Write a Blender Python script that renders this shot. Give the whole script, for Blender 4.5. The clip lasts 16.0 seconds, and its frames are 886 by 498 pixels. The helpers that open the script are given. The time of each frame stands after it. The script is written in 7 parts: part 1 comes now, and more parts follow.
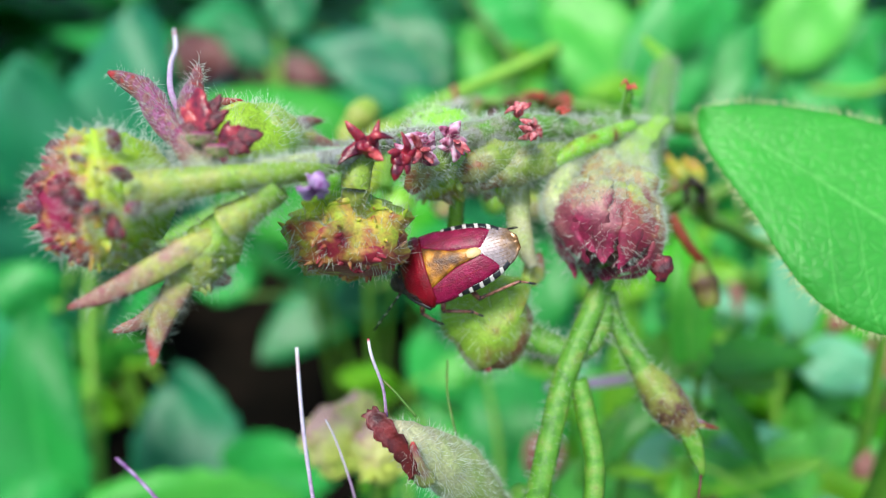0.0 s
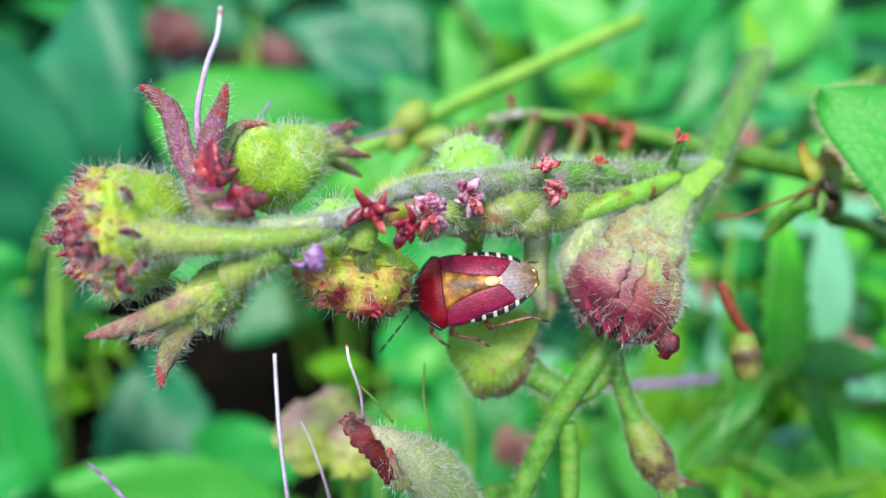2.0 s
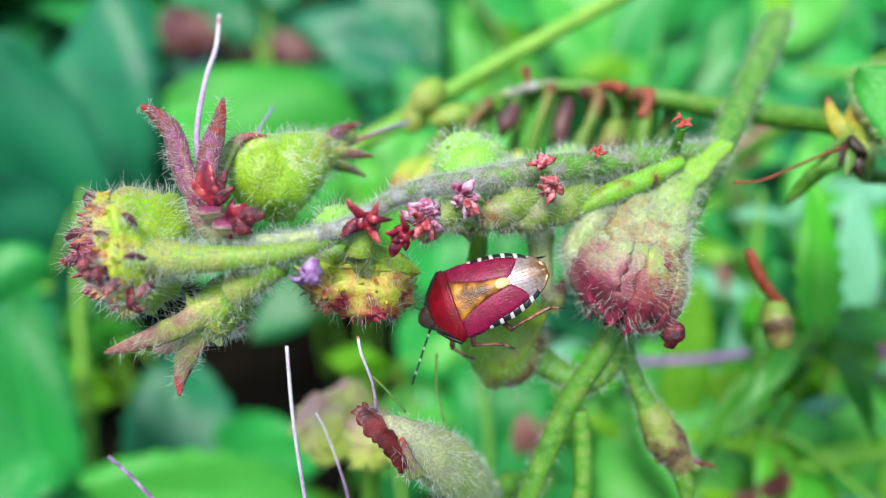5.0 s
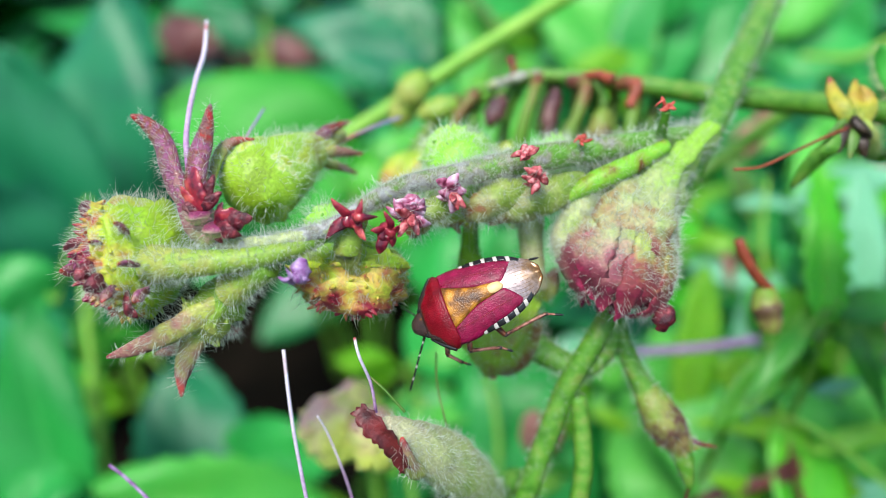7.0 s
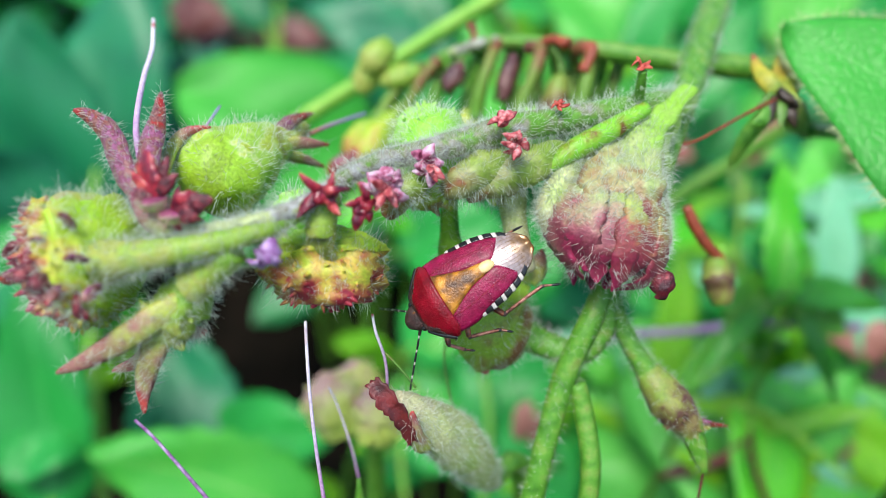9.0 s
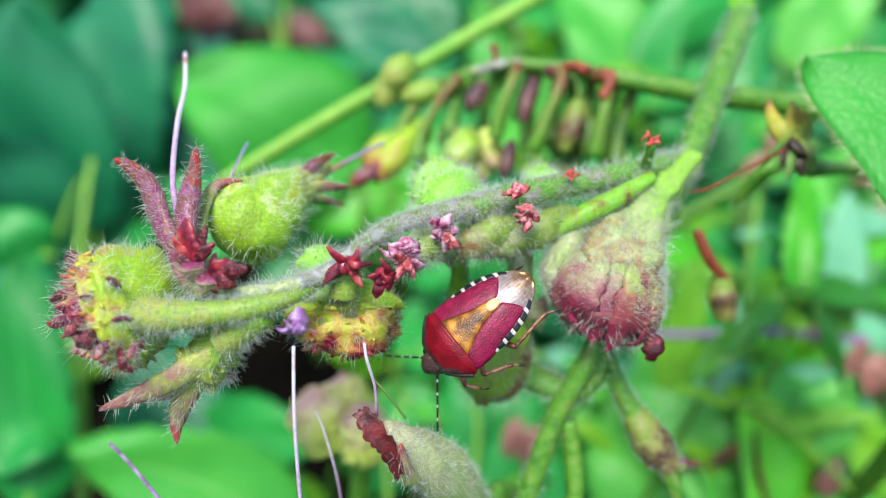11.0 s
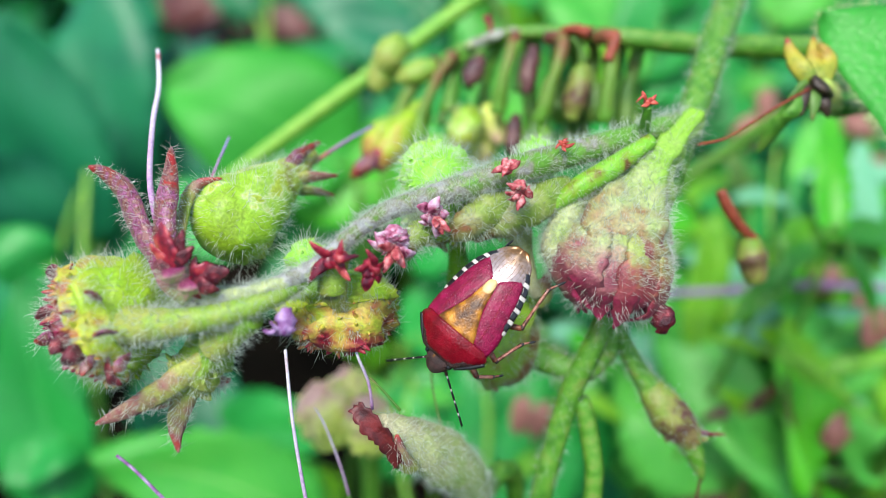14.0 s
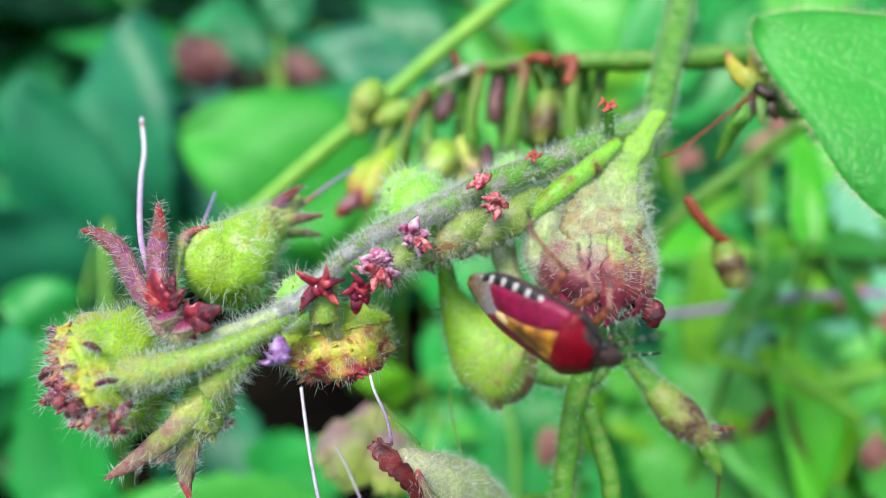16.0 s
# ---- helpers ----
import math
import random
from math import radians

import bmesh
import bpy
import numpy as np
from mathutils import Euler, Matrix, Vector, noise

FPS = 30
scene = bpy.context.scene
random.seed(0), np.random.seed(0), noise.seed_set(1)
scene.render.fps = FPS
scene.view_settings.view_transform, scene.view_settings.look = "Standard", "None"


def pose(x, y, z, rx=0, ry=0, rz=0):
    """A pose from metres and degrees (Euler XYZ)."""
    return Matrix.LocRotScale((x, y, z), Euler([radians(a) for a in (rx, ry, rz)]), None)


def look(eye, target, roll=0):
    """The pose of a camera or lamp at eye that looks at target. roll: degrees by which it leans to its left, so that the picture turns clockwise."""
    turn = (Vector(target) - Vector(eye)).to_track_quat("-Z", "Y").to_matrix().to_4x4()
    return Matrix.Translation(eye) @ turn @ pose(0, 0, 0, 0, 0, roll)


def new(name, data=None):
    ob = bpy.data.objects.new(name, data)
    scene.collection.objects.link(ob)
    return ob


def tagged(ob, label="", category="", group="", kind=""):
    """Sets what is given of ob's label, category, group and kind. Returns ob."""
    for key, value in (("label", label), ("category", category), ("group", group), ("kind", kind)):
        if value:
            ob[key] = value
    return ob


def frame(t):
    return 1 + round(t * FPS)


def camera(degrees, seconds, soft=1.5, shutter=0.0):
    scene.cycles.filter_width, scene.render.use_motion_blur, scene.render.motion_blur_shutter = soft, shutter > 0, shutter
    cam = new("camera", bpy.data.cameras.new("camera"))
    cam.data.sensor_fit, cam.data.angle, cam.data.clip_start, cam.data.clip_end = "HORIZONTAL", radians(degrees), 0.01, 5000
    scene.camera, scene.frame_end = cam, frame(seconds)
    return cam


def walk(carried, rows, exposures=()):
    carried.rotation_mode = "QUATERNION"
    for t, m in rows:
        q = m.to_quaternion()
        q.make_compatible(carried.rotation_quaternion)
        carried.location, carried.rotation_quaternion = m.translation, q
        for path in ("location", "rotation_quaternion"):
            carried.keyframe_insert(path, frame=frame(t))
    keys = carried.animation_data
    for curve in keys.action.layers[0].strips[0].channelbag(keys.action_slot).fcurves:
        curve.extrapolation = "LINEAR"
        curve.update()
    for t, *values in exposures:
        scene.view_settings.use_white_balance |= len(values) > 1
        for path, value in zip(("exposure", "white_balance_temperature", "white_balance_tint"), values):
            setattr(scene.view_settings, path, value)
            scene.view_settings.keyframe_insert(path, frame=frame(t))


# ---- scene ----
from mathutils import Quaternion

# ---- the camera and its way ----
cam = camera(66.5, 16.0, soft=0.8)
cam.data.dof.use_dof = True
cam.data.dof.focus_distance = 0.0515
cam.data.dof.aperture_fstop = 14.0
EXPOSURE = 0.45
CAM_ROWS = [
    (0, 0.00, -0.00, 249.95, 0.8434, 0.5373, 0.0000, -0.0000),
    (0.5, -0.42, 0.38, 249.58, 0.8429, 0.5379, -0.0039, -0.0099),
    (1, -0.92, 0.93, 249.98, 0.8479, 0.5295, -0.0213, -0.0137),
    (1.5, -2.52, 1.33, 251.57, 0.8467, 0.5316, -0.0198, 0.0041),
    (2, -0.57, 0.89, 251.63, 0.8504, 0.5257, -0.0226, -0.0015),
    (2.5, -0.80, 1.45, 252.71, 0.8534, 0.5205, -0.0274, 0.0018),
    (3, -0.93, 1.71, 254.03, 0.8521, 0.5223, -0.0331, 0.0005),
    (3.5, -1.04, 1.85, 254.19, 0.8549, 0.5178, -0.0309, 0.0018),
    (4, -0.54, 0.54, 254.14, 0.8493, 0.5274, -0.0212, 0.0025),
    (4.5, 0.17, 0.46, 253.11, 0.8502, 0.5263, -0.0137, 0.0020),
    (5, 0.14, 0.50, 251.64, 0.8533, 0.5213, -0.0057, -0.0039),
    (7.5, 1.28, 0.56, 251.64, 0.8538, 0.5202, 0.0076, -0.0178),
    (8, 0.58, 0.53, 251.68, 0.8510, 0.5248, -0.0004, -0.0217),
    (8.5, -0.85, -1.16, 253.30, 0.8498, 0.5264, -0.0185, -0.0187),
    (9, -0.67, -1.79, 252.14, 0.8566, 0.5157, -0.0110, 0.0086),
    (11.5, -0.97, 1.56, 253.00, 0.8562, 0.5152, -0.0276, 0.0280),
    (12, -0.90, 1.62, 252.79, 0.8560, 0.5158, -0.0216, 0.0280),
    (12.5, -0.88, 1.04, 252.45, 0.8540, 0.5193, -0.0221, 0.0211),
    (13, 0.12, 0.89, 252.07, 0.8562, 0.5159, -0.0285, 0.0056),
    (13.5, -0.88, 2.29, 251.58, 0.8533, 0.5212, -0.0164, 0.0049),
    (14, 0.96, 0.33, 254.64, 0.8641, 0.5033, -0.0030, -0.0027),
    (14.5, 1.34, -0.08, 255.09, 0.8635, 0.5042, -0.0019, -0.0084),
    (15, 1.41, -0.37, 255.01, 0.8631, 0.5048, -0.0040, -0.0146),
    (15.5, 1.60, 0.18, 254.18, 0.8591, 0.5114, 0.0062, -0.0188),
    (16, 1.54, 0.40, 254.16, 0.8507, 0.5251, 0.0213, -0.0160),
]


def placed(row):
    """A time and a pose from (t, x, y, z in mm, qw, qx, qy, qz in thousandths)."""
    t, x, y, z, *q = row
    return t, Matrix.LocRotScale((x / 1000, y / 1000, z / 1000), Quaternion(q).normalized(), None)


walk(cam, [placed(r) for r in CAM_ROWS], exposures=[(0.0, EXPOSURE), (16.0, EXPOSURE)])

# ---- sky and light: bright, hazy daylight from above ----
world = bpy.data.worlds.new("sky")
scene.world = world
world.use_nodes = True
sky = world.node_tree.nodes.new("ShaderNodeTexSky")
sky.sky_type, sky.sun_disc = "NISHITA", False
sky.sun_elevation, sky.sun_rotation = radians(58), radians(200)
world.node_tree.links.new(sky.outputs[0], world.node_tree.nodes["Background"].inputs[0])
world.node_tree.nodes["Background"].inputs[1].default_value = 0.20
sun = new("sun", bpy.data.lights.new("sun", "SUN"))
sun.data.energy, sun.data.angle, sun.data.color = 3.9, radians(20), (1.0, 0.95, 0.88)
sun.matrix_world = look((0, 0, 2), (0.35, 0.9, 0.4))


# ---- materials ----
def nodes_of(name):
    m = bpy.data.materials.new(name)
    m.use_nodes = True
    return m, m.node_tree.nodes, m.node_tree.links, m.node_tree.nodes["Principled BSDF"]


def ramp_node(n, stops):
    r = n.new("ShaderNodeValToRGB")
    while len(r.color_ramp.elements) < len(stops):
        r.color_ramp.elements.new(0.5)
    for e, (p, c) in zip(r.color_ramp.elements, stops):
        e.position, e.color = p, (*c, 1)
    return r


def noise_node(n, l, scale, detail=3.0, coord="Object"):
    tc, t = n.new("ShaderNodeTexCoord"), n.new("ShaderNodeTexNoise")
    t.inputs["Scale"].default_value, t.inputs["Detail"].default_value = scale, detail
    l.new(tc.outputs[coord], t.inputs["Vector"])
    return t


def add_bump(n, l, b, source, strength, distance):
    bump = n.new("ShaderNodeBump")
    bump.inputs["Strength"].default_value, bump.inputs["Distance"].default_value = strength, distance
    l.new(source, bump.inputs["Height"])
    l.new(bump.outputs[0], b.inputs["Normal"])


def translucent(m, n, l, b, colour_out, share):
    """Mix some light through the tissue."""
    tr, mix = n.new("ShaderNodeBsdfTranslucent"), n.new("ShaderNodeMixShader")
    l.new(colour_out, tr.inputs[0])
    mix.inputs[0].default_value = share
    l.new(b.outputs[0], mix.inputs[1])
    l.new(tr.outputs[0], mix.inputs[2])
    l.new(mix.outputs[0], n["Material Output"].inputs[0])


def tissue(name, stops, scale=900, rough=0.45, share=0.15, fine=5000, bump=0.4):
    """Plant skin: blotches between several colours, a fine grain and relief."""
    m, n, l, b = nodes_of(name)
    big, small = noise_node(n, l, scale), noise_node(n, l, fine)
    r = ramp_node(n, stops)
    l.new(big.outputs[0], r.inputs[0])
    mix = n.new("ShaderNodeMixRGB")
    mix.blend_type, mix.inputs[0].default_value = "OVERLAY", 0.35
    l.new(r.outputs[0], mix.inputs[1])
    l.new(small.outputs[0], mix.inputs[2])
    l.new(mix.outputs[0], b.inputs["Base Color"])
    b.inputs["Roughness"].default_value = rough
    b.inputs["Specular IOR Level"].default_value = 0.05 if rough > 0.9 else 0.5
    add_bump(n, l, b, small.outputs[0], bump, 0.0002)
    if share:
        translucent(m, n, l, b, mix.outputs[0], share)
    return m


def fruit_skin(name, stops, wobble=0.35, scale=700, share=0.2, rough=0.5, sheen=0.06):
    """Skin whose pigment changes from stalk to mouth, along the v of its UV, with ragged borders."""
    m, n, l, b = nodes_of(name)
    uv, sep = n.new("ShaderNodeUVMap"), n.new("ShaderNodeSeparateXYZ")
    l.new(uv.outputs[0], sep.inputs[0])
    big, small = noise_node(n, l, scale, 4), noise_node(n, l, 4200, 3)
    sub, mul, add = n.new("ShaderNodeMath"), n.new("ShaderNodeMath"), n.new("ShaderNodeMath")
    sub.operation, mul.operation, add.operation = "SUBTRACT", "MULTIPLY", "ADD"
    l.new(big.outputs[0], sub.inputs[0])
    sub.inputs[1].default_value = 0.5
    l.new(sub.outputs[0], mul.inputs[0])
    mul.inputs[1].default_value = wobble * 3
    l.new(mul.outputs[0], add.inputs[0])
    l.new(sep.outputs[1], add.inputs[1])
    r = ramp_node(n, stops)
    l.new(add.outputs[0], r.inputs[0])
    mix = n.new("ShaderNodeMixRGB")
    mix.blend_type, mix.inputs[0].default_value = "OVERLAY", 0.6
    l.new(r.outputs[0], mix.inputs[1])
    l.new(small.outputs[0], mix.inputs[2])
    l.new(mix.outputs[0], b.inputs["Base Color"])
    b.inputs["Roughness"].default_value = rough
    b.inputs["Sheen Weight"].default_value, b.inputs["Sheen Roughness"].default_value = sheen, 0.4
    lumps = n.new("ShaderNodeMixRGB")
    lumps.inputs[0].default_value = 0.5
    l.new(noise_node(n, l, 1600, 2).outputs[0], lumps.inputs[1])
    l.new(small.outputs[0], lumps.inputs[2])
    add_bump(n, l, b, lumps.outputs[0], 0.4, 0.0003)
    if share:
        translucent(m, n, l, b, mix.outputs[0], share)
    return m


def leaf_skin(name, low, high, vein, rough=0.42, share=0.3, ribs=14.0, quilt=0.22, net=0.0):
    """Leaf: midrib and side veins by UV, blotches by noise, each leaf a little different."""
    m, n, l, b = nodes_of(name)
    uv, sep = n.new("ShaderNodeUVMap"), n.new("ShaderNodeSeparateXYZ")
    l.new(uv.outputs[0], sep.inputs[0])

    def op(kind, a, c=None):
        k = n.new("ShaderNodeMath")
        k.operation = kind
        for i, v in enumerate((a, c)):
            if v is None:
                continue
            if isinstance(v, (int, float)):
                k.inputs[i].default_value = v
            else:
                l.new(v, k.inputs[i])
        return k.outputs[0]

    side = op("ABSOLUTE", op("SUBTRACT", sep.outputs[0], 0.5))
    wave = op("FRACT", op("MULTIPLY", op("SUBTRACT", sep.outputs[1], op("MULTIPLY", side, 0.5)), ribs))
    rib = op("LESS_THAN", op("ABSOLUTE", op("SUBTRACT", wave, 0.5)), 0.045)
    mid = op("LESS_THAN", side, 0.012)
    line = op("MAXIMUM", op("MULTIPLY", rib, 0.5), mid)
    big = noise_node(n, l, 60, 4)
    info = n.new("ShaderNodeObjectInfo")
    r = ramp_node(n, [(0.3, low), (0.7, high)])
    l.new(op("ADD", big.outputs[0], op("MULTIPLY", op("SUBTRACT", info.outputs["Random"], 0.5), 0.35)), r.inputs[0])
    mix = n.new("ShaderNodeMixRGB")
    l.new(line, mix.inputs[0])
    l.new(r.outputs[0], mix.inputs[1])
    mix.inputs[2].default_value = (*vein, 1)
    if net:
        tc, cells = n.new("ShaderNodeTexCoord"), n.new("ShaderNodeTexVoronoi")
        cells.feature = "DISTANCE_TO_EDGE"
        cells.inputs["Scale"].default_value = net
        l.new(tc.outputs["Object"], cells.inputs["Vector"])
        groove, sunk = ramp_node(n, [(0.02, (0.62, 0.72, 0.62)), (0.16, (1, 1, 1))]), n.new("ShaderNodeMixRGB")
        sunk.blend_type, sunk.inputs[0].default_value = "MULTIPLY", 0.3
        l.new(cells.outputs["Distance"], groove.inputs[0])
        l.new(mix.outputs[0], sunk.inputs[1])
        l.new(groove.outputs[0], sunk.inputs[2])
        mix, line = sunk, op("SUBTRACT", line, op("MULTIPLY", cells.outputs["Distance"], 0.8))
    l.new(mix.outputs[0], b.inputs["Base Color"])
    b.inputs["Roughness"].default_value = rough
    b.inputs["Specular IOR Level"].default_value = 0.5
    fine = noise_node(n, l, 420 if quilt > 0.3 else 900, 3)
    add_bump(n, l, b, op("ADD", op("MULTIPLY", line, -0.9), fine.outputs[0]), quilt, 0.0006)
    translucent(m, n, l, b, mix.outputs[0], share)
    return m


LEAF_BRIGHT = leaf_skin("bright_leaf", (0.012, 0.27, 0.04), (0.03, 0.44, 0.07), (0.07, 0.46, 0.10), share=0.35)
LEAF_ROUND = leaf_skin("rounded_soft_leaf", (0.028, 0.34, 0.025), (0.06, 0.48, 0.045), (0.08, 0.50, 0.06), rough=0.55, share=0.4)
LEAF_BIG = leaf_skin("hairy_leaf", (0.03, 0.32, 0.03), (0.06, 0.48, 0.05), (0.10, 0.50, 0.08), rough=0.5, ribs=9.0, share=0.42, quilt=0.4, net=950)
LEAF_MID = leaf_skin("green_leaf", (0.010, 0.18, 0.06), (0.022, 0.31, 0.085), (0.04, 0.32, 0.09))
LEAF_TEAL = leaf_skin("bluish_leaf", (0.006, 0.14, 0.07), (0.012, 0.24, 0.09), (0.025, 0.26, 0.12), rough=0.45)
LEAF_OLIVE = leaf_skin("olive_green_leaf", (0.05, 0.27, 0.012), (0.11, 0.40, 0.02), (0.18, 0.40, 0.05))
LEAF_LIGHT = leaf_skin("light_green_leaf", (0.06, 0.45, 0.05), (0.14, 0.62, 0.08), (0.22, 0.62, 0.13), share=0.4)
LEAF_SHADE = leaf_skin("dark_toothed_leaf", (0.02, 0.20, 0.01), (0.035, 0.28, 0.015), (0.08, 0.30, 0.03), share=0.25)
LEAF_LIME = leaf_skin("lime_leaf", (0.05, 0.46, 0.01), (0.12, 0.60, 0.02), (0.22, 0.60, 0.05), share=0.4)
LEAF_SILVER = leaf_skin("silvery_green_leaf", (0.10, 0.44, 0.20), (0.22, 0.58, 0.34), (0.26, 0.58, 0.34), share=0.3, rough=0.35)
LEAF_YELLOW = leaf_skin("yellow_green_leaf", (0.12, 0.46, 0.01), (0.26, 0.62, 0.03), (0.32, 0.62, 0.06), share=0.4)
STEM_GREEN = tissue("hairy_stem_skin", [(0.3, (0.045, 0.18, 0.012)), (0.5, (0.09, 0.28, 0.022)), (0.66, (0.16, 0.31, 0.045)), (0.8, (0.18, 0.18, 0.05))])
STEM_YELLOW = tissue("yellow_stem_skin", [(0.3, (0.15, 0.42, 0.03)), (0.7, (0.26, 0.52, 0.06))], scale=300)
AXIS_GREY = fruit_skin("grey_green_axis_skin", [(0.0, (0.12, 0.32, 0.03)), (0.25, (0.15, 0.26, 0.06)), (0.5, (0.25, 0.26, 0.18)), (0.66, (0.31, 0.31, 0.29)), (0.86, (0.44, 0.46, 0.46)), (1.0, (0.40, 0.48, 0.20))], wobble=0.9, scale=700)
HOOK = fruit_skin("hooked_stalk_skin", [(0.0, (0.14, 0.035, 0.02)), (0.25, (0.20, 0.09, 0.03)), (0.42, (0.16, 0.22, 0.03)), (1.0, (0.10, 0.30, 0.02))], scale=300)
CAPSULE_LIME = fruit_skin("lime_capsule_skin", [(0.0, (0.22, 0.60, 0.04)), (0.45, (0.34, 0.74, 0.08)), (0.6, (0.50, 0.78, 0.28)), (0.75, (0.36, 0.74, 0.08)), (1.0, (0.46, 0.70, 0.12))], share=0.35)
PEDICEL = fruit_skin("pedicel_skin", [(0.0, (0.17, 0.36, 0.03)), (0.5, (0.26, 0.40, 0.05)), (0.8, (0.34, 0.38, 0.08)), (1.0, (0.34, 0.46, 0.08))], wobble=0.5)
CAPSULE_BROWN = fruit_skin("capsule_skin_brown_mouth", [(0.0, (0.24, 0.50, 0.03)), (0.5, (0.42, 0.54, 0.04)), (0.72, (0.50, 0.38, 0.06)), (0.88, (0.40, 0.14, 0.05)), (1.0, (0.30, 0.02, 0.04))], wobble=0.45, scale=600)
CAPSULE_PURPLE = fruit_skin("capsule_skin_purple_mouth", [(0.0, (0.26, 0.50, 0.02)), (0.42, (0.38, 0.54, 0.03)), (0.64, (0.46, 0.42, 0.05)), (0.80, (0.42, 0.15, 0.05)), (1.0, (0.30, 0.014, 0.07))], wobble=0.5, scale=600)
CAPSULE_GREEN = fruit_skin("capsule_skin_green", wobble=0.6, scale=500, rough=0.45, stops=[(0.0, (0.24, 0.40, 0.02)), (0.3, (0.30, 0.54, 0.03)), (0.44, (0.38, 0.62, 0.08)), (0.52, (0.56, 0.68, 0.28)), (0.6, (0.44, 0.58, 0.05)), (0.8, (0.36, 0.44, 0.04)), (1.0, (0.30, 0.20, 0.08))])
LIME_BRACT = tissue("lime_bract_skin", [(0.3, (0.14, 0.05, 0.01)), (0.42, (0.20, 0.36, 0.02)), (0.6, (0.18, 0.50, 0.03)), (0.75, (0.30, 0.54, 0.05))], scale=700)
CALYX_WOOLLY = fruit_skin("woolly_calyx_skin", [(0.0, (0.16, 0.28, 0.03)), (0.35, (0.24, 0.34, 0.06)), (0.6, (0.30, 0.34, 0.14)), (0.85, (0.22, 0.20, 0.06)), (1.0, (0.24, 0.10, 0.04))], wobble=0.6, scale=650)
# Capsule green toned darker: the insect's shade is put into the colour.
CAPSULE_SHADED = fruit_skin("shade_toned_capsule_skin", wobble=0.45, scale=420, rough=0.5, share=0.25, stops=[(0.0, (0.17, 0.40, 0.02)), (0.4, (0.24, 0.47, 0.03)), (0.68, (0.25, 0.43, 0.04)), (0.86, (0.26, 0.32, 0.05)), (1.0, (0.22, 0.10, 0.04))])
BUD_PINK = fruit_skin("bud_skin_pink_mouth", [(0.0, (0.22, 0.46, 0.03)), (0.3, (0.22, 0.42, 0.05)), (0.44, (0.26, 0.38, 0.10)), (0.56, (0.32, 0.38, 0.16)), (0.66, (0.28, 0.22, 0.09)), (0.76, (0.19, 0.045, 0.04)), (0.86, (0.12, 0.012, 0.02)), (1.0, (0.20, 0.01, 0.03))], wobble=0.22, scale=520, share=0.1)
BUD_LOBE = fruit_skin("brownish_bud_flap_skin", [(0.0, (0.26, 0.36, 0.09)), (0.18, (0.30, 0.34, 0.15)), (0.36, (0.30, 0.20, 0.13)), (0.54, (0.27, 0.09, 0.10)), (0.74, (0.16, 0.022, 0.045)), (1.0, (0.34, 0.016, 0.08))], wobble=0.35, scale=600, share=0.08, rough=0.5)
BUD_FLAP = fruit_skin("reddish_bud_flap_skin", [(0.0, (0.28, 0.38, 0.07)), (0.18, (0.30, 0.34, 0.10)), (0.34, (0.29, 0.17, 0.06)), (0.48, (0.24, 0.05, 0.05)), (0.74, (0.17, 0.014, 0.035)), (1.0, (0.34, 0.012, 0.08))], wobble=0.3, scale=700, share=0.1, rough=0.5)
OLIVE_DARK = tissue("olive_fruit_stalk", [(0.3, (0.04, 0.14, 0.015)), (0.6, (0.10, 0.22, 0.03)), (0.8, (0.20, 0.12, 0.05))], scale=400)
BUD_DRY = fruit_skin("dry_bud_skin", [(0.0, (0.32, 0.48, 0.10)), (0.5, (0.46, 0.52, 0.24)), (1.0, (0.50, 0.48, 0.32))], wobble=0.5, scale=600)
BUD_OLIVE = fruit_skin("olive_bud_skin", [(0.0, (0.16, 0.32, 0.03)), (0.4, (0.22, 0.24, 0.05)), (0.58, (0.09, 0.03, 0.03)), (0.75, (0.20, 0.17, 0.05)), (1.0, (0.26, 0.38, 0.05))], wobble=0.3)
SEPAL_BASE = fruit_skin("purple_flushed_base", [(0.0, (0.26, 0.38, 0.10)), (0.45, (0.30, 0.26, 0.16)), (0.8, (0.26, 0.06, 0.12)), (1.0, (0.22, 0.03, 0.10))])
SEPAL_PURPLE = fruit_skin("purple_sepal_skin", [(0.0, (0.22, 0.10, 0.09)), (0.16, (0.10, 0.005, 0.035)), (0.32, (0.32, 0.12, 0.22)), (0.42, (0.11, 0.004, 0.04)), (0.56, (0.24, 0.13, 0.09)), (0.7, (0.09, 0.008, 0.02)), (0.86, (0.20, 0.06, 0.03)), (1.0, (0.26, 0.012, 0.010))], wobble=1.0, scale=1500, share=0.03, rough=0.33)
SEPAL_OLIVE = fruit_skin("olive_sepal_skin", [(0.0, (0.36, 0.50, 0.06)), (0.3, (0.38, 0.40, 0.10)), (0.55, (0.36, 0.24, 0.15)), (0.8, (0.30, 0.11, 0.11)), (1.0, (0.40, 0.05, 0.04))], wobble=0.5)
FLORET_RED = tissue("crimson_floret", [(0.34, (0.07, 0.004, 0.016)), (0.5, (0.26, 0.012, 0.030)), (0.68, (0.50, 0.09, 0.08))], scale=1100, share=0.05, rough=0.3, bump=0.2)
FLORET_PINK = tissue("pink_floret", [(0.34, (0.12, 0.010, 0.04)), (0.44, (0.38, 0.10, 0.18)), (0.55, (0.54, 0.30, 0.42)), (0.66, (0.66, 0.52, 0.62))], scale=1300, share=0.08, rough=0.5, bump=0.35)
FLORET_DARK = tissue("dark_crimson_floret", [(0.35, (0.035, 0.003, 0.008)), (0.55, (0.11, 0.006, 0.016)), (0.75, (0.30, 0.05, 0.06))], scale=1800, share=0.03, rough=0.42, bump=0.8)
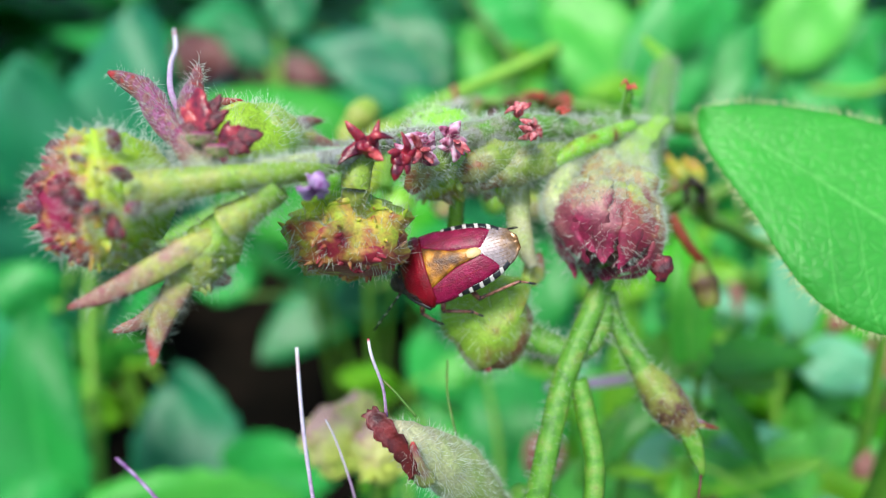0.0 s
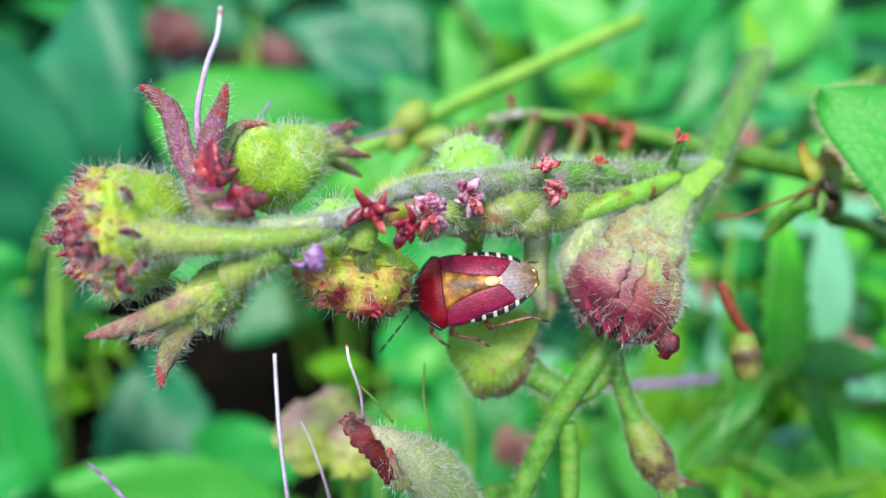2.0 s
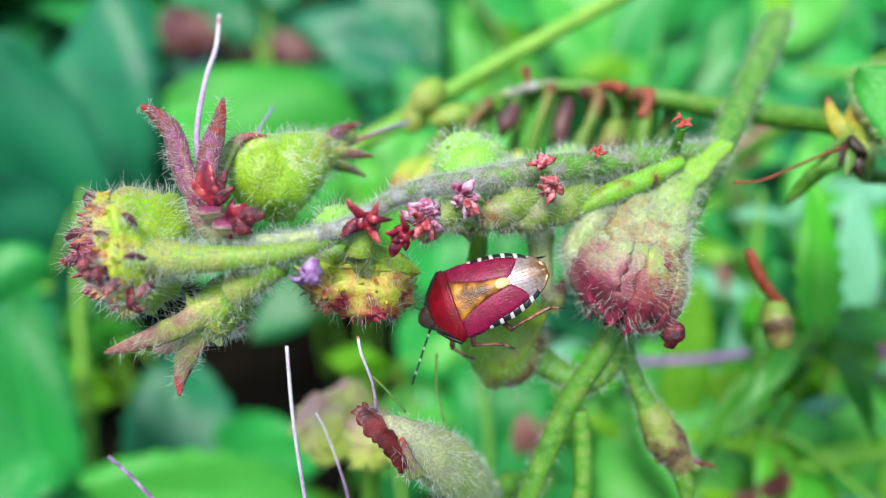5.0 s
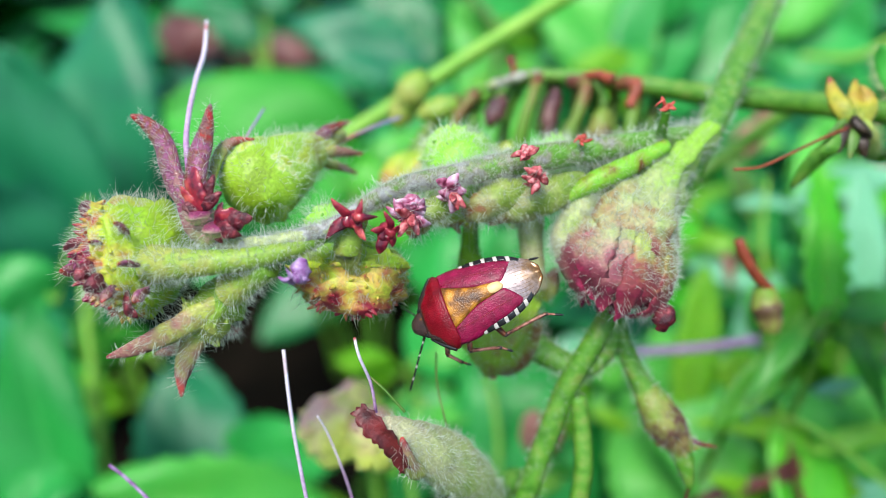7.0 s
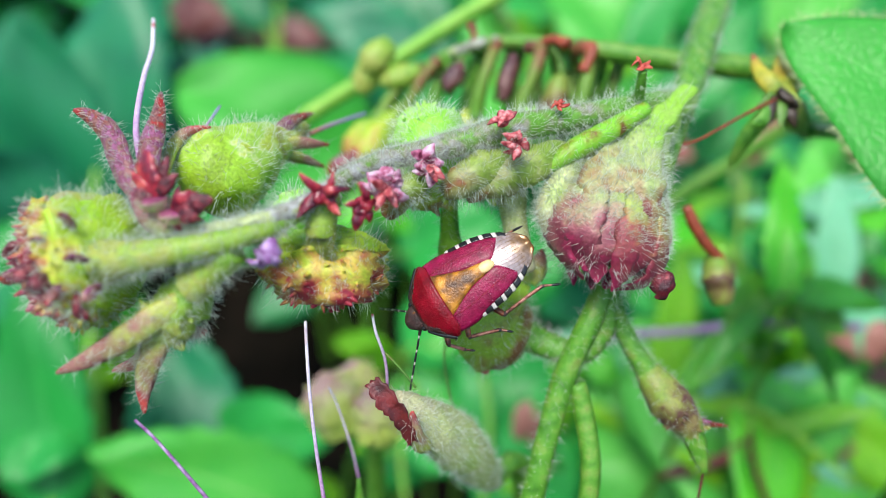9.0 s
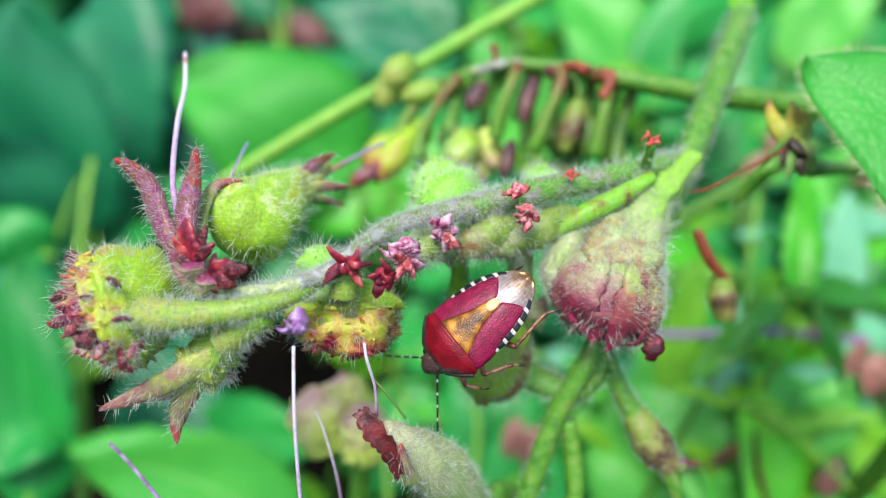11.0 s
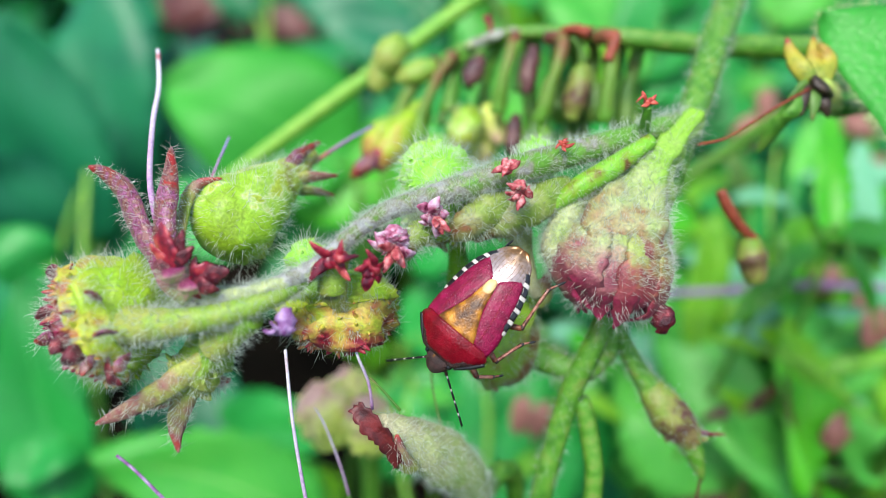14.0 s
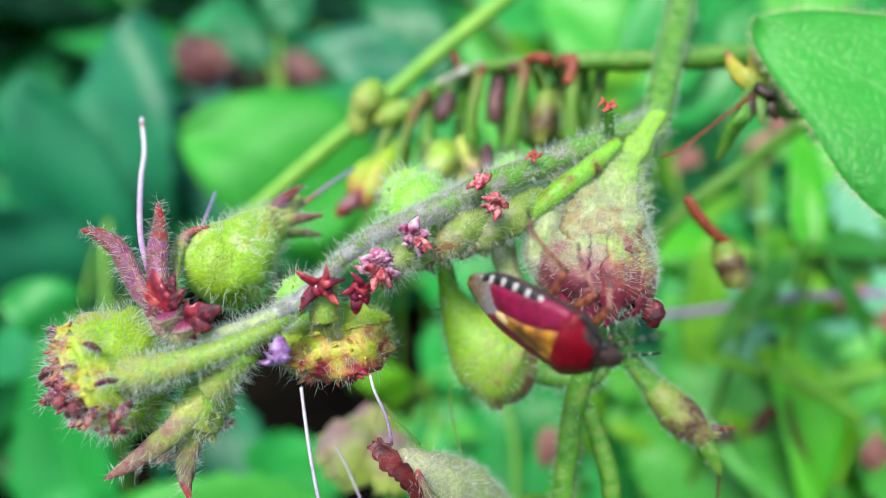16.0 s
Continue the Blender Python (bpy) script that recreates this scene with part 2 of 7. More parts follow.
PLUM = tissue("plum_brown_withered_skin", [(0.35, (0.05, 0.015, 0.02)), (0.55, (0.11, 0.04, 0.04)), (0.75, (0.18, 0.10, 0.07))], scale=500, share=0.05)
SPENT_YELLOW = fruit_skin("yellow_withered_sepal", [(0.0, (0.20, 0.30, 0.03)), (0.5, (0.42, 0.38, 0.03)), (0.85, (0.38, 0.24, 0.03)), (1.0, (0.30, 0.05, 0.03))], wobble=0.4)
FLORET_ROSE = tissue("rose_red_floret", [(0.34, (0.16, 0.01, 0.015)), (0.5, (0.42, 0.07, 0.08)), (0.68, (0.60, 0.26, 0.26))], scale=2400, share=0.08, rough=0.45, bump=0.35)
STYLE_VIOLET = fruit_skin("coral_to_violet_style", [(0.0, (0.50, 0.10, 0.06)), (0.2, (0.50, 0.16, 0.12)), (0.4, (0.44, 0.26, 0.42)), (0.9, (0.34, 0.26, 0.62)), (1.0, (0.30, 0.16, 0.30))], wobble=0.1)
FLORET_VIOLET = tissue("violet_floret", [(0.35, (0.20, 0.05, 0.22)), (0.55, (0.40, 0.24, 0.48)), (0.75, (0.60, 0.48, 0.66))], scale=1600)
FLORET_ORANGE = tissue("scarlet_stub", [(0.35, (0.32, 0.03, 0.02)), (0.7, (0.55, 0.10, 0.06))], scale=1600)
BUG_BLACKISH = tissue("blackish_withered_skin", [(0.3, (0.01, 0.006, 0.004)), (0.7, (0.05, 0.03, 0.015))], share=0)
CAPSULE_PALE = fruit_skin("pale_capsule_skin", [(0.0, (0.40, 0.60, 0.08)), (0.45, (0.66, 0.74, 0.14)), (0.75, (0.72, 0.72, 0.24)), (1.0, (0.70, 0.42, 0.34))], wobble=0.4, scale=400)
DRY_BROWN = tissue("dry_brown_petal", [(0.35, (0.04, 0.005, 0.006)), (0.65, (0.15, 0.014, 0.014))], scale=900, share=0.04)
STYLE_WHITE = fruit_skin("pale_style", [(0.0, (0.40, 0.16, 0.40)), (0.5, (0.60, 0.50, 0.66)), (0.9, (0.78, 0.74, 0.82)), (1.0, (0.5, 0.1, 0.1))], wobble=0.2)
STYLE_RED = tissue("red_style", [(0.3, (0.16, 0.03, 0.012)), (0.7, (0.36, 0.07, 0.03))], scale=700)
# Near-black soil: the shade between the weeds is put into its colour.
SOIL = tissue("shade_dark_soil", [(0.3, (0.003, 0.003, 0.002)), (0.6, (0.008, 0.006, 0.004)), (0.8, (0.018, 0.013, 0.008))], scale=30, rough=0.95, share=0, fine=300, bump=1.0)
LITTER = tissue("litter_and_soil_brown", [(0.3, (0.05, 0.012, 0.01)), (0.7, (0.14, 0.035, 0.028))], scale=60)
SALMON = tissue("faded_pink_petal", [(0.3, (0.26, 0.09, 0.07)), (0.7, (0.40, 0.20, 0.15))], scale=120)


def plain(name, colour, rough=0.4, share=0.0, spec=0.5):
    m, n, l, b = nodes_of(name)
    grain = noise_node(n, l, 3000, 2)
    r = ramp_node(n, [(0.3, tuple(c * 0.75 for c in colour)), (0.7, colour)])
    l.new(grain.outputs[0], r.inputs[0])
    l.new(r.outputs[0], b.inputs["Base Color"])
    b.inputs["Roughness"].default_value = rough
    b.inputs["Specular IOR Level"].default_value = spec
    if share:
        translucent(m, n, l, b, r.outputs[0], share)
    return m


HAIR_WHITE = plain("white_hair", (0.82, 0.90, 0.80), 0.35, 0.5)
HAIR_GREEN = plain("pale_green_hair", (0.62, 0.74, 0.36), 0.4, 0.3)
HAIR_PINK = plain("pinkish_hair", (0.66, 0.38, 0.36), 0.4, 0.3)

# ---- mesh tools; all lengths in millimetres ----
MM = 0.001


def obj(name, verts, faces, mat, parent=None, label="", uvs=None, smooth=True, at=(0, 0, 0)):
    """One mesh object from millimetre points, given in the space of its parent."""
    me = bpy.data.meshes.new(name)
    a = Vector(at)
    me.from_pydata([(Vector(v) - a) * MM for v in verts], [], faces)
    me.materials.append(mat)
    if uvs is not None:
        layer = me.uv_layers.new(name="UVMap")
        for loop in me.loops:
            layer.data[loop.index].uv = uvs[loop.vertex_index]
    if smooth:
        me.shade_smooth()
    ob = new(name, me)
    ob.location = a * MM
    if parent:
        ob.parent = parent
        ob.location = (a - Vector(parent.get("origin", (0, 0, 0)))) * MM if "origin" in parent else a * MM
    ob["origin"] = tuple(a)
    if label:
        tagged(ob, label)
    return ob


def glide(points, k):
    """k points evenly spread along a smooth curve through the given ones."""
    p = [Vector(q) for q in points]
    if len(p) == 2:
        return [p[0].lerp(p[1], i / (k - 1)) for i in range(k)]
    out = []
    for i in range(k):
        s = i / (k - 1) * (len(p) - 1)
        j = min(int(s), len(p) - 2)
        f = s - j
        a, b, c, d = p[max(j - 1, 0)], p[j], p[j + 1], p[min(j + 2, len(p) - 1)]
        out.append(0.5 * (2 * b + (c - a) * f + (2 * a - 5 * b + 4 * c - d) * f * f + (3 * b - a - 3 * c + d) * f ** 3))
    return out


def series(values, k):
    """k values read evenly along a list."""
    s = np.linspace(0, len(values) - 1, k)
    return np.interp(s, range(len(values)), values)


def sweep(points, radii, k=16, sides=10, flat=1.0, up=(0, 0, 1), bumps=0.0, grain=1.0, ridges=0, ridge=0.0):
    """A closed tube through points; flat squeezes it along up; bumps roughen it. Returns verts, faces, uvs."""
    path, rad = glide(points, k), series(radii, k)
    verts, uvs, faces = [], [], []
    side = None
    for i, (p, r) in enumerate(zip(path, rad)):
        way = (path[min(i + 1, k - 1)] - path[max(i - 1, 0)]).normalized()
        u = Vector(up) - way * way.dot(Vector(up))
        if u.length < 0.05:
            u = side.cross(way) if side else Vector((1, 0, 0)) - way * way.x
        u.normalize()
        side = way.cross(u)
        for j in range(sides):
            a = 2 * math.pi * j / sides
            d = side * math.cos(a) + u * math.sin(a) * flat
            g = 1 + (ridge * math.cos(ridges * a) if ridges else 0)
            if bumps:
                q = p + d * r
                g += bumps * (noise.noise(q * grain) + 0.6 * noise.noise(q * grain * 2.3))
            verts.append(p + d * r * g)
            uvs.append((j / sides, i / (k - 1)))
    for i in range(k - 1):
        for j in range(sides):
            a, b = i * sides + j, i * sides + (j + 1) % sides
            faces.append((b, a, a + sides, b + sides))
    for ring, q, v in ((0, path[0], 0.0), (k - 1, path[-1], 1.0)):
        c = len(verts)
        verts.append(q)
        uvs.append((0.5, v))
        for j in range(sides):
            a, b = ring * sides + j, ring * sides + (j + 1) % sides
            faces.append((c, a, b) if ring == 0 else (c, b, a))
    return verts, faces, uvs


def fur(name, source, count, length, mat, parent, seed, thick=0.0155, lean=0.36, lo=0.0, hi=1.0, at=(0, 0, 0)):
    """Fine hairs that stand on a swept surface between lo and hi of its length."""
    rng = random.Random(seed)
    verts, faces, uvs = source
    pool, area = [], []
    for f in faces:
        v = sum(uvs[i][1] for i in f) / len(f)
        if lo <= v <= hi and len(f) == 4:
            a, b, c, d = (Vector(verts[i]) for i in f)
            pool.append((a, b, c, d))
            area.append((b - a).cross(d - a).length)
    out, tri = [], []
    for a, b, c, d in rng.choices(pool, area, k=int(count * 1.3)):
        s, t = rng.random(), rng.random()
        p = (a.lerp(b, s)).lerp(d.lerp(c, s), t)
        nrm = (b - a).cross(d - a)
        if nrm.length < 1e-9:
            continue
        nrm.normalize()
        w = Vector((rng.uniform(-1, 1), rng.uniform(-1, 1), rng.uniform(-1, 1)))
        way = (nrm + w * lean).normalized()
        h = length * rng.triangular(0.4, 2.0, 0.9)
        x = way.orthogonal().normalized()
        y = way.cross(x)
        bend = w * h * 0.3
        i = len(out)
        for ang in (0.3, 2.4, 4.5):
            out.append(p - nrm * 0.05 + (x * math.cos(ang) + y * math.sin(ang)) * thick)
        for ang in (0.3, 2.4, 4.5):
            out.append(p + way * h * 0.55 + bend * 0.3 + (x * math.cos(ang) + y * math.sin(ang)) * thick * 0.7)
        out.append(p + way * h + bend)
        for j in range(3):
            e = (j + 1) % 3
            tri += [(i + j, i + e, i + 3 + e, i + 3 + j), (i + 3 + j, i + 3 + e, i + 6)]
    return tagged(obj(name, out, tri, mat, parent, at=at), kind="stuff")


def spikes(source, count, length, width, seed, lo=0.0, hi=1.0):
    """Short fleshy teeth on a swept surface, as one list of verts, faces and uvs."""
    rng = random.Random(seed)
    verts, faces, uvs = source
    pool = [f for f in faces if len(f) == 4 and lo <= uvs[f[0]][1] <= hi]
    out, tri, uv = [], [], []
    for f in rng.sample(pool, min(count, len(pool))):
        a, b, c, d = (Vector(verts[i]) for i in f)
        p, nrm = (a + b + c + d) / 4, (b - a).cross(d - a).normalized()
        way = (nrm + Vector((rng.uniform(-1, 1), rng.uniform(-1, 1), rng.uniform(-1, 1))) * 0.5).normalized()
        x = way.orthogonal().normalized()
        y = way.cross(x)
        h, r, i = length * rng.uniform(0.6, 1.3), width * rng.uniform(0.7, 1.2), len(out)
        for ring, (s, e) in enumerate(((-0.15, 1.25), (0.35, 0.85), (0.8, 0.42))):
            for j in range(5):
                g = 2 * math.pi * j / 5
                out.append(p + way * h * s + (x * math.cos(g) + y * math.sin(g)) * r * e)
        out.append(p + way * h)
        v = uvs[f[0]][1]
        uv += [(0.5, v)] * 10 + [(0.5, min(1, v + 0.12))] * 5 + [(0.5, min(1, v + 0.28))]
        for j in range(5):
            e = (j + 1) % 5
            tri += [(i + j, i + e, i + 5 + e, i + 5 + j), (i + 5 + j, i + 5 + e, i + 10 + e, i + 10 + j), (i + 10 + j, i + 10 + e, i + 15)]
    return out, tri, uv


def thing(name, at, label, category, group="", kind=""):
    """An Empty at the base of a thing; its parts are given in the space around it."""
    e = tagged(new(name), label, category, group, kind)
    e.empty_display_size = 0.01
    e.location = Vector(at) * MM
    e["origin"] = (0.0, 0.0, 0.0)
    return e


def part(name, source, mat, parent, label=""):
    v, f, uv = source
    return obj(name, v, f, mat, parent, label, uv)


def sepal(name, points, width, mat, parent, seed, label="", hairs=120, flat=0.35, up=(0, -1, 0.3), hair_mat=None, hair=0.7, steps=12):
    """A pointed, slightly folded flap with hairs on it."""
    s = sweep(points, [width * w for w in (0.75, 1.0, 1.0, 0.8, 0.5, 0.12)], steps, 8, flat, up, 0.18, 1.2)
    ob = part(name, s, mat, parent, label)
    if hairs:
        fur("hairs", s, hairs, hair, hair_mat or HAIR_WHITE, ob if "origin" in parent and parent.parent is None else parent, seed)
    return ob


def floret(parent, at, size, mat, seed, facing=(0, -1, 0.5), lobes=6, label="", name="dried_floret", curl=0.5, folds=0, tight=1.0):
    """A shrivelled floret: a short cup with pointed, unequal lobes and crumpled folds."""
    rng = random.Random(seed)
    axis = Vector(facing).normalized()
    x = axis.orthogonal().normalized()
    y = axis.cross(x)
    c = Vector(at)
    cup = part(name, sweep([c - axis * size * 0.6, c - axis * size * 0.2, c + axis * size * 0.15], [size * 0.14, size * 0.36, size * 0.22], 9, 10, 1, (0.1, 0.2, 1), 0.45, 2), mat, parent, label)
    for j in range(lobes + folds):
        small = j >= lobes
        a = 2 * math.pi * (j + rng.uniform(-0.4, 0.4)) / lobes
        d = (x * math.cos(a) + y * math.sin(a)).normalized()
        h = size * tight * (rng.uniform(0.3, 0.6) if small else rng.uniform(0.55, 1.15))
        lift = rng.uniform(0.2, 1.6) if small else rng.uniform(-0.3, 0.9)
        twist = axis.cross(d) * h * rng.uniform(-0.35, 0.35)
        tip = c + d * h + axis * h * lift * curl + twist
        midp = c + d * h * 0.5 + axis * h * rng.uniform(0.1, 0.5) - twist * 0.3
        w = size * rng.uniform(0.6, 1.1) * tight ** 0.3
        part("lobe", sweep([c - axis * size * 0.15, midp, tip], [w * 0.13, w * 0.26, w * 0.20, w * 0.03], 10, 8, rng.uniform(0.3, 0.55), (axis + d * 0.4), 0.22, 1.6), mat, cup)
    return cup


def leaf_blade(points, half, droop=0.0, fold=0.15, wave=0.03, teeth=0, rows=14, across=8, up=(0, 0, 1), shape=0.75, seed=0):
    """A leaf along a curve of points: two halves folded at the midrib, with thickness. Returns verts, faces, uvs."""
    rng = random.Random(seed)
    path = glide(points, rows + 1)
    ph = rng.uniform(0, 6)
    top, uvs = [], []
    for i, p in enumerate(path):
        t = i / rows
        way = (path[min(i + 1, rows)] - path[max(i - 1, 0)]).normalized()
        u = Vector(up) - way * way.dot(Vector(up))
        u.normalize()
        side = way.cross(u)
        w = half * (math.sin(math.pi * min(t ** shape, 1)) ** 0.8 if 0 < t < 1 else 0.0)
        if teeth and 0 < t < 1:
            w *= 1 + 0.10 * teeth * (i % 2 - 0.5)
        for j in range(across + 1):
            s = 2 * j / across - 1
            z = abs(s) * w * fold - droop * half * s * s + wave * half * math.sin(9 * t + ph + 2.5 * s)
            top.append(p + side * s * w + u * z)
            uvs.append((j / across, t))
    n = len(top)
    verts = top + [v - Vector(up).normalized() * max(0.12, half * 0.012) for v in top]
    faces = []
    for i in range(rows):
        for j in range(across):
            a = i * (across + 1) + j
            b, c, d = a + 1, a + across + 2, a + across + 1
            faces += [(a, b, c, d), (n + d, n + c, n + b, n + a)]
    for i in range(rows):
        for j in (0, across):
            a, d = i * (across + 1) + j, (i + 1) * (across + 1) + j
            faces.append((a, d, n + d, n + a) if j == 0 else (d, a, n + a, n + d))
    return verts, faces, uvs + uvs


def ribbon(points, halves, up, seed, rows=18, across=6, curl=0.3):
    """A torn strip with ragged edges and some thickness."""
    rng = random.Random(seed)
    path, widths = glide(points, rows + 1), series(halves, rows + 1)
    top, uvs = [], []
    for i, p in enumerate(path):
        way = (path[min(i + 1, rows)] - path[max(i - 1, 0)]).normalized()
        u = (Vector(up) - way * way.dot(Vector(up))).normalized()
        side = way.cross(u)
        left, right = widths[i] * rng.uniform(0.72, 1.2), widths[i] * rng.uniform(0.72, 1.2)
        for j in range(across + 1):
            s = 2 * j / across - 1
            jag = rng.uniform(-0.5, 0.5) * widths[i] if i in (0, rows) else 0
            top.append(p + side * s * (left if s < 0 else right) + u * widths[i] * (curl * s * s + rng.uniform(-0.12, 0.12)) + way * jag)
            uvs.append((j / across, i / rows))
    n = len(top)
    verts = top + [v - Vector(up).normalized() * 0.12 for v in top]
    faces = []
    for i in range(rows):
        for j in range(across):
            a = i * (across + 1) + j
            faces += [(a, a + 1, a + across + 2, a + across + 1), (n + a + across + 1, n + a + across + 2, n + a + 1, n + a)]
    ring = list(range(across)) + [i * (across + 1) + across for i in range(rows)] + [rows * (across + 1) + across - j for j in range(across)] + [(rows - i) * (across + 1) for i in range(rows)]
    faces += [(b, a, n + a, n + b) for a, b in zip(ring, ring[1:] + ring[:1])]
    return verts, faces, uvs + uvs

# ---- ground and distance ----
def ground_sheet():
    n, size = 60, 60000.0
    verts, faces = [], []
    grid = [math.copysign(abs(s) ** 3, s) * size for s in np.linspace(-1, 1, n + 1)]
    for y in grid:
        for x in grid:
            verts.append((x, y, 12 * noise.noise(Vector((x, y, 0)) * 0.008) + 5 * noise.noise(Vector((x, y, 3)) * 0.04)))
    for i in range(n):
        for j in range(n):
            a = i * (n + 1) + j
            faces.append((a, a + 1, a + n + 2, a + n + 1))
    return tagged(obj("ground", verts, faces, SOIL), "garden soil under the weeds, coloured near-black for the shade", "ground", kind="structure")


ground_sheet()


def leaf_heap(name, spots, mat, label, seed, size, per):
    """Uncountable low leaves, as one mesh."""
    rng = random.Random(seed)
    verts, faces, uvs = [], [], []
    for x, y, z, spread in spots:
        for _ in range(per):
            c = Vector((x + rng.gauss(0, spread), y + rng.gauss(0, spread), max(4, z + rng.gauss(0, spread * 0.6))))
            a = rng.uniform(0, 6.283)
            d = Vector((math.cos(a), math.sin(a), rng.uniform(-0.5, 0.4)))
            s = size * rng.uniform(0.6, 1.3)
            v, f, u = leaf_blade([c, c + d * s * 0.5 + Vector((0, 0, s * 0.08)), c + d * s], s * rng.uniform(0.2, 0.34), 0.1, 0.15, 0.05, 0, 6, 4, (rng.uniform(-0.5, 0.5), rng.uniform(-0.7, 0.2), 1), 0.75, rng.random())
            # Leaves left out here so the shade-dark soil shows through.
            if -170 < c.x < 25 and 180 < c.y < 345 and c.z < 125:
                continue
            k = len(verts)
            verts += v
            faces += [tuple(i + k for i in q) for q in f]
            uvs += u
    return tagged(obj(name, verts, faces, mat, None, uvs=uvs), label, "foliage", kind="stuff")


leaf_heap("leaf_tangle", [(54, 128, 150, 9), (66, 120, 158, 8), (80, 128, 152, 9), (96, 132, 158, 9), (110, 140, 150, 10), (88, 118, 138, 8), (70, 112, 134, 8), (104, 126, 170, 8), (120, 150, 172, 10), (60, 140, 176, 9)], LEAF_LIME, "tangle of small lime-green weed leaves", 8, 20, 5)
leaf_heap("leaf_tangle", [(60, 132, 140, 9), (76, 136, 164, 9), (100, 138, 142, 9), (112, 132, 160, 9), (46, 138, 160, 9), (90, 150, 180, 10), (130, 158, 160, 10)], LEAF_SILVER, "tangle of pale bluish-green weed leaves", 9, 22, 4)
rng = random.Random(5)


def spots_in(count, xs, ys, zs, spread):
    """Random spots, leaving a bare patch of soil clear."""
    out = []
    while len(out) < count:
        x, y, z = rng.uniform(*xs), rng.uniform(*ys), rng.uniform(*zs)
        if not (-205 < x < -10 and 215 < y < 500):
            out.append((x, y, z, spread))
    return out


leaf_heap("ground_foliage", spots_in(85, (-420, 420), (250, 620), (20, 150), 26), LEAF_MID, "dense green weeds growing on the soil", 1, 78, 5)
leaf_heap("ground_foliage", spots_in(34, (-300, 300), (190, 420), (10, 90), 22), LEAF_BRIGHT, "bright green weed leaves close to the soil", 2, 62, 5)
leaf_heap("ground_foliage", [(rng.uniform(-900, 900), rng.uniform(600, 1500), rng.uniform(60, 420), 70) for _ in range(120)], LEAF_BRIGHT, "far green thicket of weeds behind", 3, 110, 9)
leaf_heap("ground_foliage", [(rng.uniform(-500, 500), rng.uniform(-500, -120), rng.uniform(10, 120), 40) for _ in range(40)], LEAF_MID, "green weeds on the soil", 4, 60, 7)

around = random.Random(15)
far = []
while len(far) < 420:
    a, r = around.uniform(0, 6.283), 2600 * around.random() ** 0.5
    x, y = math.cos(a) * r, math.sin(a) * r
    if r > 480 and (y < 560 or abs(x) > 850 or y > 1450):
        far.append((x, y, around.uniform(20, 60 + 0.08 * r), 100))
leaf_heap("ground_foliage", far, LEAF_MID, "green thicket of weeds all round", 6, 150, 8)


SWAYING = []


def weed(stem, leaves, label, seed, thick=1.3, stem_mat=STEM_GREEN, name="weed_plant", teeth=1):
    """An upright stem from the soil with stalked leaves. leaves: base, tip, half width, skin, lift of the face."""
    rng = random.Random(seed)
    top = Vector(stem)
    foot = Vector((top.x + rng.uniform(-15, 15), top.y + rng.uniform(10, 40), -4))
    w = thing(name, foot, label, "plant")
    if top.x > 45 and top.y < 135:
        SWAYING.append((w, 1.0 if top.y < 112 else 0.8))
    line = [foot, foot.lerp(top, 0.5) + Vector((rng.uniform(-8, 8), rng.uniform(-8, 8), 0)), top]
    part("stem", sweep([p - foot for p in line], [thick * 1.5, thick * 1.2, thick * 0.7], 14, 8), stem_mat, w)
    for i, (base, tip, half, mat, face) in enumerate(leaves):
        b, t = Vector(base), Vector(tip)
        mid = b.lerp(t, 0.5) + Vector((0, 0, (t - b).length * 0.06))
        blade = leaf_blade([b - foot, mid - foot, t - foot], half, 0.22, 0.30, 0.10, teeth, 18, 8, face, 0.72, seed * 17 + i)
        leaf = part("leaf", blade, mat, w)
        path = glide(line, 30)
        near = min(path, key=lambda p: (p - b).length + (0 if p.z < b.z else 20))
        part("leafstalk", sweep([near - foot, near.lerp(b, 0.5) + Vector((0, 0, 2)) - foot, b - foot, b.lerp(t, 0.1) - foot], [thick * 0.55, thick * 0.45, thick * 0.4], 9, 6), stem_mat, leaf)
    return w


FACE = (0.0, -0.75, 0.66)
FLAT = (0.0, -0.35, 0.94)
weed((-121.7, 209.1, 138.9), [((-116.4, 199.3, 142.1), (-123.1, 199.6, 218.5), 19, LEAF_TEAL, FACE), ((-122.6, 216.3, 141.9), (-105.7, 250.0, 229.4), 22, LEAF_TEAL, FACE), ((-118.6, 201.1, 134.5), (-143.0, 181.1, 182.0), 18, LEAF_TEAL, FACE), ((-122.3, 232.1, 150.7), (-85.4, 268.9, 197.1), 17, LEAF_TEAL, FACE), ((-129.2, 205.1, 120.1), (-107.1, 218.3, 157.3), 14, LEAF_MID, FACE)], "tall weed with broad dull bluish-green leaves", 1)
weed((-20.1, 163.6, 185.1), [((-23.0, 174.5, 181.3), (-71.7, 177.3, 206.2), 22, LEAF_ROUND, FACE), ((-10.9, 167.5, 160.2), (16.2, 162.5, 173.4), 13, LEAF_BRIGHT, FACE)], "weed with a rounded bright green leaf", 2, teeth=0)
weed((-114.7, 202.9, 170.8), [((-85.6, 104.8, 123.7), (-89.6, 126.4, 176.2), 12, LEAF_BRIGHT, FACE), ((-26.9, 111.4, 116.6), (-73.7, 104.2, 144.7), 12, LEAF_LIGHT, FACE), ((-96.4, 148.8, 164.8), (-111.2, 142.9, 174.7), 8, LEAF_BRIGHT, FACE), ((-80.5, 114.7, 143.0), (-92.1, 101.5, 138.9), 8, LEAF_BRIGHT, FLAT)], "pale-stemmed weed with light green leaves", 3, 1.6, STEM_YELLOW)
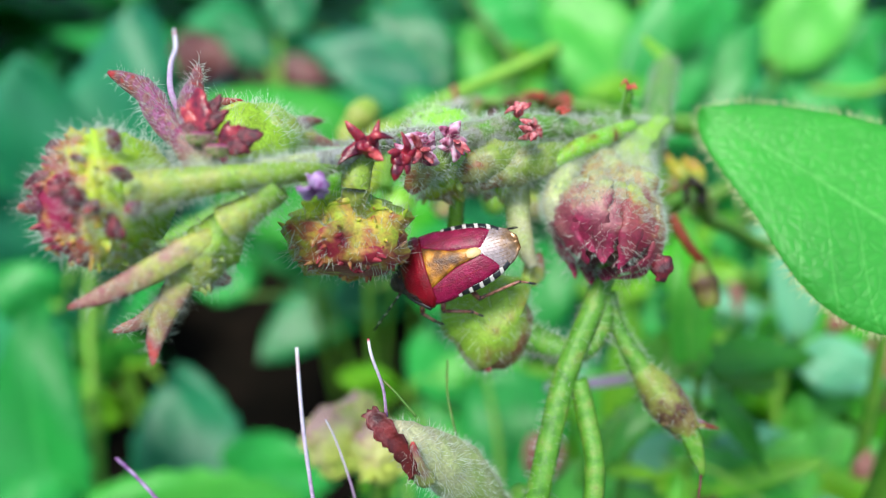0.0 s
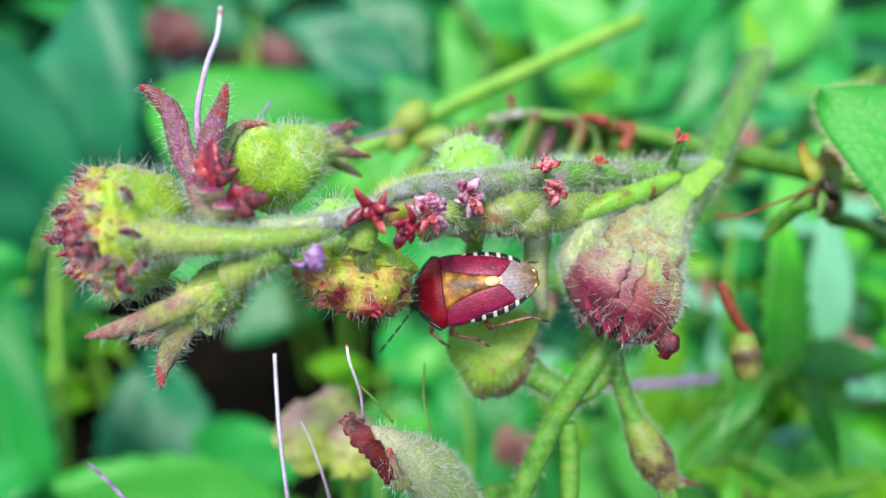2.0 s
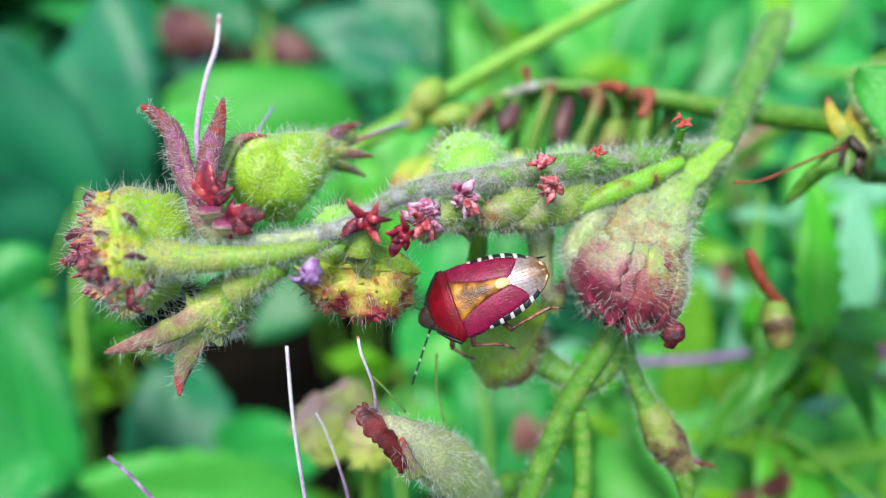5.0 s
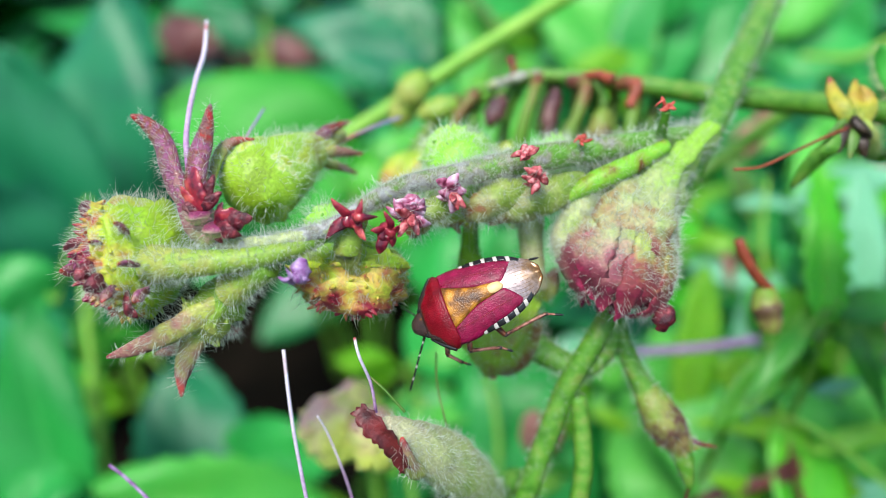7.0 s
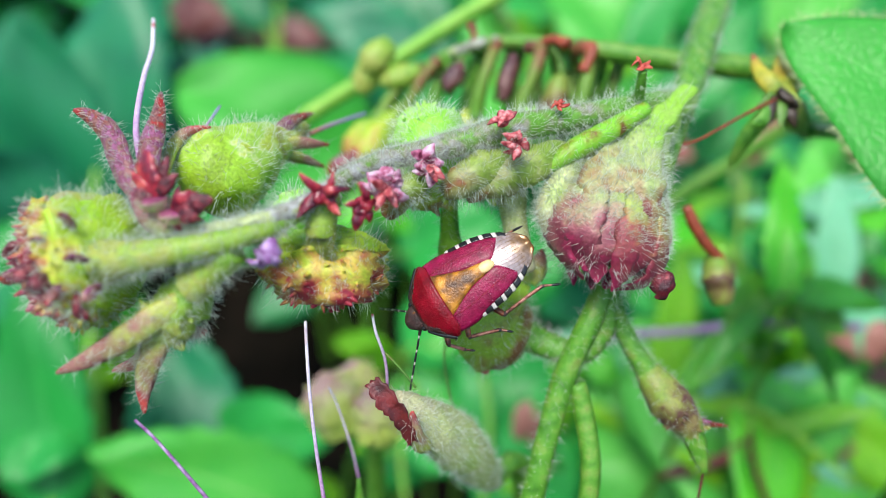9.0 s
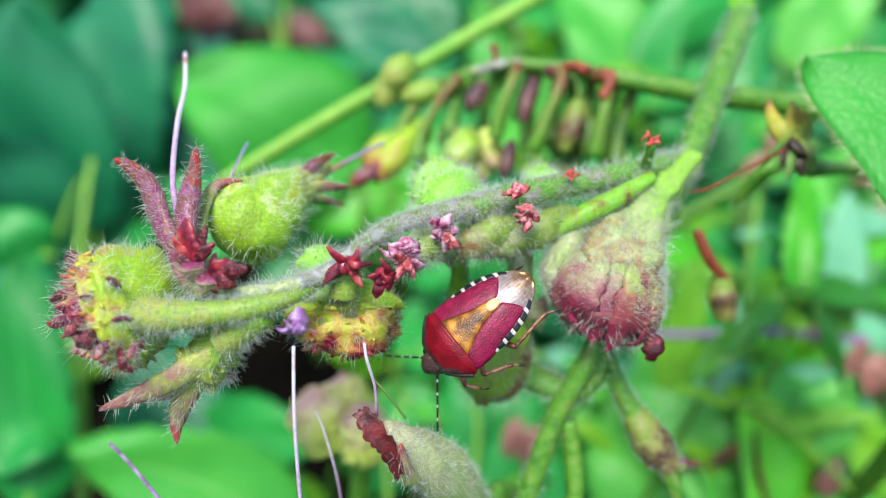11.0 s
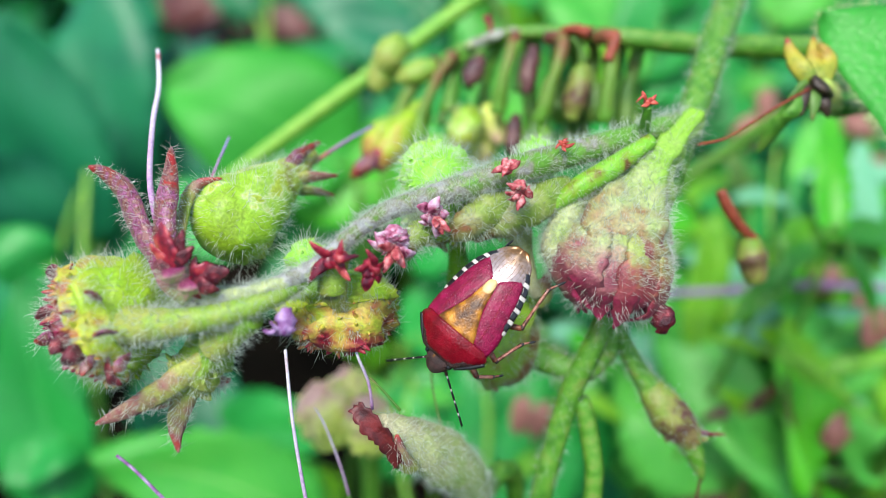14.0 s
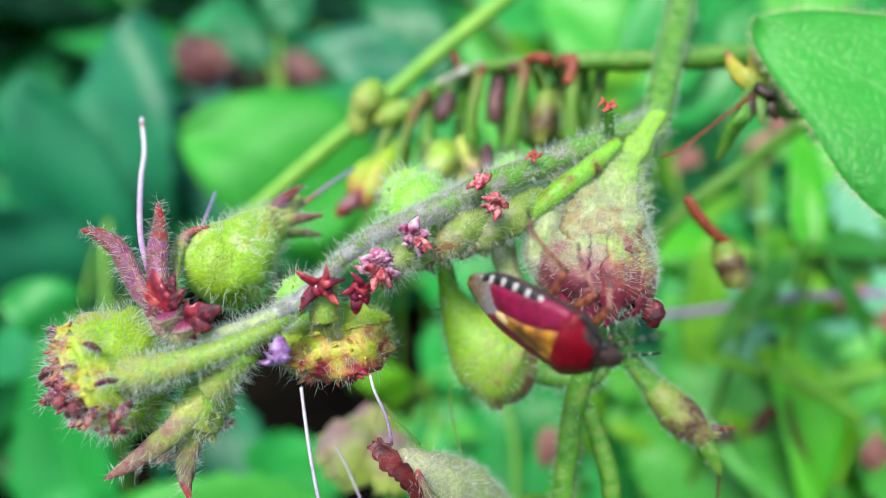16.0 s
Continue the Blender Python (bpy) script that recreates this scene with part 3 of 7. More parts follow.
weed((-76.0, 167.8, 104.3), [((-65.3, 133.1, 92.0), (-76.9, 162.7, 137.9), 17, LEAF_TEAL, FACE), ((-63.4, 142.6, 110.5), (-27.7, 131.8, 123.5), 12, LEAF_BRIGHT, FACE)], "low weed with shaded dark green leaves", 4)
weed((-20.8, 274.4, 225.0), [((-3.4, 236.9, 196.7), (-50.0, 248.0, 216.6), 13, LEAF_TEAL, FACE), ((-21.1, 276.4, 228.8), (0.7, 246.0, 192.7), 14, LEAF_MID, FACE), ((-31.6, 259.6, 185.2), (-46.8, 242.4, 151.4), 14, LEAF_TEAL, FACE), ((-81.6, 319.6, 212.3), (-109.1, 299.0, 215.1), 12, LEAF_MID, FACE)], "weed with toothed blue-green leaves", 5, teeth=3)
weed((-70.7, 292.3, 181.8), [((-70.2, 301.5, 210.5), (-56.6, 309.4, 237.0), 12, LEAF_MID, FACE), ((-75.4, 300.1, 196.6), (-99.3, 305.5, 217.3), 9, LEAF_MID, FACE)], "forked light green weed stalk", 6, 2.2, STEM_YELLOW)
weed((57.9, 192.3, 199.7), [((56.3, 188.1, 202.4), (31.7, 217.6, 236.8), 15, LEAF_LIGHT, FACE), ((57.9, 188.1, 202.5), (74.3, 208.8, 243.1), 13, LEAF_BRIGHT, FACE), ((61.5, 190.1, 195.5), (96.1, 210.8, 225.8), 12, LEAF_BRIGHT, FACE), ((34.4, 229.1, 215.6), (11.1, 239.0, 233.8), 12, LEAF_BRIGHT, FACE)], "weed with large pointed green leaves", 7)
weed((106.5, 168.3, 165.8), [((99.9, 155.3, 162.3), (102.0, 177.4, 194.2), 6, LEAF_LIGHT, FACE), ((106.0, 158.2, 157.2), (123.2, 168.4, 177.5), 9, LEAF_BRIGHT, FACE), ((105.5, 177.0, 160.9), (78.2, 181.3, 168.2), 9, LEAF_BRIGHT, FACE), ((113.7, 190.7, 165.8), (136.5, 204.7, 193.8), 11, LEAF_LIGHT, FACE)], "weed with narrow bright green leaves", 8)
weed((60.5, 100.4, 196.4), [((60.9, 97.0, 196.3), (49.3, 90.9, 188.5), 2.6, LEAF_OLIVE, FACE), ((60.5, 100.4, 196.4), (70.9, 107.2, 198.9), 4, LEAF_OLIVE, FACE)], "thin weed with drooping toothed olive leaves", 9, 0.8, teeth=4)
weed((66.9, 120.6, 137.7), [((67.3, 106.3, 131.7), (48.4, 134.3, 152.5), 18, LEAF_LIGHT, FACE), ((64.3, 120.0, 136.3), (78.6, 135.3, 155.5), 10, LEAF_LIGHT, FACE), ((67.3, 151.7, 132.4), (90.6, 166.4, 150.8), 12, LEAF_BRIGHT, FACE)], "weed with broad soft green leaves", 10)
weed((85.0, 114.6, 148.4), [((82.7, 106.4, 143.3), (78.8, 123.8, 165.9), 7, LEAF_LIGHT, FACE), ((86.4, 113.5, 146.3), (103.0, 121.2, 161.8), 7, LEAF_LIGHT, FACE), ((88.3, 100.7, 143.4), (95.4, 109.4, 160.5), 6, LEAF_LIGHT, FACE), ((80.5, 111.1, 141.5), (62.9, 111.4, 141.5), 6, LEAF_LIGHT, FACE)], "weed with a rosette of narrow bright leaves", 11)
weed((22.3, 129.8, 121.3), [((34.3, 115.0, 114.8), (8.7, 144.5, 149.1), 20, LEAF_BRIGHT, FACE), ((21.4, 110.2, 115.9), (30.8, 131.5, 146.5), 11, LEAF_BRIGHT, FACE), ((40.6, 136.5, 123.9), (55.7, 151.8, 143.2), 13, LEAF_BRIGHT, FACE), ((8.1, 131.9, 114.0), (-8.7, 147.4, 132.5), 11, LEAF_BRIGHT, FACE)], "weed with broad mid-green leaves", 12)
weed((-9.8, 163.1, 130.2), [((-9.8, 163.1, 130.2), (22.2, 165.5, 146.7), 12, LEAF_BRIGHT, FACE), ((15.6, 182.3, 135.4), (42.8, 194.2, 159.4), 14, LEAF_BRIGHT, FACE)], "weed with soft green leaves in shade", 13)
weed((113.5, 235.2, 208.3), [((113.5, 235.2, 208.3), (139.1, 246.0, 241.0), 14, LEAF_LIGHT, FACE), ((116.4, 237.5, 202.1), (150.4, 232.1, 203.6), 13, LEAF_BRIGHT, FACE), ((113.4, 237.9, 191.8), (79.2, 220.8, 168.4), 13, LEAF_BRIGHT, FACE), ((97.5, 240.3, 217.6), (76.7, 252.4, 240.3), 11, LEAF_BRIGHT, FACE)], "weed with overlapping light green leaves", 14)

weed((120.7, 156.8, 144.1), [((115.5, 144.1, 130.3), (109.0, 158.2, 157.4), 13, LEAF_YELLOW, FACE), ((124.2, 153.9, 138.6), (138.6, 165.8, 162.1), 12, LEAF_LIGHT, FACE), ((113.2, 121.4, 119.1), (95.6, 125.8, 126.9), 9, LEAF_YELLOW, FACE), ((115.8, 123.4, 123.1), (125.8, 134.1, 143.9), 13, LEAF_YELLOW, FACE), ((123.6, 166.4, 141.1), (102.7, 172.3, 151.8), 9, LEAF_LIGHT, FACE)], "light green weed with many small leaves", 15)
weed((-28.2, 170.4, 78.3), [((-18.7, 155.3, 82.1), (0.9, 170.5, 112.1), 14, LEAF_BRIGHT, FACE), ((-28.6, 131.4, 89.9), (-50.4, 134.8, 106.6), 11, LEAF_YELLOW, FACE)], "weed with soft light green leaves", 16)
weed((61.9, 216.9, 149.4), [((61.2, 207.9, 142.8), (35.5, 224.7, 174.5), 14, LEAF_BRIGHT, FACE), ((65.0, 208.8, 144.8), (88.7, 223.6, 174.2), 14, LEAF_BRIGHT, FACE), ((64.8, 195.5, 130.1), (91.0, 201.2, 141.9), 13, LEAF_BRIGHT, FACE)], "weed with soft light green leaves", 17)

weed((73.9, 111.1, 195.7), [((73.3, 110.7, 197.1), (62.2, 106.5, 192.9), 2.6, LEAF_OLIVE, FACE), ((73.5, 109.3, 194.3), (84.2, 106.6, 189.4), 4, LEAF_OLIVE, FACE), ((72.4, 112.5, 196.1), (68.7, 118.6, 203.5), 3.4, LEAF_BRIGHT, FACE)], "thin weed with narrow toothed drooping leaves", 18, 0.8, teeth=4)
weed((80.7, 105.4, 163.1), [((78.9, 103.1, 165.1), (63.9, 106.8, 176.2), 4.5, LEAF_YELLOW, FACE), ((87.5, 101.1, 166.0), (68.0, 108.9, 180.3), 4.5, LEAF_LIGHT, FACE), ((75.9, 98.0, 159.5), (69.8, 93.0, 154.0), 3.6, LEAF_YELLOW, FACE), ((84.4, 102.3, 157.3), (94.9, 100.4, 153.9), 4.2, LEAF_LIGHT, FACE), ((79.2, 107.6, 156.4), (60.2, 110.0, 160.5), 4.0, LEAF_LIGHT, FACE)], "small weed with narrow yellow-green and bluish leaves", 19, 0.9, teeth=3)
weed((122.2, 152.0, 91.4), [((116.4, 143.6, 85.9), (92.7, 168.6, 133.3), 19, LEAF_LIGHT, FACE), ((120.7, 135.3, 91.7), (120.6, 160.8, 141.0), 21, LEAF_YELLOW, FACE), ((143.6, 140.5, 91.7), (146.9, 166.8, 142.5), 18, LEAF_YELLOW, FACE), ((73.5, 139.6, 87.5), (55.0, 168.1, 131.0), 18, LEAF_LIGHT, FACE)], "weed with large light green leaves", 21)
weed((61.3, 123.5, 164.9), [((61.4, 123.0, 163.8), (51.8, 129.2, 175.5), 4.2, LEAF_LIGHT, FACE), ((62.1, 121.8, 161.6), (72.3, 126.0, 170.0), 4.0, LEAF_YELLOW, FACE), ((59.5, 112.7, 154.9), (48.9, 114.8, 158.5), 4.0, LEAF_LIGHT, FACE)], "small weed with pale green leaves", 20, 0.8)


weed((90.0, 114.7, 148.7), [((75.2, 93.0, 154.3), (67.9, 106.3, 179.6), 6.5, LEAF_YELLOW, FACE), ((74.5, 98.5, 164.8), (86.9, 106.0, 179.8), 6, LEAF_LIGHT, FACE), ((89.7, 92.2, 148.8), (80.8, 102.1, 167.6), 7, LEAF_LIGHT, FACE), ((69.9, 95.8, 150.8), (59.2, 101.3, 161.0), 5, LEAF_LIGHT, FACE), ((94.6, 96.7, 157.7), (87.0, 104.6, 172.8), 6, LEAF_YELLOW, FACE)], "weed with lime-green folded leaves", 22, teeth=3)

weed((-37.4, 189.0, 146.6), [((-37.3, 189.7, 154.4), (-64.0, 204.0, 181.2), 14, LEAF_BRIGHT, FACE), ((-26.6, 189.4, 163.0), (-0.4, 201.8, 187.8), 13, LEAF_LIGHT, FACE), ((-62.5, 188.7, 145.1), (-85.5, 200.0, 166.1), 11, LEAF_BRIGHT, FACE), ((-84.1, 227.8, 143.7), (-96.3, 257.4, 200.6), 15, LEAF_TEAL, FACE)], "weed with soft bright green leaves", 23)


def fine_weed(top, count, length, half, skins, label, seed, thick=0.7, stem_mat=STEM_YELLOW):
    """A thin leafy weed: many small leaves up its stem, turned every way."""
    rng = random.Random(seed)
    top = Vector(top)
    leaves = []
    for i in range(count):
        a = rng.uniform(-0.5, 3.64)
        base = top - Vector((0, 0, i * length * 0.28)) + Vector((rng.uniform(-2, 2), rng.uniform(-2, 2), 0))
        way = Vector((math.cos(a) * (1 if i % 2 else -1), rng.uniform(-0.6, 0.4), math.sin(a) * 0.9 + rng.uniform(-0.5, 0.3)))
        way.normalize()
        base += way * length * 0.25
        s = length * rng.uniform(0.6, 1.25)
        leaves.append((base, base + way * s, half * s / length, skins[rng.randrange(len(skins))], (rng.uniform(-0.5, 0.5), -0.7, rng.uniform(0.2, 0.9))))
    return weed(top, leaves, label, seed, thick, stem_mat)


for k, (top, count, length, half, skins, label) in enumerate((
    ((91.1, 126.2, 171.1), 8, 17, 3.2, (LEAF_YELLOW, LEAF_LIGHT), "small bushy weed with yellow-green narrow leaves"),
    ((86.1, 130.9, 147.4), 8, 20, 4.0, (LEAF_LIGHT, LEAF_YELLOW), "small bushy weed with light green leaves"),
    ((108.4, 128.7, 143.8), 7, 18, 4.0, (LEAF_LIGHT, LEAF_BRIGHT), "small bushy weed with light green leaves"),
    ((74.8, 147.8, 136.1), 7, 20, 4.5, (LEAF_LIGHT, LEAF_BRIGHT), "small bushy weed with light green leaves"),
    ((89.0, 168.8, 166.2), 7, 18, 3.6, (LEAF_YELLOW, LEAF_LIGHT, OLIVE_DARK), "thin weed with yellowish and withered leaves"),
    ((72.9, 197.9, 167.6), 7, 22, 5.0, (LEAF_LIGHT, LEAF_YELLOW), "weed with pale green leaves"),
    ((101.0, 234.6, 195.9), 8, 26, 6.0, (LEAF_LIGHT, LEAF_BRIGHT), "weed with pale green leaves"),
    ((145.6, 249.8, 205.0), 7, 26, 6.0, (LEAF_LIGHT, LEAF_BRIGHT), "weed with pale green leaves"),
    ((-8.4, 138.2, 147.3), 8, 18, 4.2, (LEAF_YELLOW, LEAF_LIGHT), "low weed with yellow-green leaves"),
    ((10.2, 151.6, 130.4), 6, 18, 4.2, (LEAF_LIGHT, LEAF_YELLOW), "low weed with yellow-green leaves"),
    ((-92.6, 159.8, 142.6), 6, 18, 4.5, (LEAF_YELLOW, LEAF_LIGHT), "low weed with yellow-green leaves"),
    ((42.8, 234.4, 215.2), 6, 22, 4.2, (LEAF_LIGHT, LEAF_YELLOW), "weed with pale green leaves"),
)):
    fine_weed(top, count, length, half, skins, label, 60 + k)

for k, (top, count, length, half, skins, label) in enumerate((
    ((68.6, 101.8, 172.6), 11, 15, 1.6, (LEAF_OLIVE, LITTER, LEAF_LIGHT, LEAF_YELLOW), "tuft of narrow olive and withered leaves"),
    ((81.1, 104.1, 165.6), 9, 15, 1.6, (LEAF_OLIVE, LEAF_LIGHT, LITTER), "tuft of narrow olive and withered leaves"),
    ((68.5, 118.0, 148.0), 8, 15, 2.0, (LEAF_YELLOW, LEAF_OLIVE, LEAF_LIGHT), "tuft of narrow yellow-green leaves"),
    ((30.9, 119.0, 150.3), 7, 14, 2.4, (LEAF_YELLOW, LEAF_LIGHT), "low tuft of yellow-green leaves"),
    ((62.9, 193.8, 215.9), 6, 20, 4.0, (LEAF_YELLOW, LEAF_BRIGHT), "thin weed with yellow-green narrow leaves"),
)):
    fine_weed(top, count, length, half, skins, label, 90 + k, 0.5)
weed((63.5, 119.0, 150.3), [((56.0, 114.6, 164.4), (61.3, 129.2, 191.1), 4.5, LEAF_YELLOW, FACE), ((56.8, 114.7, 159.9), (48.9, 124.5, 176.1), 3.6, LEAF_LIGHT, FACE)], "weed with upright lime strap-shaped leaves", 24, 0.8)

weed((26.7, 219.7, 165.1), [((33.1, 212.7, 173.8), (8.9, 241.0, 222.7), 15, LEAF_LIGHT, FACE), ((57.4, 221.8, 176.7), (45.0, 251.1, 225.3), 13, LEAF_BRIGHT, FACE), ((10.7, 215.6, 172.8), (-12.3, 232.1, 203.5), 11, LEAF_BRIGHT, FACE)], "weed with soft pale green leaves", 25)


weed((70.5, 103.0, 199.4), [((63.9, 98.4, 200.4), (53.8, 92.0, 194.4), 1.6, LEAF_SHADE, (-0.5, -0.7, 0.5)), ((70.5, 99.0, 198.8), (78.0, 95.0, 184.0), 2.4, LEAF_SHADE, (0.6, -0.7, 0.4)), ((71.0, 104.0, 199.5), (90.0, 108.0, 193.0), 3.0, LEAF_SHADE, (0.0, -0.6, 0.8)), ((68.4, 101.2, 198.5), (73.7, 120.9, 215.1), 3.4, LEAF_LIME, FACE)], "weed with a folded toothed dark leaf and an upright strap leaf", 26, 0.7, teeth=3)
weed((73.8, 110.9, 173.6), [((74.0, 110.0, 175.0), (68.0, 84.0, 155.0), 7.5, LEAF_LIME, (0.25, -0.75, 0.6)), ((76.0, 112.0, 175.0), (98.0, 96.0, 152.0), 10, LEAF_SILVER, FACE), ((73.0, 113.0, 174.0), (60.0, 112.0, 168.0), 4.5, LEAF_SILVER, FACE)], "weed with a drooping lime leaf and pale bluish-green leaves", 27, 1.1, teeth=0)
weed((94.0, 131.0, 176.0), [((94.5, 129.0, 178.0), (95.0, 142.0, 202.0), 4.5, LEAF_SILVER, FACE), ((95.0, 128.0, 174.0), (112.0, 126.0, 168.0), 6, LEAF_SILVER, FACE)], "weed with pale bluish-green leaves", 28, 1.0, teeth=0)
weed((52.0, 125.0, 168.0), [((51.8, 123.1, 167.8), (70.0, 89.0, 146.0), 9, LEAF_LIGHT, (-0.2, -0.75, 0.62))], "weed with one broad drooping green leaf", 29, 1.0, teeth=0)

weed((-13.2, 171.4, 177.1), [((-13.2, 171.4, 177.1), (-56.1, 187.6, 171.7), 15, LEAF_LIME, FACE), ((-15.4, 179.7, 182.0), (-5.0, 169.1, 162.9), 10, LEAF_LIME, FACE)], "weed with a broad bright green leaf", 30, 1.1, teeth=0)


def bare_stalk(points, radii, mat, label, name="plant_stalk"):
    foot = Vector(points[0])
    s = thing(name, foot, label, "stalk")
    part("stalk", sweep([Vector(p) - foot for p in points], radii, 20, 8), mat, s)
    if foot.x > 42 and foot.y < 135:
        SWAYING.append((s, 0.85))
    return s


bare_stalk([(43.5, 112.0, 181.1), (55.9, 110.3, 182.7), (69.9, 109.0, 185.0), (85.1, 106.0, 186.2)], [0.8, 0.8, 0.7], FLORET_VIOLET, "thin greyish-violet twig among the weeds")
bare_stalk([(72.7, 88.0, 151.0), (66.0, 92.4, 165.9), (64.0, 94.6, 174.4)], [0.6, 0.6, 0.4], LITTER, "thin withered brown stalk")
bare_stalk([(65.2, 98.2, 137.9), (67.6, 106.9, 154.7), (66.1, 113.9, 172.5)], [0.5, 0.5, 0.4], LITTER, "thin withered brown stalk")
bare_stalk([(32.9, 106.2, 195.7), (40.9, 106.9, 205.9), (50.3, 106.4, 214.0), (57.3, 102.7, 222.5)], [1.4, 1.3, 1.1], STEM_GREEN, "slanting green stalk behind the sprig")

for pts, r in (([(60.7, 219.5, 241.5), (60.3, 205.7, 214.7), (67.3, 195.1, 183.6), (76.2, 182.1, 148.0)], 1.1), ([(117.9, 173.2, 219.3), (105.6, 168.8, 214.7), (90.4, 167.3, 215.5)], 1.0), ([(72.3, 115.6, 171.6), (71.2, 127.0, 189.3), (74.0, 137.0, 202.1)], 0.5),
               ([(-83.8, 116.9, 103.6), (-87.6, 135.4, 134.9), (-92.2, 152.6, 161.3), (-93.1, 169.4, 182.9)], 1.2), ([(93.3, 108.9, 137.8), (89.3, 120.4, 159.8), (93.1, 131.4, 176.9)], 0.6), ([(11.1, 104.4, 126.2), (12.7, 118.6, 142.8), (10.0, 131.0, 155.7)], 0.7), ([(-4.9, 97.3, 133.7), (-7.3, 108.5, 144.4), (-4.6, 119.2, 154.2)], 0.6), ([(81.1, 90.2, 166.5), (70.2, 99.5, 173.2), (62.0, 104.8, 172.2)], 0.4)):
    bare_stalk(pts, [r * 1.1, r, r * 0.9, r * 0.7], STEM_YELLOW, "thin pale yellow-green stalk among the weeds")

bare_stalk([(1.1, 232.9, 240.7), (11.7, 222.9, 226.4), (21.3, 214.9, 213.9), (17.2, 212.2, 198.6)], [0.9, 1.0, 1.2, 1.0], OLIVE_DARK, "withered olive-brown weed stalk")


def dead_leaf(base, tip, half, mat, seed, label, name="dead_leaf", face=(0.2, -0.8, 0.5)):
    b, t = Vector(base), Vector(tip)
    v, f, u = leaf_blade([(0, 0, 0), (t - b) * 0.5 + Vector((0, 0, 3)), t - b], half, 0.3, 0.1, 0.14, 1, 12, 6, face, 0.75, seed)
    ob = obj(name, v, f, mat, None, uvs=u)
    ob.location = b * MM
    return tagged(ob, label, "leaf")


# Leaf-shaped sheets added to stand in for red-brown soil behind the weeds.
for k, (b, t, h) in enumerate([((-135.9, 345.7, 195.7), (-100.9, 338.4, 193.7), 13), ((-104.8, 355.2, 204.3), (-87.9, 337.5, 181.4), 10), ((-91.0, 351.6, 186.8), (-52.9, 343.0, 182.5), 9), ((-131.3, 358.7, 177.4), (-100.3, 351.3, 175.1), 8)]):
    dead_leaf(b, t, h, LITTER, 30 + k, "red-brown leaf-shaped sheet standing in for a patch of soil")
for k, (b, t, h) in enumerate([((120.5, 177.2, 161.8), (128.3, 181.9, 171.2), 5), ((105.3, 123.6, 144.7), (110.0, 128.6, 154.5), 5), ((88.8, 109.4, 138.6), (92.8, 112.4, 144.4), 3.5), ((95.2, 182.0, 192.0), (90.0, 185.6, 198.8), 4), ((22.6, 112.0, 141.4), (27.2, 115.6, 148.3), 2.6), ((71.6, 180.3, 187.8), (63.9, 178.7, 184.5), 3), ((76.9, 160.3, 192.8), (83.8, 162.3, 197.0), 4), ((119.6, 154.2, 160.8), (110.9, 151.3, 154.9), 6), ((69.0, 112.1, 143.0), (72.5, 114.4, 147.7), 2.5), ((134.7, 191.0, 167.1), (141.2, 195.1, 175.3), 5)]):
    dead_leaf(b, t, h, SALMON, 40 + k, "faded salmon-pink fallen petal among the leaves", "fallen_petal")
for k, (b, t, h) in enumerate([((120.4, 191.1, 188.5), (130.7, 188.9, 184.7), 5), ((80.1, 98.2, 177.6), (82.8, 100.6, 182.3), 3.5), ((73.5, 89.7, 160.9), (76.4, 91.6, 164.7), 3.2), ((16.7, 97.7, 157.0), (19.6, 100.7, 162.9), 2.6), ((60.7, 131.2, 136.2), (64.7, 133.9, 141.5), 3.0), ((80.3, 119.5, 175.0), (87.3, 121.0, 178.2), 2.8), ((92.2, 118.2, 167.4), (90.4, 121.2, 173.9), 3.1), ((82.6, 115.4, 170.8), (89.6, 113.4, 166.6), 2.5), ((63.5, 131.8, 177.6), (66.0, 129.6, 173.0), 2.0)]):
    dead_leaf(b, t, h, SALMON, 60 + k, "faded salmon-pink fallen petal among the leaves", "fallen_petal")

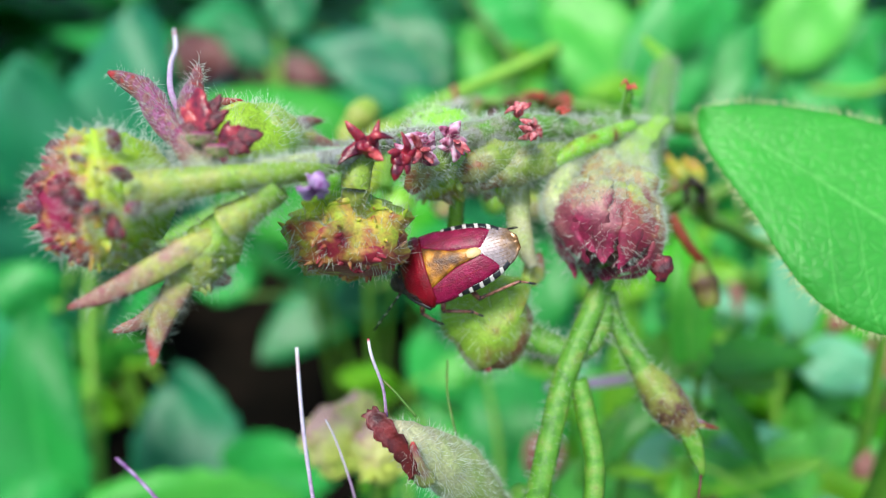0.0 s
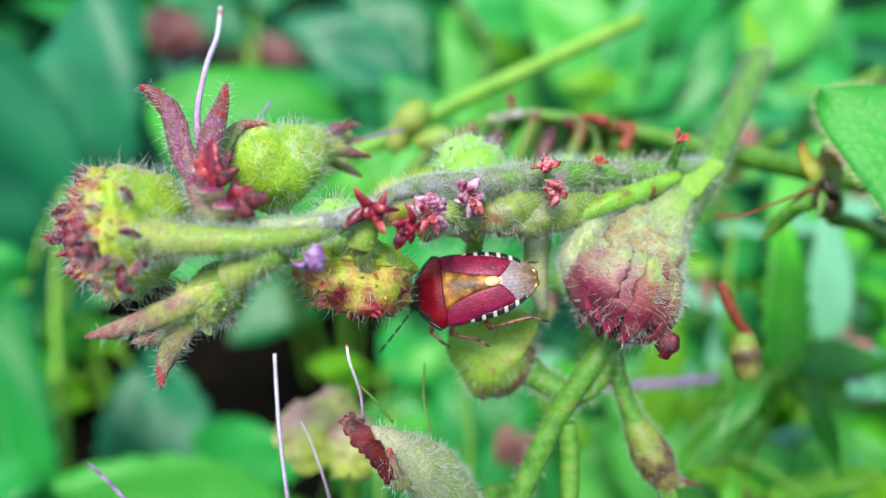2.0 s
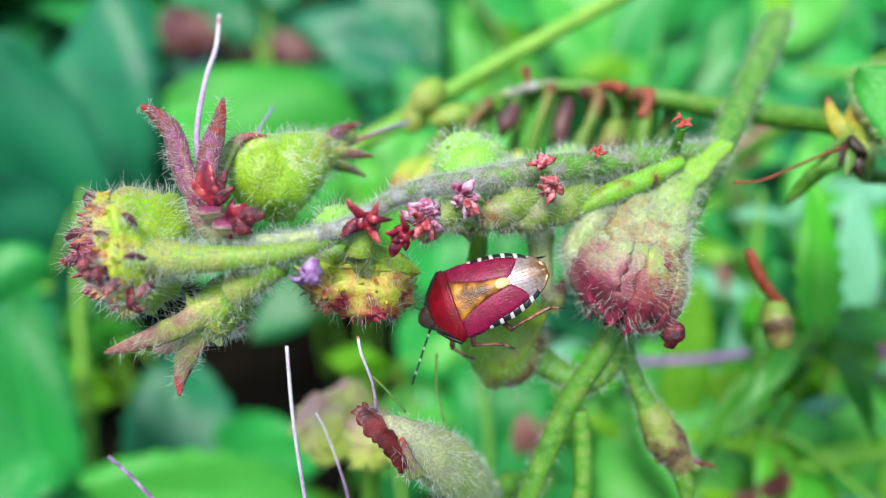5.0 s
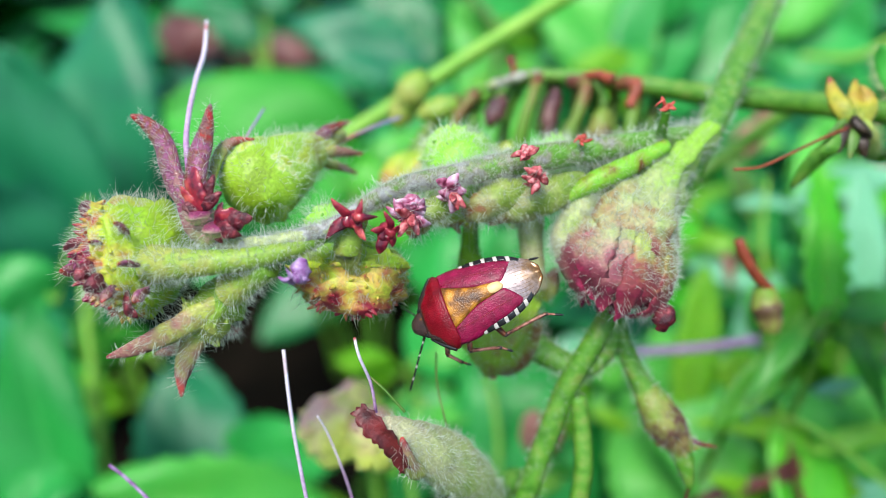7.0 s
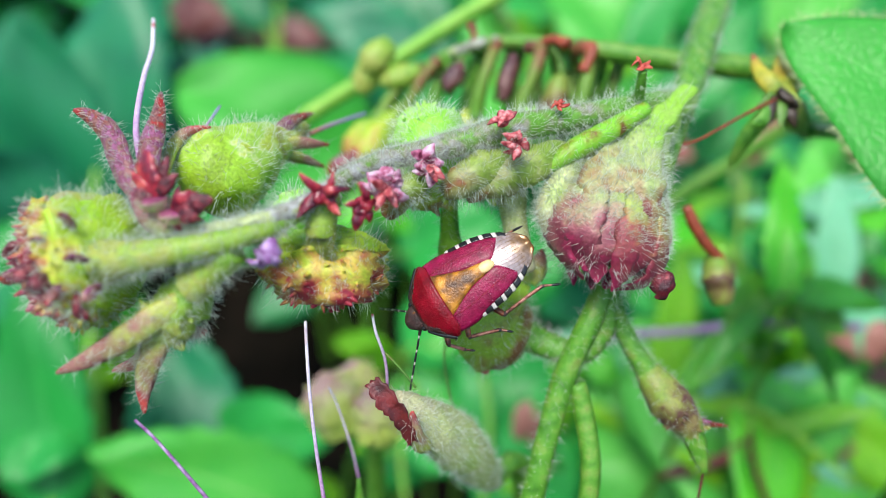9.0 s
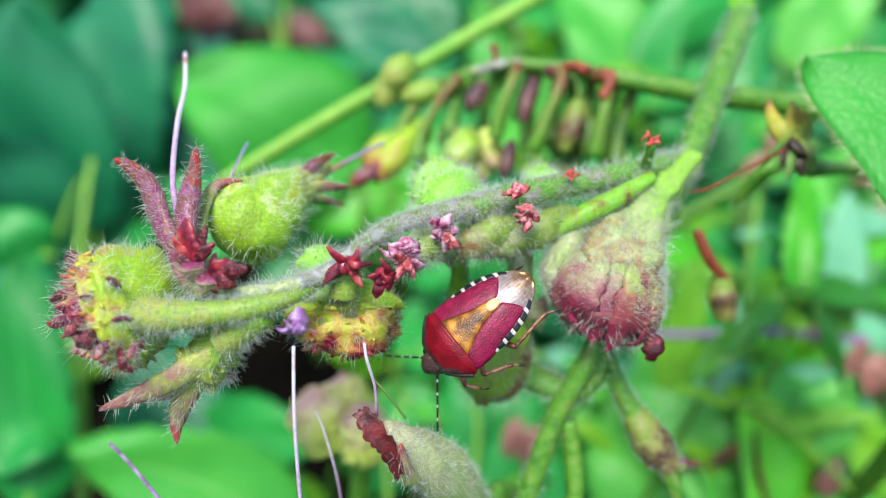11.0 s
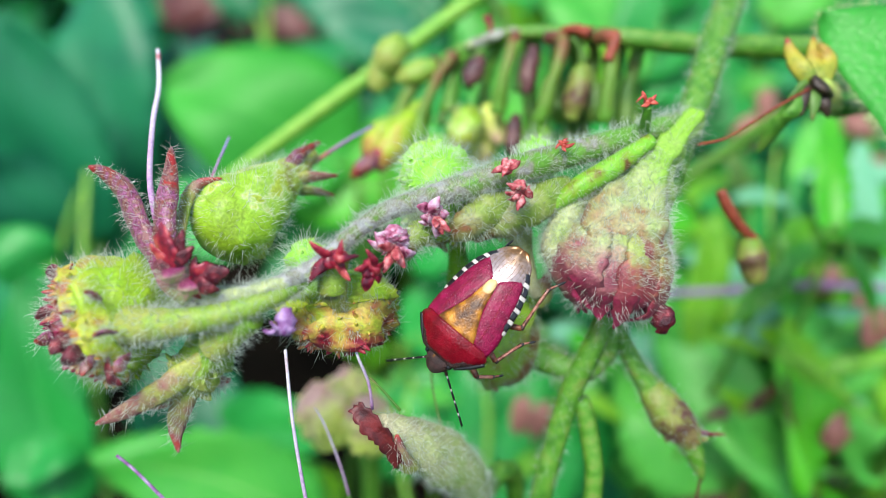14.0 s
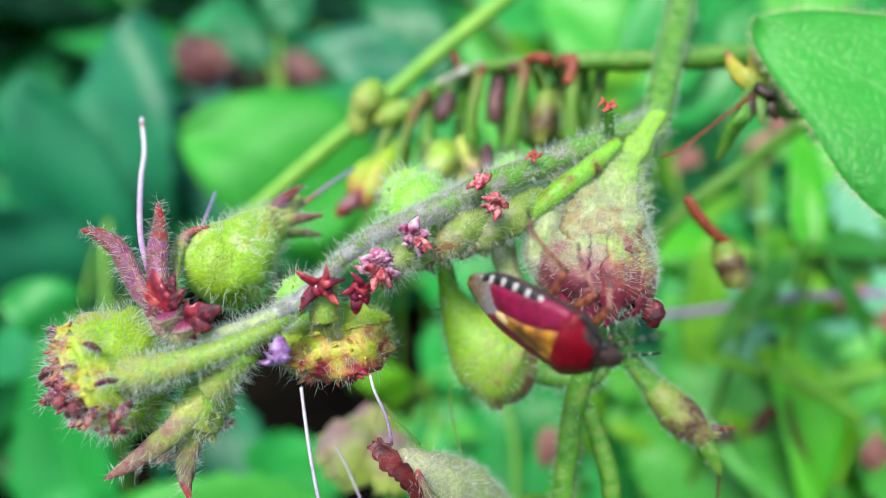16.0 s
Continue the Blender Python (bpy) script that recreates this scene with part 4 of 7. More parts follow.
# ---- the low dry bud with its styles ----
def low_bud():
    foot = Vector((7.0, 52.7, 189.4))
    b = thing("withered_bud", (foot.x, foot.y, 0), "withered hairy bud with a torn red-brown petal and long styles", "flower bud")
    o = Vector((foot.x, foot.y, 0))
    P = lambda *p: Vector(p) - o
    body = sweep([P(*(5.3, 47.9, 199.6)), P(*(2.6, 44.7, 206.3)), P(*(-0.3, 42.0, 211.8)), P(*(-2.6, 40.3, 215.1)), P(*(-3.7, 39.9, 216.5))], [1.2, 2.2, 2.35, 1.8, 1.3, 0.8], 22, 18, 1, (0, 0, 1), 0.18, 0.7)
    cup = part("calyx", body, BUD_DRY, b, "grey-green hairy dry calyx")
    fur("hairs", body, 1300, 0.6, HAIR_WHITE, cup, 301)
    part("petal", ribbon([P(*(-2.1, 38.3, 213.4)), P(*(-3.0, 38.4, 215.8)), P(*(-4.1, 38.7, 217.3)), P(*(-5.3, 39.4, 218.5))], [0.5, 0.62, 0.72, 0.8, 0.62], (0.25, -1, 0.35), 5), DRY_BROWN, b, "torn dark red-brown petal")
    sepal("sepal", [P(*(-1.1, 39.5, 211.5)), P(*(-2.0, 38.7, 214.1)), P(*(-2.2, 38.7, 216.4))], 0.8, SEPAL_OLIVE, b, 302)
    part("stalk", sweep([P(*(5.3, 47.9, 199.6)), P(*(10.4, 54.7, 182.4)), P(foot.x, foot.y, 60), P(foot.x, foot.y, -3)], [1.2, 1.1, 1.4, 1.8], 20, 8), STEM_GREEN, b)
    for pts, r in (([(-4.3, 41.2, 216.7), (-4.5, 41.4, 219.3), (-5.2, 41.5, 221.8), (-5.5, 42.2, 223.0)], 0.121), ([(-2.0, 40.3, 217.4), (-3.4, 41.1, 218.8), (-4.7, 41.7, 219.9)], 0.10), ([(1.3, 44.8, 210.8), (0.4, 48.3, 213.3), (0.4, 49.7, 216.0)], 0.10)):
        part("style", sweep([P(*p) for p in pts], [r * 1.2, r, r, r * 0.9], 12, 6), STYLE_WHITE if r > 0.12 else OLIVE_DARK, b)
    return b


low_bud()


def lone_style(points, r, label, group="styles", mat=STYLE_WHITE):
    foot = Vector(points[0])
    s = thing("flower_style", (foot.x, foot.y, 0), label, "flower style", group)
    o = Vector((foot.x, foot.y, 0))
    part("filament", sweep([Vector(p) - o for p in points], [r * 1.3, r * 1.1, r, r * 0.9], 22, 8), mat, s)
    part("stalk", sweep([Vector((0, 0, -3)), foot - o - Vector((0, 0, 30)), foot - o], [1.2, 1.0, r * 1.3], 10, 8), STEM_GREEN, s)
    return s


lone_style([(-8.8, 35.3, 209.6), (-9.4, 36.5, 214.1), (-9.9, 38.0, 219.1), (-10.2, 39.8, 223.8)], 0.129, "long pale violet flower style with a reddish tip")
lone_style([(-16.8, 33.3, 212.1), (-18.9, 33.9, 215.2), (-20.5, 34.4, 217.3), (-21.6, 34.6, 218.6)], 0.116, "slanting violet flower style with a dark tip", mat=FLORET_VIOLET)
lone_style([(-7.3, 43.6, 203.9), (-7.9, 44.1, 207.1), (-9.1, 45.1, 211.0), (-9.8, 45.1, 213.2)], 0.088, "thin faint violet flower style")


def low_cluster():
    foot = Vector((-10.2, 68.5, 175.7))
    c = thing("fruit_cluster", (foot.x, foot.y, 0), "yellow-green bumpy capsules with pink mouths low on the plant", "fruit")
    o = Vector((foot.x, foot.y, 0))
    P = lambda *p: Vector(p) - o
    part("stalk", sweep([Vector((0, 0, -3)), P(*(-8.4, 66.3, 171.6)), P(*(-8.5, 66.9, 188.0))], [1.6, 1.4, 1.2], 14, 8), STEM_GREEN, c)
    for i, (a, b2, r) in enumerate((((620, 800, 84), (540, 720, 80), 3.6), ((640, 770, 86), (590, 690, 84), 3.3), ((660, 830, 82), (640, 740, 78), 3.0))):
        A, B = P(*LOW[i][0]), P(*LOW[i][1])
        s = sweep([A, A.lerp(B, 0.35), A.lerp(B, 0.75), B], [0.8, r, r, r * 0.5], 16, 16, 1, (0, 0, 1), 0.3, 0.6)
        cap = part("capsule", s, CAPSULE_PALE, c)
        v, f, u = spikes(s, 50, 0.8, 0.35, 320 + i, 0.3, 1)
        tagged(obj("teeth", v, f, CAPSULE_PALE, cap, uvs=u), kind="stuff")
    return c


LOW = [((-9.6, 63.9, 190.8), (-14.8, 63.3, 198.2)), ((-8.5, 66.4, 191.3), (-12.1, 67.4, 197.5)), ((-6.5, 61.5, 190.6), (-7.9, 61.2, 198.8))]
low_cluster()

# ---- the hairy fruiting sprig, in its own space ----
BASE = (10.0, 50.0, 0.0)
sprig = thing("fruiting_sprig", BASE, "hairy green sprig with bumpy purple-mouthed capsules and dried florets", "plant")


def bumpy_capsule(points, radii, mat, seed, label, teeth=90, tooth=0.9, hairs=500, hair=0.8, lo=0.35, bumps=0.26, hair_mat=None, sides=22, name="capsule"):
    s = sweep(points, radii, 26, sides, 1, (0.1, 0.2, 1), bumps, 0.75)
    cap = part(name, s, mat, sprig, label)
    if teeth:
        v, f, u = spikes(s, teeth, tooth, tooth * 0.38, seed, lo, 1)
        tagged(obj("teeth", v, f, mat, cap, uvs=u), kind="stuff")
    if hairs:
        fur("hairs", s, hairs, hair, hair_mat or HAIR_WHITE, cap, seed + 1)
    return cap


def hairy(name, points, radii, mat, hairs, seed, label="", hair=0.8, flat=1.0, k=24, sides=12, hair_mat=None, bumps=0.06, parent=None):
    s = sweep(points, radii, k, sides, flat, (0.1, 0.3, 1), bumps, 0.9)
    ob = part(name, s, mat, parent or sprig, label)
    if hairs:
        fur("hairs", s, hairs, hair, hair_mat or HAIR_WHITE, ob if parent is None else parent, seed)
    return ob


def petal_tuft(centre, lobes, seed):
    """A withered tuft: a woolly cup and cupped petals that fan out of it, each given by its slant, length and half width."""
    rng = random.Random(seed)
    c, right, rise, out = Vector(centre), Vector((1, 0, 0)), Vector((0, 0.55, 0.83)), Vector((0, -0.83, 0.55))
    s = sweep([c - rise * 0.9 + out * 0.1, c - rise * 0.3 + out * 0.2, c + out * 0.3], [0.5, 1.0, 0.7], 12, 12, 1, (0.1, 0.2, 1), 0.3, 1.4)
    cup = part("dried_rosette", s, SEPAL_BASE, sprig, "dark crimson shrivelled rosette of cupped petals")
    fur("hairs", s, 80, 0.5, HAIR_PINK, cup, seed)
    for a, h, w in lobes:
        h, w = h * 1.2, w * 1.35
        way = right * math.cos(radians(a)) + rise * math.sin(radians(a))
        fold = out * rng.uniform(0.1, 0.8)
        pts = [c + out * 0.1, c + way * h * 0.4 + fold * 0.8, c + way * h * 0.75 + fold, c + way * h + fold * rng.uniform(0.2, 0.9)]
        part("petal", sweep(pts, [w * 0.25, w * 0.5, w * 0.62, w * 0.5, w * 0.3, w * 0.04], 18, 12, rng.uniform(0.2, 0.4), (rng.uniform(-0.7, 0.7), -0.8, 0.5), 0.4, 1.7), FLORET_RED if rng.random() < 0.35 else FLORET_DARK, cup)


def build_sprig():
    # main stem and raceme axis
    hairy("stem", [(-4.6, -25.2, 179.5), (-2.8, -9.8, 201.2), (-1.4, -5.5, 208.3), (0.8, -0.7, 214.8), (3.1, 2.1, 219.2), (5.3, 5.9, 222.5), (8.7, 11.2, 226.5), (10.6, 15.4, 229.2), (12.8, 21.4, 230.8), (16.0, 30.9, 232.0), (19.2, 40.4, 233.2), (20.5, 44.7, 233.3), (21.9, 51.3, 229.5), (23.3, 62.0, 220.5)], [1.2, 1.1, 1.05, 1.05, 1.0, 1.0, 1.05, 1.2, 1.4, 1.5, 1.55, 1.5, 1.3, 1.1], STEM_GREEN, 2200, 401, "hairy light green stem", 0.6, k=60)
    part("bract", leaf_blade([(20.3, 42.2, 233.5), (20.3, 45.8, 234.6), (20.0, 49.9, 235.6), (19.6, 53.0, 236.8)], 1.7, 0.2, 0.3, 0.05, 0, 12, 6, (0.2, -0.9, 0.4), 0.7, 3), LEAF_YELLOW, sprig, "yellow-green folded bract")
    part("root_stem", sweep([(-4.6, -25.2, 179.5), (-6.0, -47.7, 144.0), (0, 0, 4)], [1.7, 1.8, 2.2], 12, 10), STEM_GREEN, sprig)
    axis = ([(12.1, 18.1, 231.5), (6.7, 13.5, 233.2), (1.2, 10.5, 233.9), (-3.5, 7.3, 234.9), (-6.7, 5.9, 234.8), (-9.9, 4.5, 234.8), (-12.8, 2.5, 235.3), (-14.9, -0.1, 235.6), (-16.7, -3.1, 235.6), (-19.3, -5.4, 235.8), (-22.1, -6.2, 235.6), (-25.4, -5.9, 235.2)], [0.95, 1.05, 1.1, 1.2, 1.1, 0.9, 0.75, 0.65, 0.65, 0.65, 0.65, 0.55])
    ob = hairy("raceme_axis", axis[0], axis[1], AXIS_GREY, 2600, 402, "grey-green raceme axis with dense white hairs", 0.68, k=60)
    fur("wool", sweep(axis[0], axis[1], 60, 12, 1, (0.1, 0.3, 1), 0.06, 0.9), 4200, 0.34, HAIR_WHITE, ob, 403, 0.012, 0.8, 0.3)
    part("side_stem", sweep([(1.9, -0.9, 214.4), (2.5, -2.5, 212.0), (3.0, -5.7, 208.1), (2.0, -9.6, 201.6)], [0.8, 0.9, 0.9, 0.8], 14, 10), STEM_GREEN, sprig)

    # far left capsule on its thick stalk
    hairy("pedicel", [(-17.0, -3.2, 235.0), (-18.9, -5.6, 235.3), (-21.6, -7.5, 235.6), (-25.2, -8.4, 235.5), (-28.8, -8.3, 234.9), (-31.9, -7.4, 233.8)], [0.4, 0.65, 0.8, 0.95, 1.3, 2.2], PEDICEL, 1500, 410, "thick yellow-green pedicel", 0.6)
    cap = bumpy_capsule([(-29.0, -6.1, 233.9), (-30.8, -6.0, 233.8), (-32.9, -6.7, 233.5), (-34.9, -7.8, 233.4), (-35.8, -8.9, 233.8)], [1.6, 3.6, 4.6, 4.6, 3.6, 1.4], CAPSULE_PURPLE, 411, "bumpy yellow-green capsule with purple-red teeth", 130, 0.6, 1500, 0.85, 0.38, 0.2)
    for i, pts in enumerate(([(-33.1, -9.4, 235.3), (-33.7, -10.5, 235.6), (-34.0, -11.3, 235.5)], [(-32.1, -10.5, 235.3), (-32.3, -11.6, 235.5), (-33.0, -11.9, 235.3)], [(-31.1, -10.6, 233.6), (-30.3, -11.8, 233.6), (-29.5, -12.1, 233.1)], [(-35.6, -7.4, 235.3), (-36.6, -7.7, 235.2), (-37.8, -7.7, 234.8)], [(-35.8, -5.4, 236.1), (-36.7, -5.0, 236.7), (-36.4, -4.5, 237.1)], [(-31.0, -8.1, 237.5), (-30.8, -8.4, 238.5), (-31.0, -8.6, 238.9)], [(-29.7, -9.8, 236.0), (-29.9, -10.4, 236.8), (-30.2, -10.9, 237.1)], [(-28.9, -10.6, 234.5), (-29.0, -11.6, 234.8), (-29.2, -12.2, 234.8)], [(-36.5, -8.4, 233.8), (-37.0, -9.1, 233.9), (-37.6, -9.2, 233.9)], [(-31.3, -10.9, 234.7), (-31.3, -11.9, 235.0), (-31.4, -12.6, 234.9)], [(-33.1, -8.4, 236.3), (-33.1, -8.9, 237.1), (-33.3, -9.3, 237.5)])):
        sepal("calyx_tooth", pts, 0.75 if i < 5 else 0.5, FLORET_DARK if i < 5 else SEPAL_PURPLE, cap, 9420 + i, hairs=40, steps=8)

    # purple star calyx with its rosette
    hairy("calyx_base", [(-25.8, -6.1, 235.1), (-26.9, -5.2, 236.3), (-27.9, -3.9, 237.2)], [0.8, 1.3, 1.2], SEPAL_BASE, 260, 430, "purplish calyx base", 0.7)
    for i, (pts, w) in enumerate((([(-28.1, -4.2, 237.0), (-30.4, -1.7, 238.0), (-32.3, 1.0, 239.2), (-34.5, 2.5, 239.9), (-35.7, 2.7, 240.4)], 1.1), ([(-27.8, -3.8, 237.2), (-28.6, -0.9, 238.5), (-28.9, 2.1, 239.7), (-29.3, 4.4, 240.7)], 1.05), ([(-27.4, -2.9, 236.8), (-28.4, 1.2, 237.3), (-27.8, 3.2, 237.9), (-25.9, 3.7, 238.0)], 0.6))):
        sepal("sepal", pts, w, SEPAL_PURPLE if i < 2 else SEPAL_OLIVE, sprig, 431 + i, hairs=260, hair=0.6, flat=0.6)
    for centre, lobes, seed in (((-26.2, -5.6, 237.9), ((98, 2.7, 1.15), (66, 2.5, 0.62), (130, 1.9, 0.6), (40, 2.0, 0.6), (160, 1.2, 0.5)), 440), ((-24.9, -6.1, 237.2), ((14, 2.5, 0.95), (-16, 1.9, 0.75), (42, 1.6, 0.6), (-70, 1.2, 0.5), (70, 1.5, 0.55)), 441)):
        petal_tuft(centre, lobes, seed)
    part("style", sweep([(-28.9, -1.8, 238.2), (-31.0, 2.4, 239.1), (-33.3, 9.1, 239.9), (-34.3, 13.4, 240.6), (-35.9, 17.9, 241.6)], [0.26, 0.24, 0.22, 0.2, 0.17], 20, 8), STYLE_WHITE, sprig, "long whitish-violet style")
    part("style", sweep([(-28.2, 4.1, 236.2), (-29.0, 8.4, 235.6), (-29.6, 12.9, 235.2)], [0.14, 0.12, 0.1], 10, 6), STYLE_VIOLET, sprig, "thin violet style")

    # smooth round green capsule behind
    s = sweep([(-27.0, -0.4, 234.7), (-26.3, 1.0, 234.7), (-25.3, 3.5, 234.4), (-24.2, 7.5, 233.7), (-23.2, 10.8, 233.0), (-22.4, 13.6, 232.4)], [1.2, 3.0, 3.6, 3.05, 1.9, 1.0, 0.5], 30, 24, 1, (0.1, 0.2, 1), 0.14, 0.6, 5, 0.04)
    cap = part("capsule", s, CAPSULE_GREEN, sprig, "smooth plump light green capsule with a purple beak")
    fur("hairs", s, 900, 0.8, HAIR_WHITE, cap, 451)
    for i, pts in enumerate(([(-23.1, 9.2, 234.5), (-22.4, 11.1, 234.4), (-21.3, 13.4, 233.9)], [(-22.9, 8.3, 233.6), (-21.4, 9.4, 233.1), (-19.5, 10.7, 232.1)], [(-22.8, 8.1, 232.8), (-21.7, 9.2, 231.7), (-20.3, 10.4, 230.0)])):
        sepal("beak_tooth", pts, 0.62, (SEPAL_PURPLE, SEPAL_OLIVE, SEPAL_OLIVE)[i], cap, 455 + i, hairs=40)
    part("style", sweep([(-22.8, 12.4, 231.9), (-21.5, 15.7, 231.1), (-20.2, 19.4, 230.0), (-19.0, 22.0, 229.2)], [0.24, 0.2, 0.16, 0.14], 12, 6), STYLE_VIOLET, cap, "coral style turning violet")

    # hanging calyx with two long sepals
    hairy("pedicel", [(-20.9, -7.4, 234.7), (-22.7, -7.8, 233.4), (-24.5, -8.0, 232.3)], [0.9, 1.0, 1.4], PEDICEL, 260, 460, "", 0.7)
    cup = bumpy_capsule([(-23.9, -7.4, 232.8), (-25.6, -7.8, 230.8), (-26.8, -8.7, 229.5), (-27.5, -9.6, 228.7)], [1.0, 1.9, 2.0, 1.2], PEDICEL, 461, "yellowish calyx tube", 20, 0.6, 420, 0.7)
    for i, (pts, w) in enumerate((([(-24.9, -8.7, 231.7), (-27.4, -10.6, 231.0), (-31.2, -11.8, 229.2), (-33.9, -12.6, 228.4)], 0.95), ([(-26.2, -8.7, 230.6), (-27.7, -10.5, 228.5), (-29.3, -11.2, 225.5), (-29.4, -12.3, 223.8)], 0.95), ([(-26.2, -8.8, 229.2), (-25.3, -8.8, 228.5), (-24.7, -8.3, 228.2)], 0.7), ([(-28.0, -8.3, 227.6), (-30.9, -8.6, 225.3), (-33.5, -8.9, 224.3)], 0.7))):
        sepal("sepal", pts, w, SEPAL_OLIVE, sprig, 465 + i, "", 260, hair=0.7)

    # middle capsule with brownish teeth
    hairy("pedicel", [(-15.8, -1.5, 235.1), (-16.2, -2.9, 234.4), (-16.4, -3.7, 233.0), (-16.5, -3.4, 231.4)], [0.8, 1.0, 1.1, 1.1, 0.9, 0.5], PEDICEL, 200, 470, "", 0.6)
    bumpy_capsule([(-17.6, 0.6, 230.5), (-17.6, -0.2, 229.7), (-17.5, -1.3, 228.5), (-17.2, -2.9, 227.5), (-17.2, -3.7, 226.6)], [2.2, 4.0, 4.7, 4.4, 2.4], CAPSULE_BROWN, 471, "bumpy yellow-green capsule with brownish-red teeth", 80, 0.55, 800, 0.75, 0.35, 0.34)
    floret(sprig, (-16.4, -4.8, 227.3), 1.0, FLORET_RED, 474, (0, -0.4, -1), 5, "crimson dried tip")

    # dried florets along the axis
    for at, size, mat, facing, lobes, folds, label in (
        ((-15.3, -3.8, 236.5), 2.1, FLORET_RED, (-0.2, -1, 0.5), 5, 3, "dark crimson star-shaped dried floret"),
        ((-13.0, -3.7, 235.5), 1.8, FLORET_RED, (0.3, -1, 0.2), 5, 3, "dark crimson star-shaped dried floret"),
        ((-11.7, -0.9, 235.5), 2.6, FLORET_PINK, (0.2, -1, 0.1), 10, 34, "mauve-pink crumpled dried floret"),
        ((-9.2, 2.3, 235.0), 2.2, FLORET_PINK, (0.4, -1, 0.4), 9, 24, "pink crumpled dried floret"),
        ((-3.8, 5.3, 236.9), 1.3, FLORET_ROSE, (0, -0.6, 1), 5, 6, "small scarlet dried floret"),
        ((-2.8, 4.2, 235.5), 1.8, FLORET_ROSE, (0.3, -1, 0), 7, 12, "pinkish-red dried floret"),
        ((0.5, 9.1, 235.9), 0.75, FLORET_ORANGE, (0, -0.6, 1), 5, 3, "small scarlet dried floret"),
        ((7.1, 12.5, 237.3), 0.85, FLORET_ORANGE, (0.1, -0.5, 1), 5, 3, "small scarlet dried floret on a stub"),
        ((-18.2, -8.2, 235.0), 1.9, FLORET_VIOLET, (-0.1, -1, -0.6), 6, 10, "violet dried floret"),
    ):
        head = floret(sprig, at, size, mat, int(size * 1000) + lobes, facing, lobes, label, folds=folds, tight=0.72 if folds > 7 else 1.0)
        if folds > 11:
            rng = random.Random(lobes)
            for k in range(4):
                c = Vector(at) + Vector(facing).normalized() * size * 0.3
                d = Vector((rng.uniform(-0.7, 0.9), -0.6, rng.uniform(-0.5, 1.0))).normalized() * size * rng.uniform(0.5, 0.85)
                part("lobe", sweep([c, c + d * 0.5 + Vector((0, -0.15, 0.1)), c + d], [size * 0.10, size * 0.15, size * 0.03], 9, 8, 0.5, (0.2, -0.8, 0.5), 0.25, 1.6), FLORET_ROSE, head)
            s = sweep([Vector(at) - Vector((0, 0, size * 0.5)), Vector(at), Vector(at) + Vector((0, 0, size * 0.5))], [size * 0.2, size * 0.5, size * 0.2], 8, 10)
            fur("wool", s, 110, size * 0.24, HAIR_WHITE, head, 580 + lobes, 0.012, 0.6)
    hairy("stub", [(7.1, 13.1, 234.0), (7.1, 12.4, 235.9), (7.1, 12.2, 237.0)], [0.5, 0.4, 0.35], STEM_GREEN, 60, 480, "", 0.5)

    # capsules behind the axis
    bumpy_capsule([(-8.0, 5.2, 232.5), (-9.4, 7.6, 233.0), (-10.6, 9.4, 233.4), (-12.0, 11.4, 233.9)], [1.6, 2.9, 3.2, 2.6, 1.2], CAPSULE_LIME, 481, "bumpy bright green capsule behind the axis", 60, 0.5, 800, 0.9, 0.0, 0.16)
    bumpy_capsule([(-1.5, 11.4, 231.5), (-1.7, 13.5, 231.1), (-2.0, 15.1, 231.5)], [1.2, 2.0, 1.2], CAPSULE_LIME, 483, "small bright green capsule behind the axis", 30, 0.5, 320, 0.9, 0.0)
    bumpy_capsule([(-18.2, -2.1, 233.1), (-19.4, -0.2, 232.7), (-19.8, 1.1, 232.7)], [1.2, 1.7, 1.0], CAPSULE_LIME, 485, "small green capsule behind the axis", 24, 0.45, 320, 0.95, 0.0)
    bumpy_capsule([(-9.9, 6.4, 232.1), (-10.0, 6.2, 230.6), (-9.9, 5.8, 228.9)], [1.6, 2.6, 1.4], CAPSULE_GREEN, 486, "green capsule hidden under the axis", 50, 0.8, 320, 1.0, 0.0)
    bumpy_capsule([(-5.2, 8.0, 231.4), (-4.7, 8.0, 230.0), (-4.5, 8.0, 228.7)], [1.6, 2.4, 1.2], CAPSULE_GREEN, 488, "green capsule hidden under the axis", 50, 0.8, 300, 1.0, 0.0)
    hairy("bract", [(7.6, 12.0, 233.8), (4.4, 9.2, 233.4), (1.6, 7.4, 232.8), (-0.8, 6.2, 231.6)], [0.6, 0.9, 0.9, 0.4], LIME_BRACT, 260, 490, "narrow green bract under the axis", 0.8)
    hairy("bract", [(-2.9, 7.9, 230.8), (-3.4, 6.7, 228.5), (-2.9, 4.9, 225.2), (-1.9, 4.2, 223.0)], [0.9, 1.2, 1.0, 0.4], BUD_DRY, 260, 492, "greyish hairy bract", 0.8)
    hairy("pedicel", [(-8.7, 6.8, 229.7), (-8.8, 6.5, 225.6), (-8.8, 6.3, 220.1)], [0.7, 0.7, 0.8], STEM_GREEN, 120, 494, "", 0.5)

